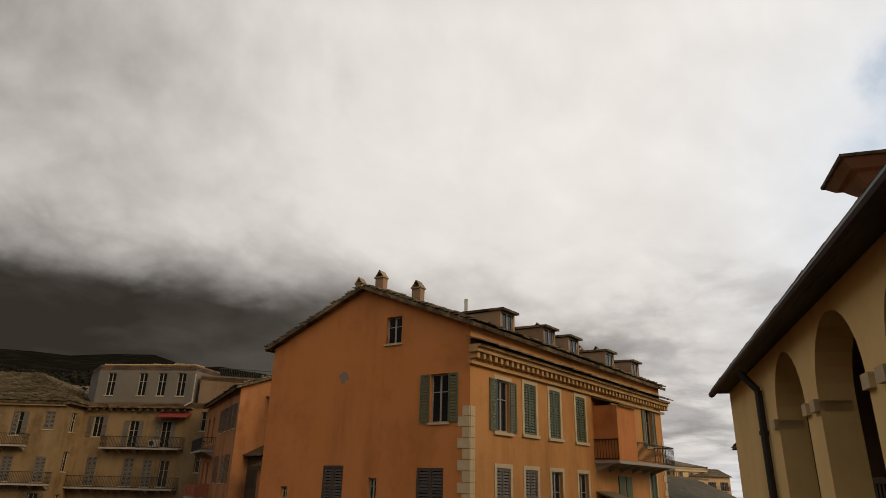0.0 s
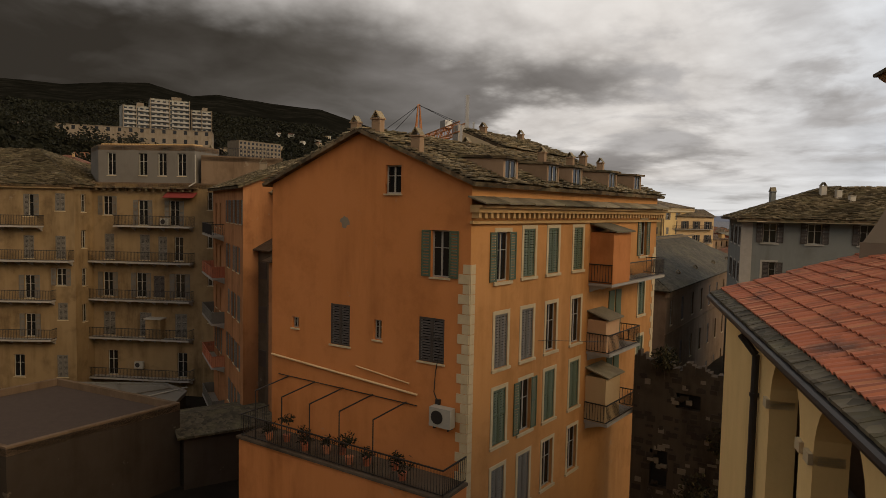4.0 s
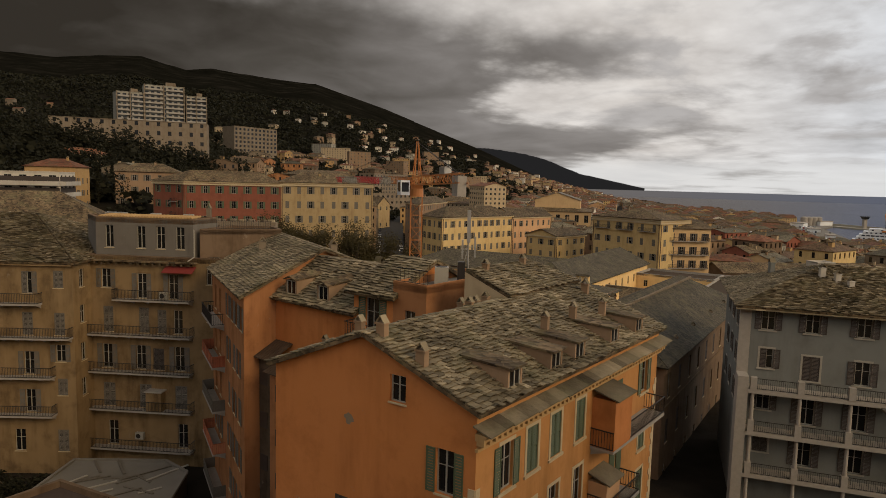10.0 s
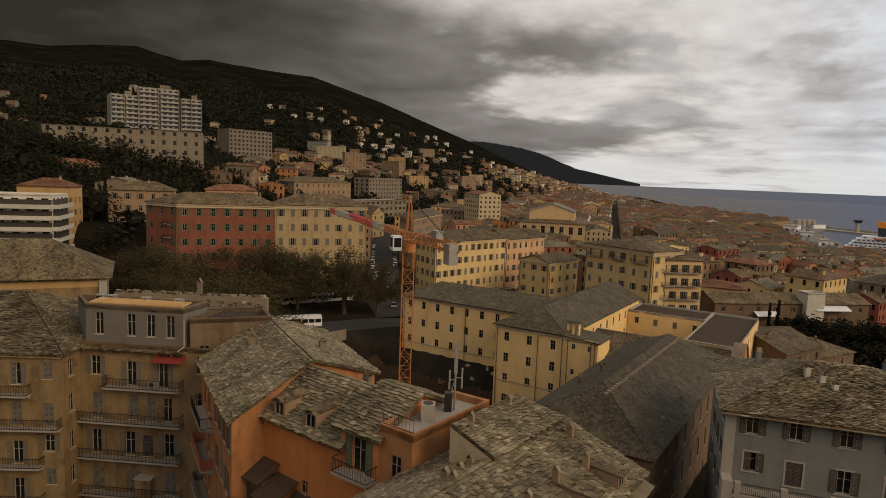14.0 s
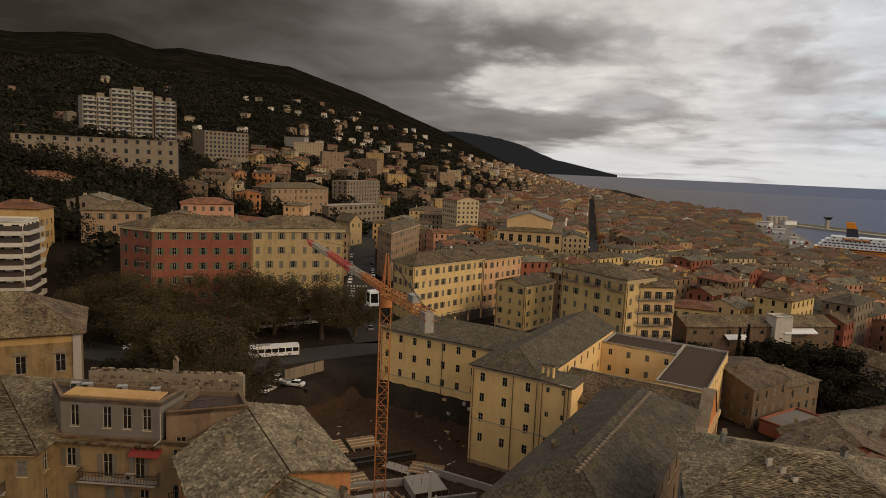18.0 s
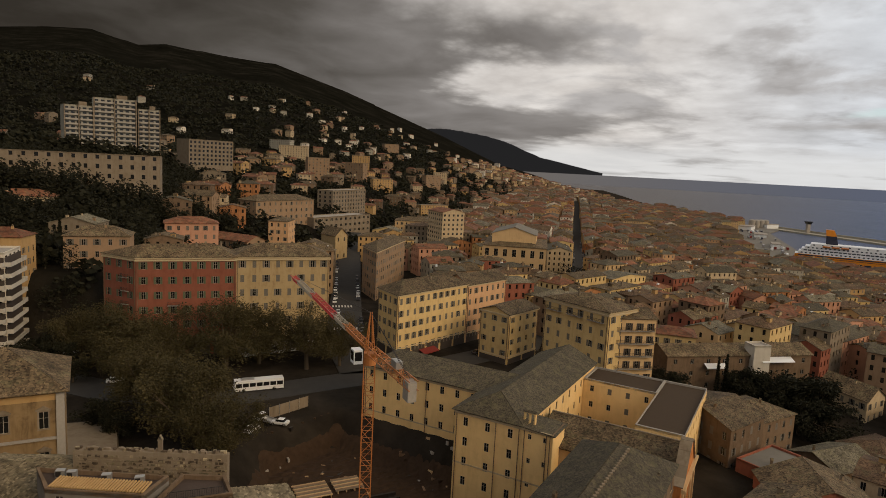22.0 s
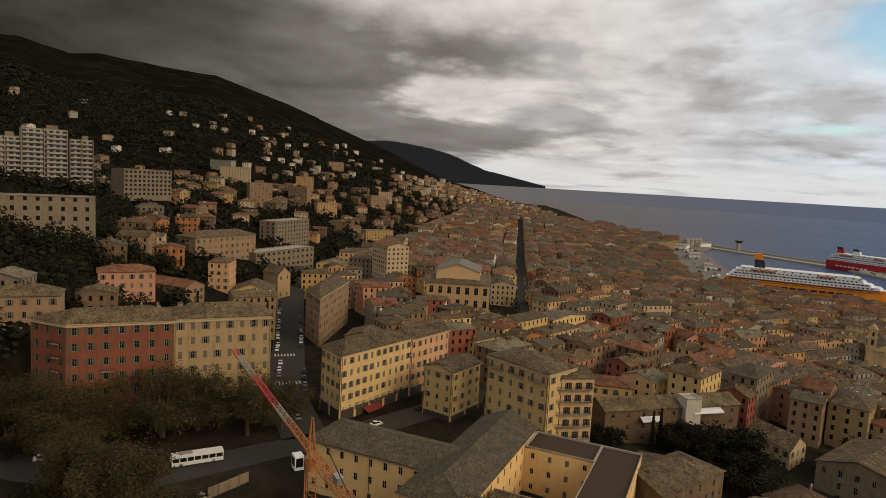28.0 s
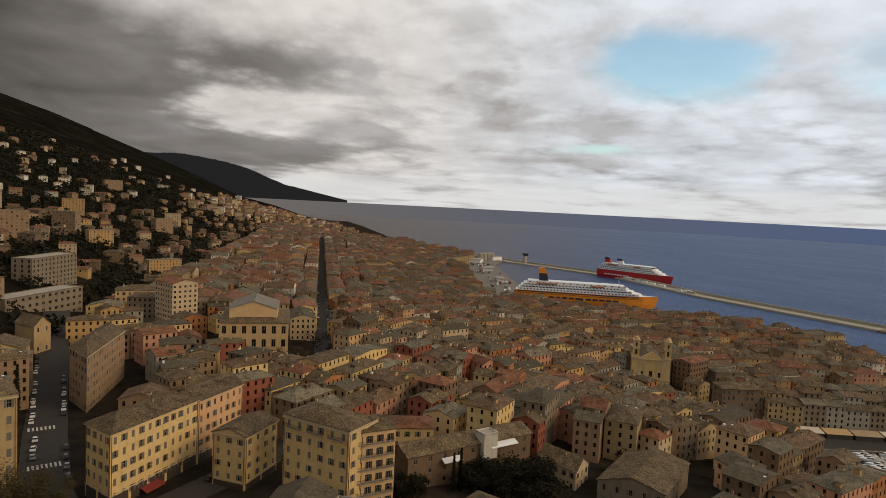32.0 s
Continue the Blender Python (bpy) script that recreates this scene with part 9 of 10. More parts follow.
words = [(0.24 + i * 0.047, 0.24 + i * 0.047 + 0.036, 6.6, 2.2, "hull_blue") for i in range(5)] + [(0.50 + i * 0.047, 0.50 + i * 0.047 + 0.036, 6.6, 2.2, "hull_blue") for i in range(5)] + [(0.46, 0.482, 5.0, 3.6, "hull_blue")]
ferry("ferry", "large orange-hulled car ferry with white decks moored at the quay", (457, 697), (602, 598), 27, "hull_orange", "hull_white",
      [(0.2, 4.0, 17, "hull_blue", "hull_orange")], 15, words + [(0.02, 0.9, 11.5, 0.35, "hull_blue"), (0.02, 0.78, 13.2, 1.2, "hull_blue")])
ferry("ferry", "red-hulled car ferry with white decks moored along the mole", (795, 932), (840, 800), 24, "hull_red", "hull_white",
      [(0.12, 2.4, 11, "hull_red", "hull_blue"), (0.3, 2.2, 10, "hull_white", "hull_blue")], 15, [(0.12 + i * 0.045, 0.15 + i * 0.045, 6.0, 2.2, "hull_white") for i in range(8)])


# ---- harbour ----
def strip(name, label, pts, width, z, mat, depth=6.0, category="quay", wall=None):
    m = Mesh(mat)
    pts = [Vector(p) for p in pts]
    for i, (a, b) in enumerate(zip(pts, pts[1:])):
        d = (b - a).normalized()
        s = Vector((d.y, -d.x)) * width / 2
        a2, b2 = a - d * width * 0.3 * (i > 0), b + d * 0.1
        zz = z - 0.03 * (i % 2)
        ring = [a2 + s, b2 + s, b2 - s, a2 - s]
        m.solid([(p.x, p.y, z - depth) for p in ring], [(p.x, p.y, zz) for p in ring])
        if wall:
            o = Vector((d.y, -d.x)) * (width / 2 - 1.5) * wall[0]
            ring = [a2 + o + s * 0.1, b2 + o + s * 0.1, b2 + o - s * 0.1, a2 + o - s * 0.1]
            m.solid([(p.x, p.y, z - 0.5) for p in ring], [(p.x, p.y, z + wall[1]) for p in ring])
    return thing(name, m, label, category, kind="structure")


strip("mole", "long concrete breakwater with raised sea wall", [(735, 1222), (812, 911), (766, 665), (764, 418)], 24, -37.2, "ivory", 8, "breakwater", (-1, 3.6))
strip("quay", "concrete ferry quay with parked lorries", [(640, 1110), (470, 735), (440, 700)], 60, -37.5, "quay")
strip("quay", "concrete quay", [(640, 1110), (745, 1235)], 60, -37.5, "quay")
strip("mole_head", "dark rock armour at the end of the breakwater", [(764, 420), (770, 385)], 26, -37.8, "stone")
ct = root("control_tower", (760, 1128, -38), "slim concrete harbour control tower with dark glazed cabin", "tower")
m = Mesh("concrete")
m.solid([(-3, -3, 0), (3, -3, 0), (3, 3, 0), (-3, 3, 0)], [(-2.6, -2.6, 17), (2.6, -2.6, 17), (2.6, 2.6, 17), (-2.6, 2.6, 17)])
part("shaft", m, ct)
m = Mesh("glass")
m.solid([(-3.4, -3.4, 17), (3.4, -3.4, 17), (3.4, 3.4, 17), (-3.4, 3.4, 17)], [(-5, -5, 21), (5, -5, 21), (5, 5, 21), (-5, 5, 21)])
part("cabin", m, ct)
m = Mesh("hull_blue")
m.box(-5.4, -5.4, 21, 5.4, 5.4, 22.4)
part("roof", m, ct)
for i in range(4):
    m = Mesh("concrete")
    m.tube((0, 0, 0), (0, 0, 15), 6, 6, 18)
    m.tube((0, 0, 15), (0, 0, 17), 6, 2, 18)
    thing("silo", m, "pale concrete storage silo on the quay", "silo", "silos", at=pose(690 + i * 11, 1195 + i * 3, -38))
for x, y, L, D, h, a, lab in ((655, 1150, 46, 22, 8, 0.9, "white harbour shed on the quay"), (600, 1010, 40, 18, 6, 1.05, "flat-roofed grey ferry terminal building"), (528, 850, 30, 10, 7, 1.1, "white terminal roof on posts"), (730, 1200, 30, 14, 9, 0.3, "white warehouse on the quay")):
    m = Mesh("hull_white")
    m.box(-L / 2, -D / 2, 0, L / 2, D / 2, h - 1)
    m.box(-L / 2 - 1, -D / 2 - 1, h - 1, L / 2 + 1, D / 2 + 1, h, "concrete")
    thing("harbour_shed", m, lab, "building", "harbour buildings", at=pose(x, y, -38, 0, 0, math.degrees(a)))
lorry_rng = random.Random(3)
for i in range(34):
    t = lorry_rng.random()
    p = Vector((470, 735)).lerp(Vector((640, 1105)), t) + Vector((lorry_rng.uniform(-22, 18), lorry_rng.uniform(-8, 8)))
    m = Mesh(lorry_rng.choice(("hull_white", "hull_white", "car_grey", "hull_blue", "awning")))
    m.box(-5, -1.25, 1.0, 4, 1.25, 3.8)
    m.box(4.2, -1.2, 0.6, 6, 1.2, 3.0)
    thing("lorry", m, "parked lorry on the ferry quay", "lorry", "lorries", at=pose(p.x, p.y, -37.5, 0, 0, 65 + lorry_rng.uniform(-8, 8)))
for i in range(20):
    t = lorry_rng.random()
    p = Vector((810, 905)).lerp(Vector((768, 690)), t)
    m = Mesh("hull_white" if i % 3 else "concrete")
    m.box(-6, -2, 0, 6, 2, lorry_rng.uniform(2.5, 4))
    thing("container", m, "pale container standing on the mole", "container", "containers", at=pose(p.x, p.y, -37.6, 0, 0, 100))
# old harbour: quays, pontoons and boats
HB0, HBD, HBN = Vector((285, 231)), Vector((0.865, -0.502)), Vector((0.502, 0.865))


def at_quay(u, k):
    return HB0 + HBD * u + HBN * k


m = Mesh("asphalt", "quay")
ring = [at_quay(-26, 2), at_quay(0, 0), at_quay(34, -4), at_quay(84, 0), at_quay(170, 0), at_quay(190, 62), at_quay(-10, 34), at_quay(-26, 20)]
m.solid([(q.x, q.y, -44) for q in ring], [(q.x, q.y, -38.4) for q in ring])
for q, r in zip(ring[:4], ring[1:5]):
    m.beam((q.x, q.y, -38.3), (r.x, r.y, -38.3), 1.2, 1, 0.5)
thing("quay", m, "stone quay of the old harbour with cafe terraces", "quay", kind="structure")
row_rng = random.Random(31)
for k0, first in ((24, 31), (40, 24), (55, 40)):
    u = first
    while u < 150:
        ln_, dp_ = row_rng.uniform(9, 15), row_rng.uniform(11, 13.5)
        c = [tuple(at_quay(u, k0)), tuple(at_quay(u + ln_ - 0.1, k0)), tuple(at_quay(u + ln_ - 0.1, k0 + dp_)), tuple(at_quay(u, k0 + dp_))]
        u += ln_
        if c[0][1] > 250 or c[2][1] > 262:
            continue
        top_ = row_rng.uniform(-25, -20) + (k0 - 24) * 0.08
        wl_ = row_rng.choice(("sand", "ivory", "brown", "yellow", "stone", "cream", "umber"))
        house("harbour_house", "tall old harbour-front house with shuttered windows", c, -38.5, top_, wl_, row_rng.choice(("gable_x", "hip_x")), row_rng.uniform(1.5, 2.4), row_rng.choice(("slate", "slate_grey", "slate_rust")),
              auto_wins(c, -37, top_, (0, 3), 3.2, 2.7, 1.0, 1.7), 1, None, objects=False, group="harbour houses", seed=row_rng.randrange(999))
# tents and awnings before the houses
for i, (u, k, w, mt, lab) in enumerate(((-11, 22, 6, "teal", "teal"), (-4, 22, 6, "teal", "teal"), (3, 20, 5, "hull_white", "white"), (9, 19, 5, "hull_white", "white"))):
    q = at_quay(u, k)
    tn = root("market_tent", (q.x, q.y, -38.4), lab + " canvas market tent on the quay", "tent", "market tents")
    tn.rotation_euler = (0, 0, math.atan2(HBD.y, HBD.x))
    m = Mesh(mt)
    m.solid([(-w / 2, -w / 2, 2.4), (w / 2, -w / 2, 2.4), (w / 2, w / 2, 2.4), (-w / 2, w / 2, 2.4)], [(-0.3, -0.3, 4.4), (0.3, -0.3, 4.4), (0.3, 0.3, 4.4), (-0.3, 0.3, 4.4)])
    part("canopy", m, tn)
    for sx in (-1, 1):
        for sy in (-1, 1):
            m = Mesh("metal")
            m.beam((sx * (w / 2 - 0.1), sy * (w / 2 - 0.1), 0), (sx * (w / 2 - 0.1), sy * (w / 2 - 0.1), 2.45), 0.1)
            part("pole", m, tn)
for i, (u, ln_, mt) in enumerate(((16, 17, "sand"), (35, 10, "car_dark"), (46, 12, "bright"), (59, 14, "tan"), (74, 15, "sand"), (90, 12, "bright"), (104, 16, "tan"))):
    q = at_quay(u, 15)
    aw = root("cafe_awning", (q.x, q.y, -38.4), "long canvas awning over a quayside cafe terrace", "awning", "cafe awnings")
    aw.rotation_euler = (0, 0, math.atan2(HBD.y, HBD.x))
    m = Mesh(mt)
    m.solid([(0, 0, 2.5), (ln_, 0, 2.5), (ln_, 7, 3.6), (0, 7, 3.6)], [(0, 0, 2.62), (ln_, 0, 2.62), (ln_, 7, 3.75), (0, 7, 3.75)])
    part("canvas", m, aw)
    m = Mesh("shut_dark")
    m.box(0.3, 0.3, 0, ln_ - 0.3, 6.7, 2.3)
    part("terrace_screens", m, aw)


def boat_mesh(k):
    """A motor boat with a raised bow, a cockpit and a small cabin."""
    b = Mesh("hull_white", "glass", "concrete", "hull_blue")
    b.solid([(-3.2 * k, -0.9, 0), (2.0 * k, -0.95, 0), (4.2 * k, 0, 0), (2.0 * k, 0.95, 0), (-3.2 * k, 0.9, 0)], [(-3.3 * k, -1.2, 1.1), (2.2 * k, -1.25, 1.25), (5.0 * k, 0, 1.5), (2.2 * k, 1.25, 1.25), (-3.3 * k, 1.2, 1.1)])
    b.solid([(-0.6, -0.75, 1.15), (1.9 * k, -0.65, 1.2), (1.9 * k, 0.65, 1.2), (-0.6, 0.75, 1.15)], [(-0.5, -0.6, 1.75), (1.0 * k, -0.5, 1.75), (1.0 * k, 0.5, 1.75), (-0.5, 0.6, 1.75)], 1)
    b.solid([(-0.7, -0.7, 1.75), (1.0 * k, -0.55, 1.75), (1.0 * k, 0.55, 1.75), (-0.7, 0.7, 1.75)], [(-0.6, -0.6, 1.95), (0.9 * k, -0.5, 1.95), (0.9 * k, 0.5, 1.95), (-0.6, 0.6, 1.95)], 0)
    b.box(-3.0 * k, -0.8, 1.12, -0.9, 0.8, 1.2, 2)
    return b


boat_kinds = [boat_mesh(0.75).data("boat"), boat_mesh(1.0).data("boat"), boat_mesh(1.35).data("boat")]
boat_rng = random.Random(8)
for a, b in (((307, 217.6), (290, 183)), ((327.3, 204.7), (299.5, 165.7)), ((349, 194), (318, 150)), ((372, 178), (340, 134))):
    a, b = Vector(a), Vector(b)
    d = (b - a).normalized()
    side = Vector((-d.y, d.x))
    strip("pontoon", "narrow wooden pontoon", [tuple(a), tuple(b)], 2.0, -39.2, "concrete", 0.6, "pontoon")
    n = int((b - a).length / 3.1)
    for i in range(n):
        for sgn in (-1, 1):
            if boat_rng.random() < 0.84:
                q = a + d * (i + 0.6) * 3.1 + side * sgn * 5.2
                thing("boat", boat_rng.choice(boat_kinds), "small white motor boat moored at a pontoon", "boat", "moored boats", at=pose(q.x, q.y, -39.9, 0, 0, math.degrees(math.atan2(side.y * sgn, side.x * sgn)) + boat_rng.uniform(-7, 7)))


# ---- square, street and building site: vehicles and small works ----
def flat_strip(name, label, corners, mat, lift=0.22, category="marking", kind=""):
    """A thin slab lying on the ground."""
    ob = root(name, (*corners[0], gz(*corners[0])), label, category)
    o = Vector((*corners[0], gz(*corners[0])))
    lo = [Vector((x, y, gz(x, y) + lift)) - o for x, y in corners]
    m = Mesh(mat)
    m.solid(lo, [p + Vector((0, 0, 0.03)) for p in lo])
    part("paint", m, ob)
    return ob


def zebra(a, b, along, label):
    a, b, along = Vector(a), Vector(b), Vector(along)
    n = int((b - a).length / 1.1)
    ob = root("zebra_crossing", (a.x, a.y, gz(*a) + 0.2), label, "crossing", "zebra crossings")
    step = (b - a) / n
    z0 = gz(*a) + 0.2
    for i in range(n):
        p = a + step * i - a
        q = p + step * 0.5
        c = [p, q, q + along, p + along]
        m = Mesh("marking")
        zz = [gz(*(a + v)) + 0.24 - z0 for v in c]
        m.solid([(v.x, v.y, h) for v, h in zip(c, zz)], [(v.x, v.y, h + 0.03) for v, h in zip(c, zz)])
        part("stripe", m, ob)


zebra((-24.5, 255.5), (-16.0, 256.5), (-0.4, 3.4), "white zebra crossing over the side street")
zebra((-20.6, 220.5), (-11.6, 222.2), (-0.5, 3.4), "white zebra crossing at the corner of the square")

car_rng = random.Random(77)
CAR_LOOKS = [("car_white", "white parked hatchback"), ("car_dark", "black parked hatchback"), ("car_grey", "grey parked hatchback"), ("car_dark", "dark parked hatchback")]


def some_car(x, y, ang, where, look_=None, z=None):
    pnt, lab = CAR_LOOKS[look_] if look_ is not None else car_rng.choice(CAR_LOOKS)
    car(x, y, ang, pnt, lab + " " + where, z)


def car_row(a, b, n, ang_off, where):
    a, b = Vector(a), Vector(b)
    d = b - a
    ang = math.atan2(d.y, d.x) + ang_off
    for i in range(n):
        if car_rng.random() < 0.14:
            continue
        p = a + d * ((i + 0.5) / n)
        some_car(p.x + car_rng.uniform(-0.2, 0.2), p.y + car_rng.uniform(-0.5, 0.5), ang + car_rng.uniform(-0.04, 0.04), where)


car_row((-24.2, 262), (-32.4, 362), 16, 0, "along the side street kerb")
car_row((-14.6, 262), (-21.6, 362), 16, 0, "along the side street kerb")
car_row((-9.5, 208), (-12.4, 240), 4, 0, "at the street corner")
car_row((-20.0, 226), (-21.8, 250), 3, 0, "at the street corner")
for x, y, a, k in [(-94, 185.5, 0.9, 0), (-91, 184.4, 0.9, 0), (-98.5, 183.4, 0.9, 1), (-102, 181, 0.9, 2), (-24.4, 139.5, 2.9, 0), (-70, 163.5, 0.4, 0), (-66, 156, 0.45, 2), (-52, 152.5, 0.1, 3), (12, 184.5, 0.62, 0), (27, 197.5, 0.72, 1), (-58, 160, 0.35, 1), (-16.2, 205, 1.9, 3), (-11, 190, 1.7, 2)]:
    some_car(x, y, a, "on the square", k)
for i in range(26):
    q = AVE0 + AVE * (30 + i * 13 + car_rng.uniform(-3, 3))
    side = Vector((AVE.y, -AVE.x)) * (3.6 if i % 2 else -3.4)
    some_car(q.x + side.x, q.y + side.y, math.atan2(AVE.y, AVE.x), "in the long avenue")


def bus(x, y, ang, label):
    z = gz(x, y) + 0.15
    b = root("bus", (x, y, z), label, "bus")
    b.rotation_euler = (0, 0, ang)
    m = Mesh("car_white")
    m.box(-6, -1.25, 0.35, 6, 1.25, 1.3)
    m.box(-6, -1.25, 2.3, 6, 1.25, 2.95)
    for i in range(8):
        m.box(-6 + i * 1.685, -1.24, 1.3, -5.8 + i * 1.685, 1.24, 2.3)
    part("body", m, b)
    m = Mesh("glass")
    m.box(-5.95, -1.2, 1.3, 5.95, 1.2, 2.3)
    part("window_band", m, b)
    m = Mesh("metal")
    m.box(-4.4, -0.8, 2.95, -1.2, 0.8, 3.2)
    part("roof_unit", m, b)
    for sx in (-3.9, 3.6):
        for sy in (-1.1, 1.1):
            m = Mesh("rubber")
            m.tube((sx, sy - 0.15, 0.48), (sx, sy + 0.15, 0.48), 0.48, 0.48, 12)
            part("wheel", m, b)


bus(-38.5, 190.6, 0.56, "white city bus standing under the plane trees")
bus(-29.6, 195.4, 0.56, "white city bus behind another one")


def truck(x, y, ang):
    z = gz(x, y) + 0.1
    b = root("pickup_truck", (x, y, z), "white crew cab truck with empty tipper bed", "truck")
    b.rotation_euler = (0, 0, ang)
    m = Mesh("car_white")
    m.solid([(0.2, -0.95, 0.45), (2.6, -0.95, 0.45), (2.6, 0.95, 0.45), (0.2, 0.95, 0.45)], [(0.2, -0.95, 1.25), (2.45, -0.95, 1.15), (2.45, 0.95, 1.15), (0.2, 0.95, 1.25)])
    m.solid([(0.25, -0.8, 1.95), (1.5, -0.8, 1.95), (1.5, 0.8, 1.95), (0.25, 0.8, 1.95)], [(0.35, -0.75, 2.05), (1.4, -0.75, 2.05), (1.4, 0.75, 2.05), (0.35, 0.75, 2.05)])
    part("cab", m, b)
    m = Mesh("glass")
    m.solid([(0.2, -0.92, 1.25), (2.2, -0.92, 1.16), (2.2, 0.92, 1.16), (0.2, 0.92, 1.25)], [(0.25, -0.8, 1.95), (1.5, -0.8, 1.95), (1.5, 0.8, 1.95), (0.25, 0.8, 1.95)])
    part("windscreen", m, b)
    m = Mesh("metal")
    m.box(-2.9, -1.0, 0.75, 0.1, 1.0, 0.88)
    for y0, y1 in ((-1.0, -0.95), (0.95, 1.0)):
        m.box(-2.9, y0, 0.88, 0.1, y1, 1.25)
    part("bed", m, b)
    for sx in (-1.9, 1.7):
        for sy in (-0.85, 0.85):
            m = Mesh("rubber")
            m.tube((sx, sy - 0.12, 0.38), (sx, sy + 0.12, 0.38), 0.38, 0.38, 12)
            part("wheel", m, b)


truck(-28.0, 140.6, 2.55)
some_car(-29.6, 135.6, 1.1, "at the site gate", 0)


def hoarding(a, b, label, h=2.2, mat="hull_white"):
    a, b = Vector(a), Vector(b)
    n = max(1, int((b - a).length / 2.3))
    z0 = gz(*a)
    ob = root("site_fence", (a.x, a.y, z0), label, "fence", "site fences")
    for i in range(n):
        p, q = (b - a) * (i / n), (b - a) * ((i + 0.94) / n)
        za, zb = gz(*(a + p)) - z0, gz(*(a + q)) - z0
        m = Mesh(mat)
        up_v = Vector((0, 0, h))
        d_ = (b - a).normalized()
        s = Vector((-d_.y, d_.x)) * 0.03
        lo = [(p.x - s.x, p.y - s.y, za + 0.15), (q.x - s.x, q.y - s.y, zb + 0.15), (q.x + s.x, q.y + s.y, zb + 0.15), (p.x + s.x, p.y + s.y, za + 0.15)]
        m.solid(lo, [(x, y, z + h) for x, y, z in lo])
        part("panel", m, ob)
        m = Mesh("metal")
        m.beam((p.x, p.y, za - 0.2), (p.x, p.y, za + h + 0.3), 0.08)
        part("post", m, ob)


hoarding((-27.3, 142.6), (-19.6, 150.6), "weathered board hoarding round the building site", 2.6, "stone")
for i, k in enumerate((0.05, 0.3, 0.55, 0.8)):
    x, y = -40 + 11 * k, 162.2 + 3.8 * k
    b = root("barrier_block", (x, y, gz(x, y) + 0.1), "white plastic road barrier on the square", "barrier", "road barriers")
    b.rotation_euler = (0, 0, 0.35)
    m = Mesh("hull_white")
    m.solid([(-0.9, -0.3, 0), (0.9, -0.3, 0), (0.9, 0.3, 0), (-0.9, 0.3, 0)], [(-0.9, -0.12, 0.9), (0.9, -0.12, 0.9), (0.9, 0.12, 0.9), (-0.9, 0.12, 0.9)])
    part("body", m, b)
bus(-33.5, 161.0, 0.35, "white coach standing on the square")

# excavation: stepped earth banks, concrete footings, stacked timber
pit_rng = random.Random(5)


for i, (x, y, w, d, a, h) in enumerate([(-6, 104, 9, 5, 0.3, 1.2), (4, 108, 6, 7, 0.3, 2.6), (-12, 98, 7, 4, -0.2, 1.8), (8, 99, 8, 5, 0.25, 1.0), (0, 94, 7, 3, 0.3, 2.2), (-1, 116, 6, 3, -0.55, 1.4)]):
    z = gz(x, y) - 0.3
    fb = root("footing", (x, y, z), "raw concrete footing slab with formwork boards", "footing", "concrete footings")
    fb.rotation_euler = (0, 0, a)
    m = Mesh("concrete")
    m.box(-w / 2, -d / 2, 0, w / 2, d / 2, h)
    part("slab", m, fb)
    for k in range(int(w / 1.2)):
        m = Mesh("earth")
        x_ = -w / 2 + k * 1.2
        m.box(x_, -d / 2 - 0.06, 0.1, x_ + 1.12, -d / 2 - 0.02, h + 0.25)
        part("board", m, fb)
    for k in range(int(w / 1.6)):
        m = Mesh("iron")
        x_ = -w / 2 + 0.6 + k * 1.6
        m.beam((x_, 0, h), (x_ + 0.05, 0.03, h + 1.3), 0.05)
        part("rebar", m, fb)
for i in range(5):
    x, y = 4 + i * 2.1, 97 - i * 0.8
    st = root("board_stack", (x, y, gz(x, y) + 1.3 if i == 1 else gz(x, y)), "stack of grey timber boards on the site", "boards", "timber stacks")
    st.rotation_euler = (0, 0, pit_rng.uniform(0, 3))
    for k in range(6):
        m = Mesh("tan")
        m.box(-1.6, -0.5, k * 0.12, 1.6, 0.5, k * 0.12 + 0.09)
        part("board", m, st)

# steel girders and a timber deck over the pit floor
def girder(a, b, z):
    a, b = Vector((*a, z)), Vector((*b, z))
    g = root("steel_girder", a, "long dark steel girder lying over the pit", "girder", "pit girders")
    for h_, w_, t_ in ((0.0, 0.5, 0.08), (0.8, 0.5, 0.08)):
        m = Mesh("iron")
        m.beam(Vector((0, 0, h_)), b - a + Vector((0, 0, h_)), w_, 0, t_)
        part("flange", m, g)
    m = Mesh("iron")
    m.beam(Vector((0, 0, 0.4)), b - a + Vector((0, 0, 0.4)), 0.06, 0, 0.72)
    part("web", m, g)
    n_ = int((b - a).length / 1.6)
    for i_ in range(n_ + 1):
        q_ = (b - a) * (i_ / n_)
        m = Mesh("iron")
        m.box(q_.x - 0.2, q_.y - 0.04, 0.06, q_.x + 0.2, q_.y + 0.04, 0.76)
        part("stiffener", m, g)


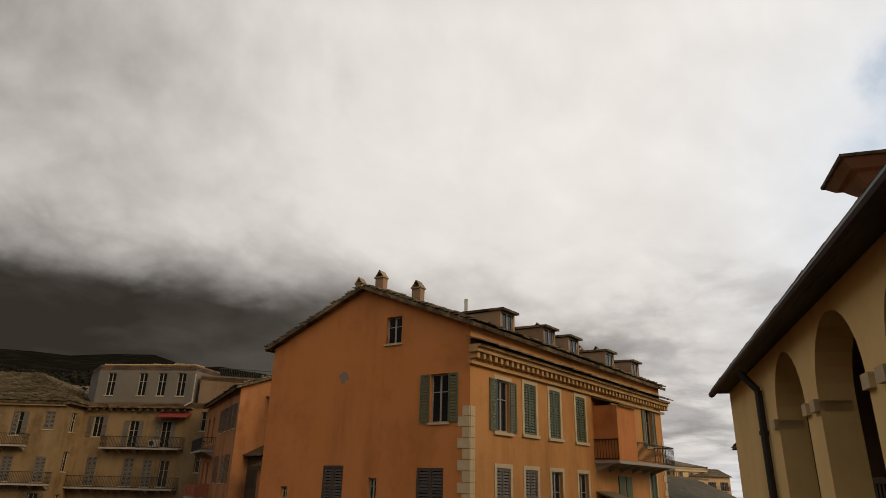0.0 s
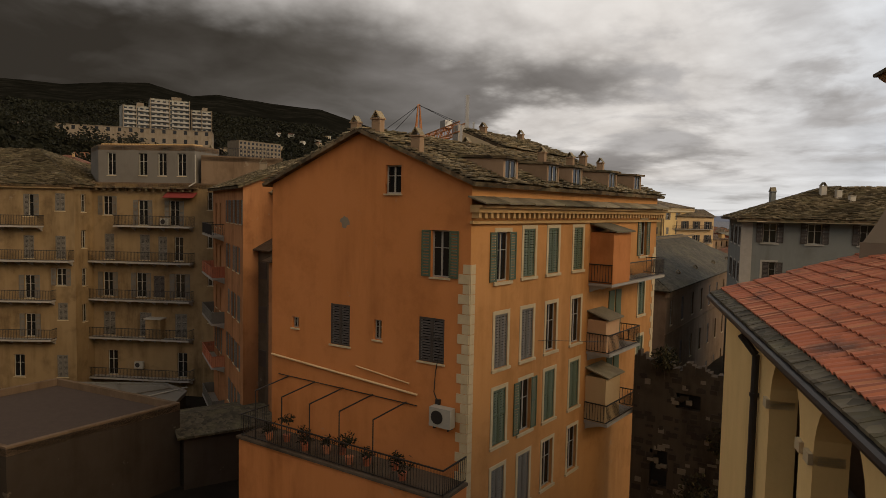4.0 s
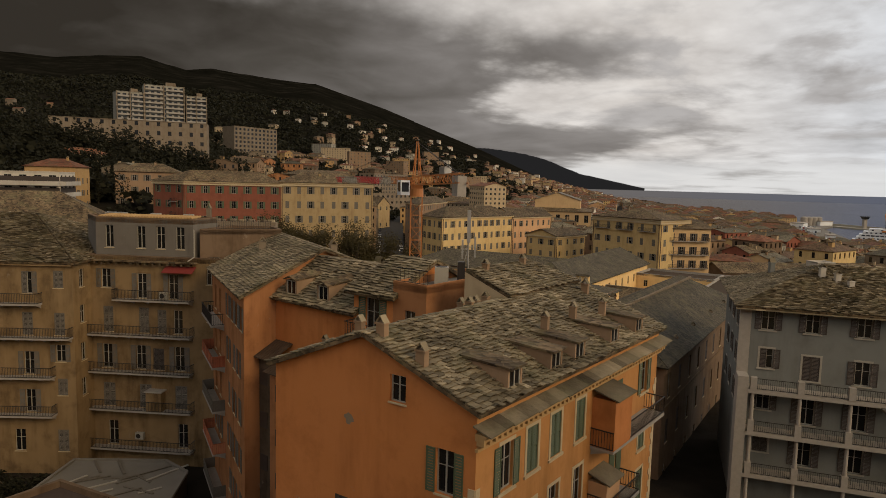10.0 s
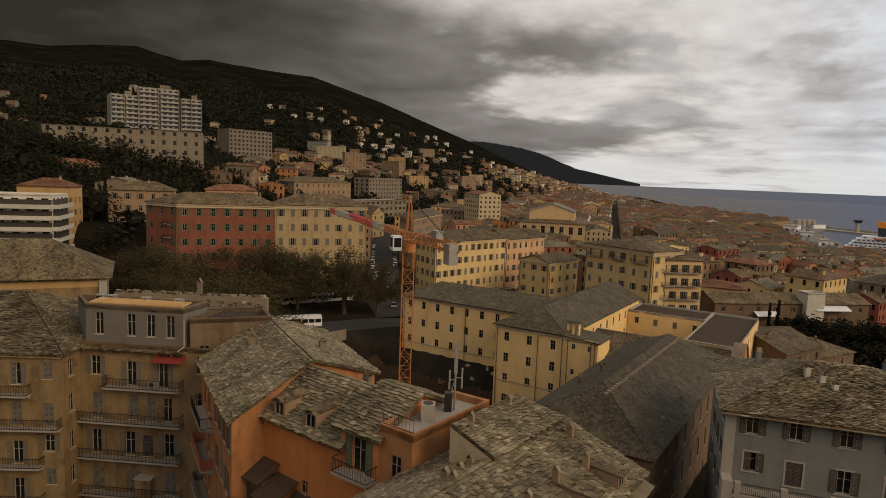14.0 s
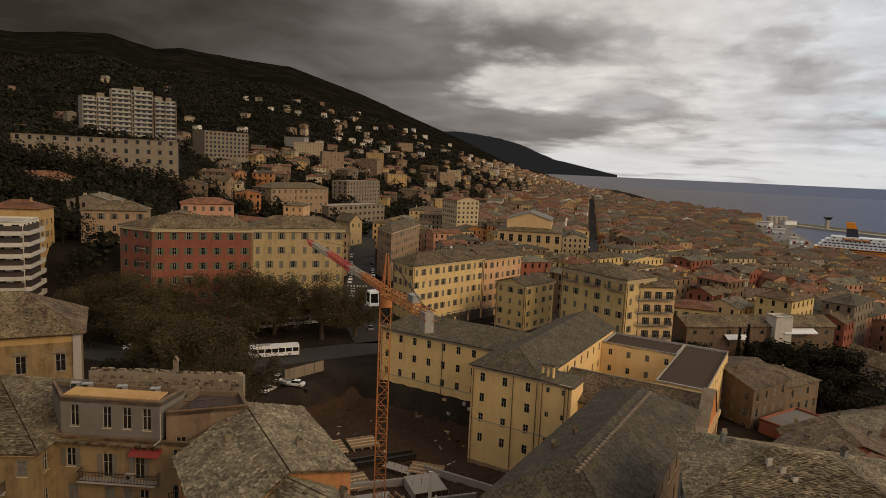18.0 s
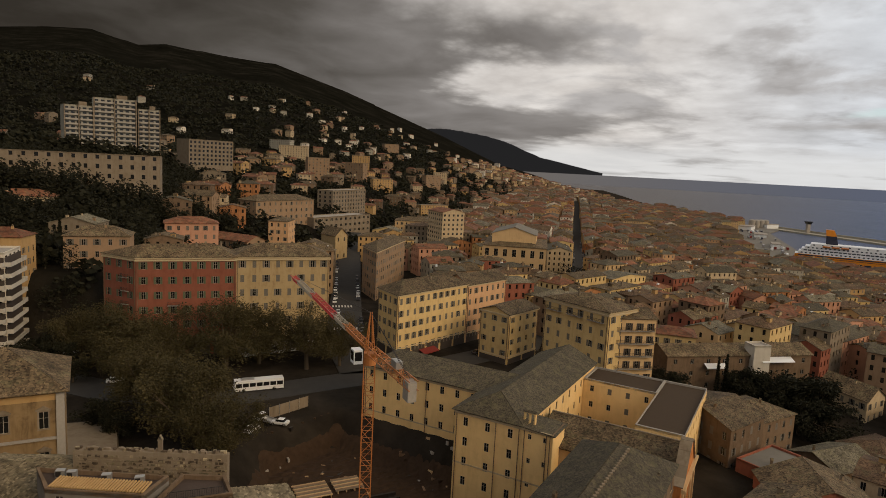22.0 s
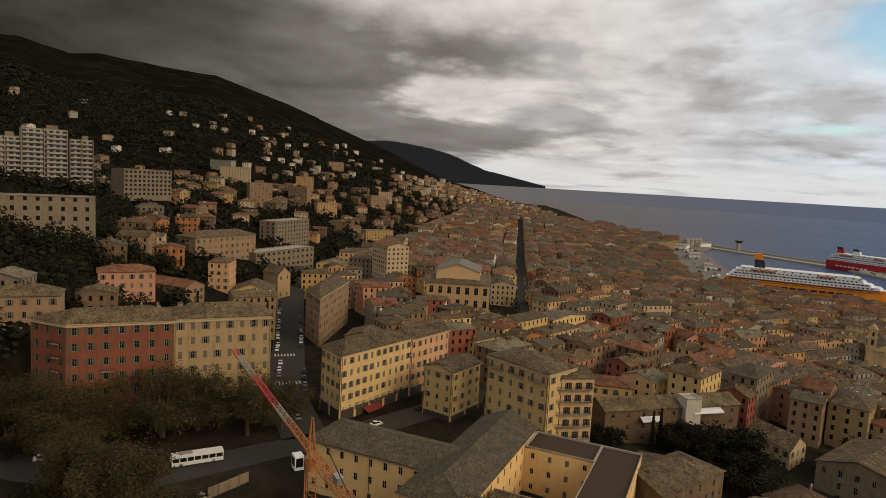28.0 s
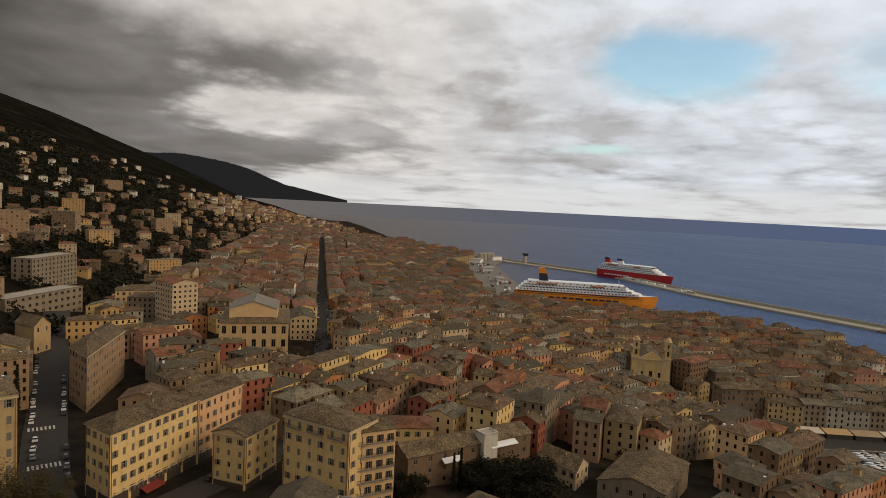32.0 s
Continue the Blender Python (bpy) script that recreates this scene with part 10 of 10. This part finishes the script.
for a_, b_ in (((-17.0, 115.2), (1.5, 122.6)), ((-16.2, 113.4), (2.3, 120.8))):
    girder(a_, b_, -13.2)
for k_, (x_, y_, ln_, n_, rz_) in enumerate(((-14.0, 121.0, 7.0, 13, 0.38), (-7.5, 124.5, 6.0, 11, 0.38), (3.5, 113.5, 6.5, 10, -0.3), (-9.0, 107.5, 8.0, 12, 0.38))):
    dk = root("timber_deck", (x_, y_, -13.9), "grey-brown timber shuttering deck in the pit", "deck", "timber decks")
    dk.rotation_euler = (0, 0, rz_)
    for i_ in range(n_):
        m = Mesh(("tan", "stone", "umber")[(i_ * 7 + k_) % 3])
        m.box(-ln_ / 2 + 0.15 * ((i_ * 5) % 3), i_ * 0.47, 0.9, ln_ / 2, i_ * 0.47 + 0.4, 0.98)
        part("plank", m, dk)
    for i_ in range(4):
        m = Mesh("tan")
        m.box(-ln_ / 2 + 0.4 + i_ * (ln_ - 0.8) / 3, -0.2, 0.0, -ln_ / 2 + 0.55 + i_ * (ln_ - 0.8) / 3, n_ * 0.47 + 0.2, 0.9)
        part("joist", m, dk)

# retaining wall of piles along the street side of the pit
rp = root("pile_wall", (-29.5, 136, -16), "rough retaining wall of earth-stained piles above the pit", "wall")
for i in range(44):
    f = i / 43
    x, y = 20.5 * f + 1.5, 20.5 * f - 1.5
    m = Mesh("earth")
    m.tube((x, y, 0), (x, y, 9.3 + pit_rng.uniform(-0.5, 0.3)), 0.42, 0.38, 7)
    part("pile", m, rp)

# ---- brown house below the garden pines, iron balconies, awnings ----
def iron_balcony(h_name, label, a, b, u0, u1, z, deep=1.0):
    a, b = Vector(a), Vector(b)
    d = (b - a).normalized()
    n = Vector((d.y, -d.x))
    p = a + d * u0
    ob = root("balcony", (p.x, p.y, z), label, "balcony", h_name)
    ob.rotation_euler = (0, 0, math.atan2(d.y, d.x))
    L = u1 - u0
    m = Mesh("concrete")
    m.box(0, -deep, -0.14, L, -0.02, 0)
    part("slab", m, ob)
    m = Mesh("iron")
    m.box(0, -deep, 0.95, L, -deep + 0.05, 1.0)
    m.box(0, -deep, 0.1, L, -deep + 0.04, 0.14)
    for i in range(int(L / 0.22) + 1):
        m.box(i * 0.22, -deep, 0, i * 0.22 + 0.03, -deep + 0.03, 0.95)
    for x in (0, L - 0.04):
        m.box(x, -deep, 0.95, x + 0.04, -0.02, 1.0)
        for j in range(4):
            m.box(x, -deep + 0.22 * j, 0, x + 0.03, -deep + 0.22 * j + 0.03, 0.95)
    part("railing", m, ob)


def awning(a, b, u0, u1, z, mat, label, deep=1.8):
    a, b = Vector(a), Vector(b)
    d = (b - a).normalized()
    p = a + d * u0
    ob = root("awning", (p.x, p.y, z), label, "awning", "awnings")
    ob.rotation_euler = (0, 0, math.atan2(d.y, d.x))
    L = u1 - u0
    m = Mesh(mat)
    m.solid([(0, -deep, -0.9), (L, -deep, -0.9), (L, -0.02, 0), (0, -0.02, 0)], [(0, -deep, -0.86), (L, -deep, -0.86), (L, -0.02, 0.05), (0, -0.02, 0.05)])
    m.box(0, -deep - 0.02, -1.15, L, -deep, -0.88)
    part("cloth", m, ob)


for i in range(5):
    zf = 10.45 - 3.6 * i
    iron_balcony("iron balconies", "long iron-railed balcony with concrete slab", YC[0], YC[1], 0.6, 11.8, zf, 1.0)
for u in (1.2, 8.8, 16.4):
    iron_balcony("iron balconies", "small iron-railed balcony under the eaves", YB[0], YB[1], u, u + 5.4, 12.75, 0.8)
iron_balcony("iron balconies", "small iron-railed balcony on the red front", RB[0], RB[1], 8.2, 11.6, 9.0, 0.9)
for i in range(3):
    iron_balcony("iron balconies", "small iron-railed balcony at the red corner house", RB[3], RB[0], 8.0, 10.6, 13.0 - 3.9 * (i - 1), 0.8)


def long_balcony(a, b, z, label):
    a, b = Vector(a), Vector(b)
    d = (b - a).normalized()
    ob = root("balcony", (a.x, a.y, z), label, "balcony", "long white balconies")
    ob.rotation_euler = (0, 0, math.atan2(d.y, d.x))
    L = (b - a).length
    m = Mesh("white")
    m.box(0, -1.5, -0.2, L, -0.02, 0)
    m.box(0, -1.5, 0, L, -1.4, 0.95)
    for x in (0, L - 0.12):
        m.box(x, -1.4, 0, x + 0.12, -0.02, 0.95)
    part("parapet", m, ob)
    # dark sheet over the wall, standing in for the shaded recess
    m = Mesh("shut_dark")
    m.box(0.1, -0.14, 0.02, L - 0.1, -0.03, 2.2)
    part("dark_glazing", m, ob)


for i in range(9):
    for s in (0, 1):
        long_balcony(WL[s], WL[s + 1], 21.0 - 3.0 * i, "long white balcony with a dark sheet for its shaded recess")
awning(Y1[0], Y1[1], 10, 17, -4.2, "awning", "dark red shop awning over the pavement", 2.4)
awning(LW[0], LW[1], 30, 41, 0.6, "hull_white", "pale canvas awning over a terrace", 2.2)
awning(LW[0], LW[1], 12, 19, -1.2, "hull_white", "pale canvas awning over a terrace", 1.8)
WB = [(107, 178.5), (112.5, 179.2), (112, 184), (106.5, 183.3)]
house("white_block", "small white rendered stair block on the long house", WB, -4, 4.5, "white", "flat", 0, "concrete", (), 0, False, seed=73)

# cafe canopies on the old harbour quay
for i, (mat, lab) in enumerate((("hull_white", "white cafe canopy on the harbour quay"), ("hull_blue", "dark blue cafe canopy on the harbour quay"), ("teal", "teal cafe canopy on the harbour quay"), ("teal", "teal cafe canopy on the harbour quay"), ("hull_white", "white cafe canopy on the harbour quay"), ("hull_white", "white cafe canopy on the harbour quay"))):
    f = i / 5
    cn = root("cafe_canopy", (275 + 26 * f, 256 - 18 * f, -38.4), lab, "canopy", "cafe canopies")
    cn.rotation_euler = (0, 0, -0.6)
    m = Mesh(mat)
    m.solid([(-2.7, -3.4, 2.6), (2.7, -3.4, 2.6), (2.7, 3.4, 2.6), (-2.7, 3.4, 2.6)], [(-0.2, -0.2, 4.2), (0.2, -0.2, 4.2), (0.2, 0.2, 4.2), (-0.2, 0.2, 4.2)])
    part("roof_cloth", m, cn)
    for sx in (-2.5, 2.5):
        for sy in (-3.2, 3.2):
            m = Mesh("metal")
            m.beam((sx, sy, -0.3), (sx, sy, 2.65), 0.12)
            part("post", m, cn)
# stone block added in place of the paved square beside the palace
bs = root("bastion", (-60, 122, -8), "low stone block standing in for the paved square beside the palace", "wall")
bs.rotation_euler = (0, 0, 0.4)
m = Mesh("stone")
m.solid([(-7, -9, 0), (8, -9, 0), (8, 14, 0), (-7, 14, 0)], [(-6.4, -8.4, 6.2), (7.4, -8.4, 5.4), (7.4, 13.4, 3.4), (-6.4, 13.4, 4.2)])
part("masonry", m, bs)

# floor of the excavation: churned earth with rubble
N = 74
soil = Mesh("earth")
grid = []
for i in range(N + 1):
    row = []
    for j in range(N + 1):
        x, y = -34 + 70 * i / N, 82 + 72 * j / N
        k = min(1.0, max(0.0, (min(x + 31, 34 - x, y - 84, 142 - 0.67 * x - y, 163 + x - y) + 1) / 6))
        k = max(0.0, min(1.0, k))
        row.append((x, y, gz(x, y) - 3.0 + 3.6 * k + pit_rng.uniform(-0.2, 0.2)))
    grid.append(row)
for i in range(N):
    for j in range(N):
        soil.face((grid[i][j], grid[i + 1][j], grid[i + 1][j + 1], grid[i][j + 1]))
thing("ground_pit", soil, "churned brown earth on the floor of the excavation", "ground", kind="structure")
rub = Mesh("concrete")
for i in range(420):
    x, y = pit_rng.uniform(-26, 30), pit_rng.uniform(86, 140)
    if min(142 - 0.67 * x - y, 166 + x - y) < 1:
        continue
    a, l, w, h = pit_rng.uniform(0, 3.1), pit_rng.uniform(0.3, 2.6), pit_rng.uniform(0.15, 0.6), pit_rng.uniform(0.1, 0.5)
    ca, sa = math.cos(a), math.sin(a)
    z = gz(x, y) + 0.2
    ring = [(x + ca * u * l - sa * v * w, y + sa * u * l + ca * v * w) for u, v in ((-0.5, -0.5), (0.5, -0.5), (0.5, 0.5), (-0.5, 0.5))]
    rub.solid([(px_, py_, z - 0.4) for px_, py_ in ring], [(px_, py_, z + h) for px_, py_ in ring], pit_rng.choice(("concrete", "earth", "tan", "umber", "iron")))
thing("rubble", rub, "scattered rubble, planks and iron on the building site", "rubble", kind="stuff")

# steel beams and concrete strips laid out on the site
for i in range(15):
    u = i * 1.35
    x, y = -14 + u * 0.82, 92 + u * 0.52
    z = gz(x, y) + 1.2
    bm_ = root("steel_beam", (x, y, z), "rusty steel beam laid across the site", "beam", "steel beams")
    bm_.rotation_euler = (0, 0, 2.15 + pit_rng.uniform(-0.04, 0.04))
    m = Mesh("umber" if i % 3 else "metal")
    m.box(-5.2, -0.16, 0, 5.2, 0.16, 0.06)
    m.box(-5.2, -0.04, 0.06, 5.2, 0.04, 0.36)
    m.box(-5.2, -0.16, 0.36, 5.2, 0.16, 0.42)
    part("web", m, bm_)
for i, (x, y, L, a) in enumerate(((-2, 110, 18, 0.25), (2, 103, 22, 0.25), (10, 112, 14, -0.55), (-18, 112, 12, 1.2))):
    z = gz(x, y) + 0.3
    fb = root("concrete_strip", (x, y, z), "raw concrete wall strip rising from the excavation", "concrete", "concrete strips")
    fb.rotation_euler = (0, 0, a)
    m = Mesh("concrete")
    m.box(-L / 2, -0.25, -0.5, L / 2, 0.25, 1.6)
    part("wall", m, fb)
    for k in range(int(L / 0.8)):
        m = Mesh("iron")
        m.beam((-L / 2 + 0.4 + k * 0.8, 0, 1.6), (-L / 2 + 0.43 + k * 0.8, 0.02, 2.5), 0.05)
        part("rebar", m, fb)

for i in range(4):
    x, y = 374 + i * 9, 768 + i * 2
    cn = root("market_canopy", (x, y, gz(x, y)), "white pointed tent canopy near the ferry quay", "canopy", "white tents")
    m = Mesh("hull_white")
    m.solid([(-5, -5, 4), (5, -5, 4), (5, 5, 4), (-5, 5, 4)], [(-0.3, -0.3, 8), (0.3, -0.3, 8), (0.3, 0.3, 8), (-0.3, 0.3, 8)])
    part("roof_cloth", m, cn)
    for sx in (-4.8, 4.8):
        for sy in (-4.8, 4.8):
            m = Mesh("metal")
            m.beam((sx, sy, -1), (sx, sy, 4.1), 0.15)
            part("post", m, cn)

# ---- church with two towers ----
def build_church(x, y, z, ang):
    ch = root("church", (x, y, z), "ochre baroque church with two domed bell towers", "church")
    ch.rotation_euler = (0, 0, ang)
    f = Mesh("yellow")
    facade(f, (-7.2, 0), (7.2, 0), 0, 20, [(-1.4 + 7.2, 1.4 + 7.2, 0.5, 5.6), (6.2, 8.2, 9.5, 13.0), (1.6, 3.0, 9.5, 12.4), (11.4, 12.8, 9.5, 12.4)], 0, 0.5, "glass")
    f.solid([(-7.4, -0.2, 20), (7.4, -0.2, 20), (7.4, 1.2, 20), (-7.4, 1.2, 20)], [(-0.3, -0.2, 24.4), (0.3, -0.2, 24.4), (0.3, 1.2, 24.4), (-0.3, 1.2, 24.4)])
    part("facade", f, ch)
    c = Mesh("trim")
    for zz in (8.0, 19.6):
        c.box(-11, -0.7, zz, 11, 0.0, zz + 0.6)
    for px in (-6.6, -3.6, 3.6, 6.6):
        c.box(px - 0.5, -0.4, 0, px + 0.5, 0.05, 19.5)
    part("cornice", c, ch)
    for sx in (-9.0, 9.0):
        t = Mesh("yellow")
        for a, b in (((-1.8, -0.3), (1.8, -0.3)), ((1.8, -0.3), (1.8, 3.3)), ((1.8, 3.3), (-1.8, 3.3)), ((-1.8, 3.3), (-1.8, -0.3))):
            facade(t, (a[0] + sx, a[1]), (b[0] + sx, b[1]), 0, 31, [(1.2, 2.4, 22.4, 25.4), (1.3, 2.3, 27.0, 29.4)], 0, 0.4, "iron")
        t.face([(sx - 1.8, -0.3, 31), (sx + 1.8, -0.3, 31), (sx + 1.8, 3.3, 31), (sx - 1.8, 3.3, 31)])
        tw = part("bell_tower", t, ch)
        k = Mesh("trim")
        for zz in (20.6, 26.2, 30.6):
            k.box(sx - 2.15, -0.65, zz, sx + 2.15, 3.65, zz + 0.45)
        part("moulding", k, tw)
        d = Mesh("tan")
        prev = None
        for i in range(6):
            a = i / 5 * math.pi / 2
            ring = [(sx + math.cos(q) * 1.75 * math.cos(a), 1.5 + math.sin(q) * 1.75 * math.cos(a), 31 + math.sin(a) * 2.2) for q in [j * math.pi / 5 for j in range(10)]]
            if prev:
                for j in range(10):
                    d.face((prev[j], prev[(j + 1) % 10], ring[(j + 1) % 10], ring[j]))
            prev = ring
        d.tube((sx, 1.5, 33), (sx, 1.5, 34.6), 0.25, 0.08, 6)
        part("dome", d, tw)
    n = Mesh("tan")
    for a, b in (((8, 0.5), (8, 46)), ((8, 46), (-8, 46)), ((-8, 46), (-8, 0.5))):
        facade(n, a, b, 0, 16.5, [(6 + i * 7, 7.6 + i * 7, 11, 14) for i in range(5)] if abs(a[1] - b[1]) > 20 else [], 0, 0.3, "glass")
    part("nave", n, ch)
    part("roof", roof_mesh(roof_planes([(-8, 0.8), (8, 0.8), (8, 46), (-8, 46)], 16.5, 3.4, "gable_y", 0.4), "slate"), ch)


build_church(283, 284, -28, radians(-38))


# ---- unseen buildings added behind the viewpoint to close and shade the court ----
CLOSE = [[(-62, -40), (-26, -40), (-26, 8), (-62, 8)], [(-24, -46), (-2, -46), (-2, -14), (-24, -14)], [(-70, 12), (-44, 10), (-46, 34), (-72, 36)]]
# tall block added out of view to keep sun off the gable's foot
SUN_BLOCK = [(26, -26), (48, -26), (48, 9), (26, 9)]
house("church_nave", "tall plain ochre block added out of view to shade the court", SUN_BLOCK, -6, 27, "tan", "gable_y", 4.5, "slate", (), 0, None, category="church", seed=75, objects=False)
for k, c in enumerate(CLOSE):
    house("citadel_house", "plain ochre house added unseen behind the viewpoint to shade the court", c, -6, (17, 19, 12)[k], "tan", "gable_x", 2.5, "slate", auto_wins(c, 0, 14, (1, 2)), 0, None, group="citadel houses", seed=70 + k, objects=False)
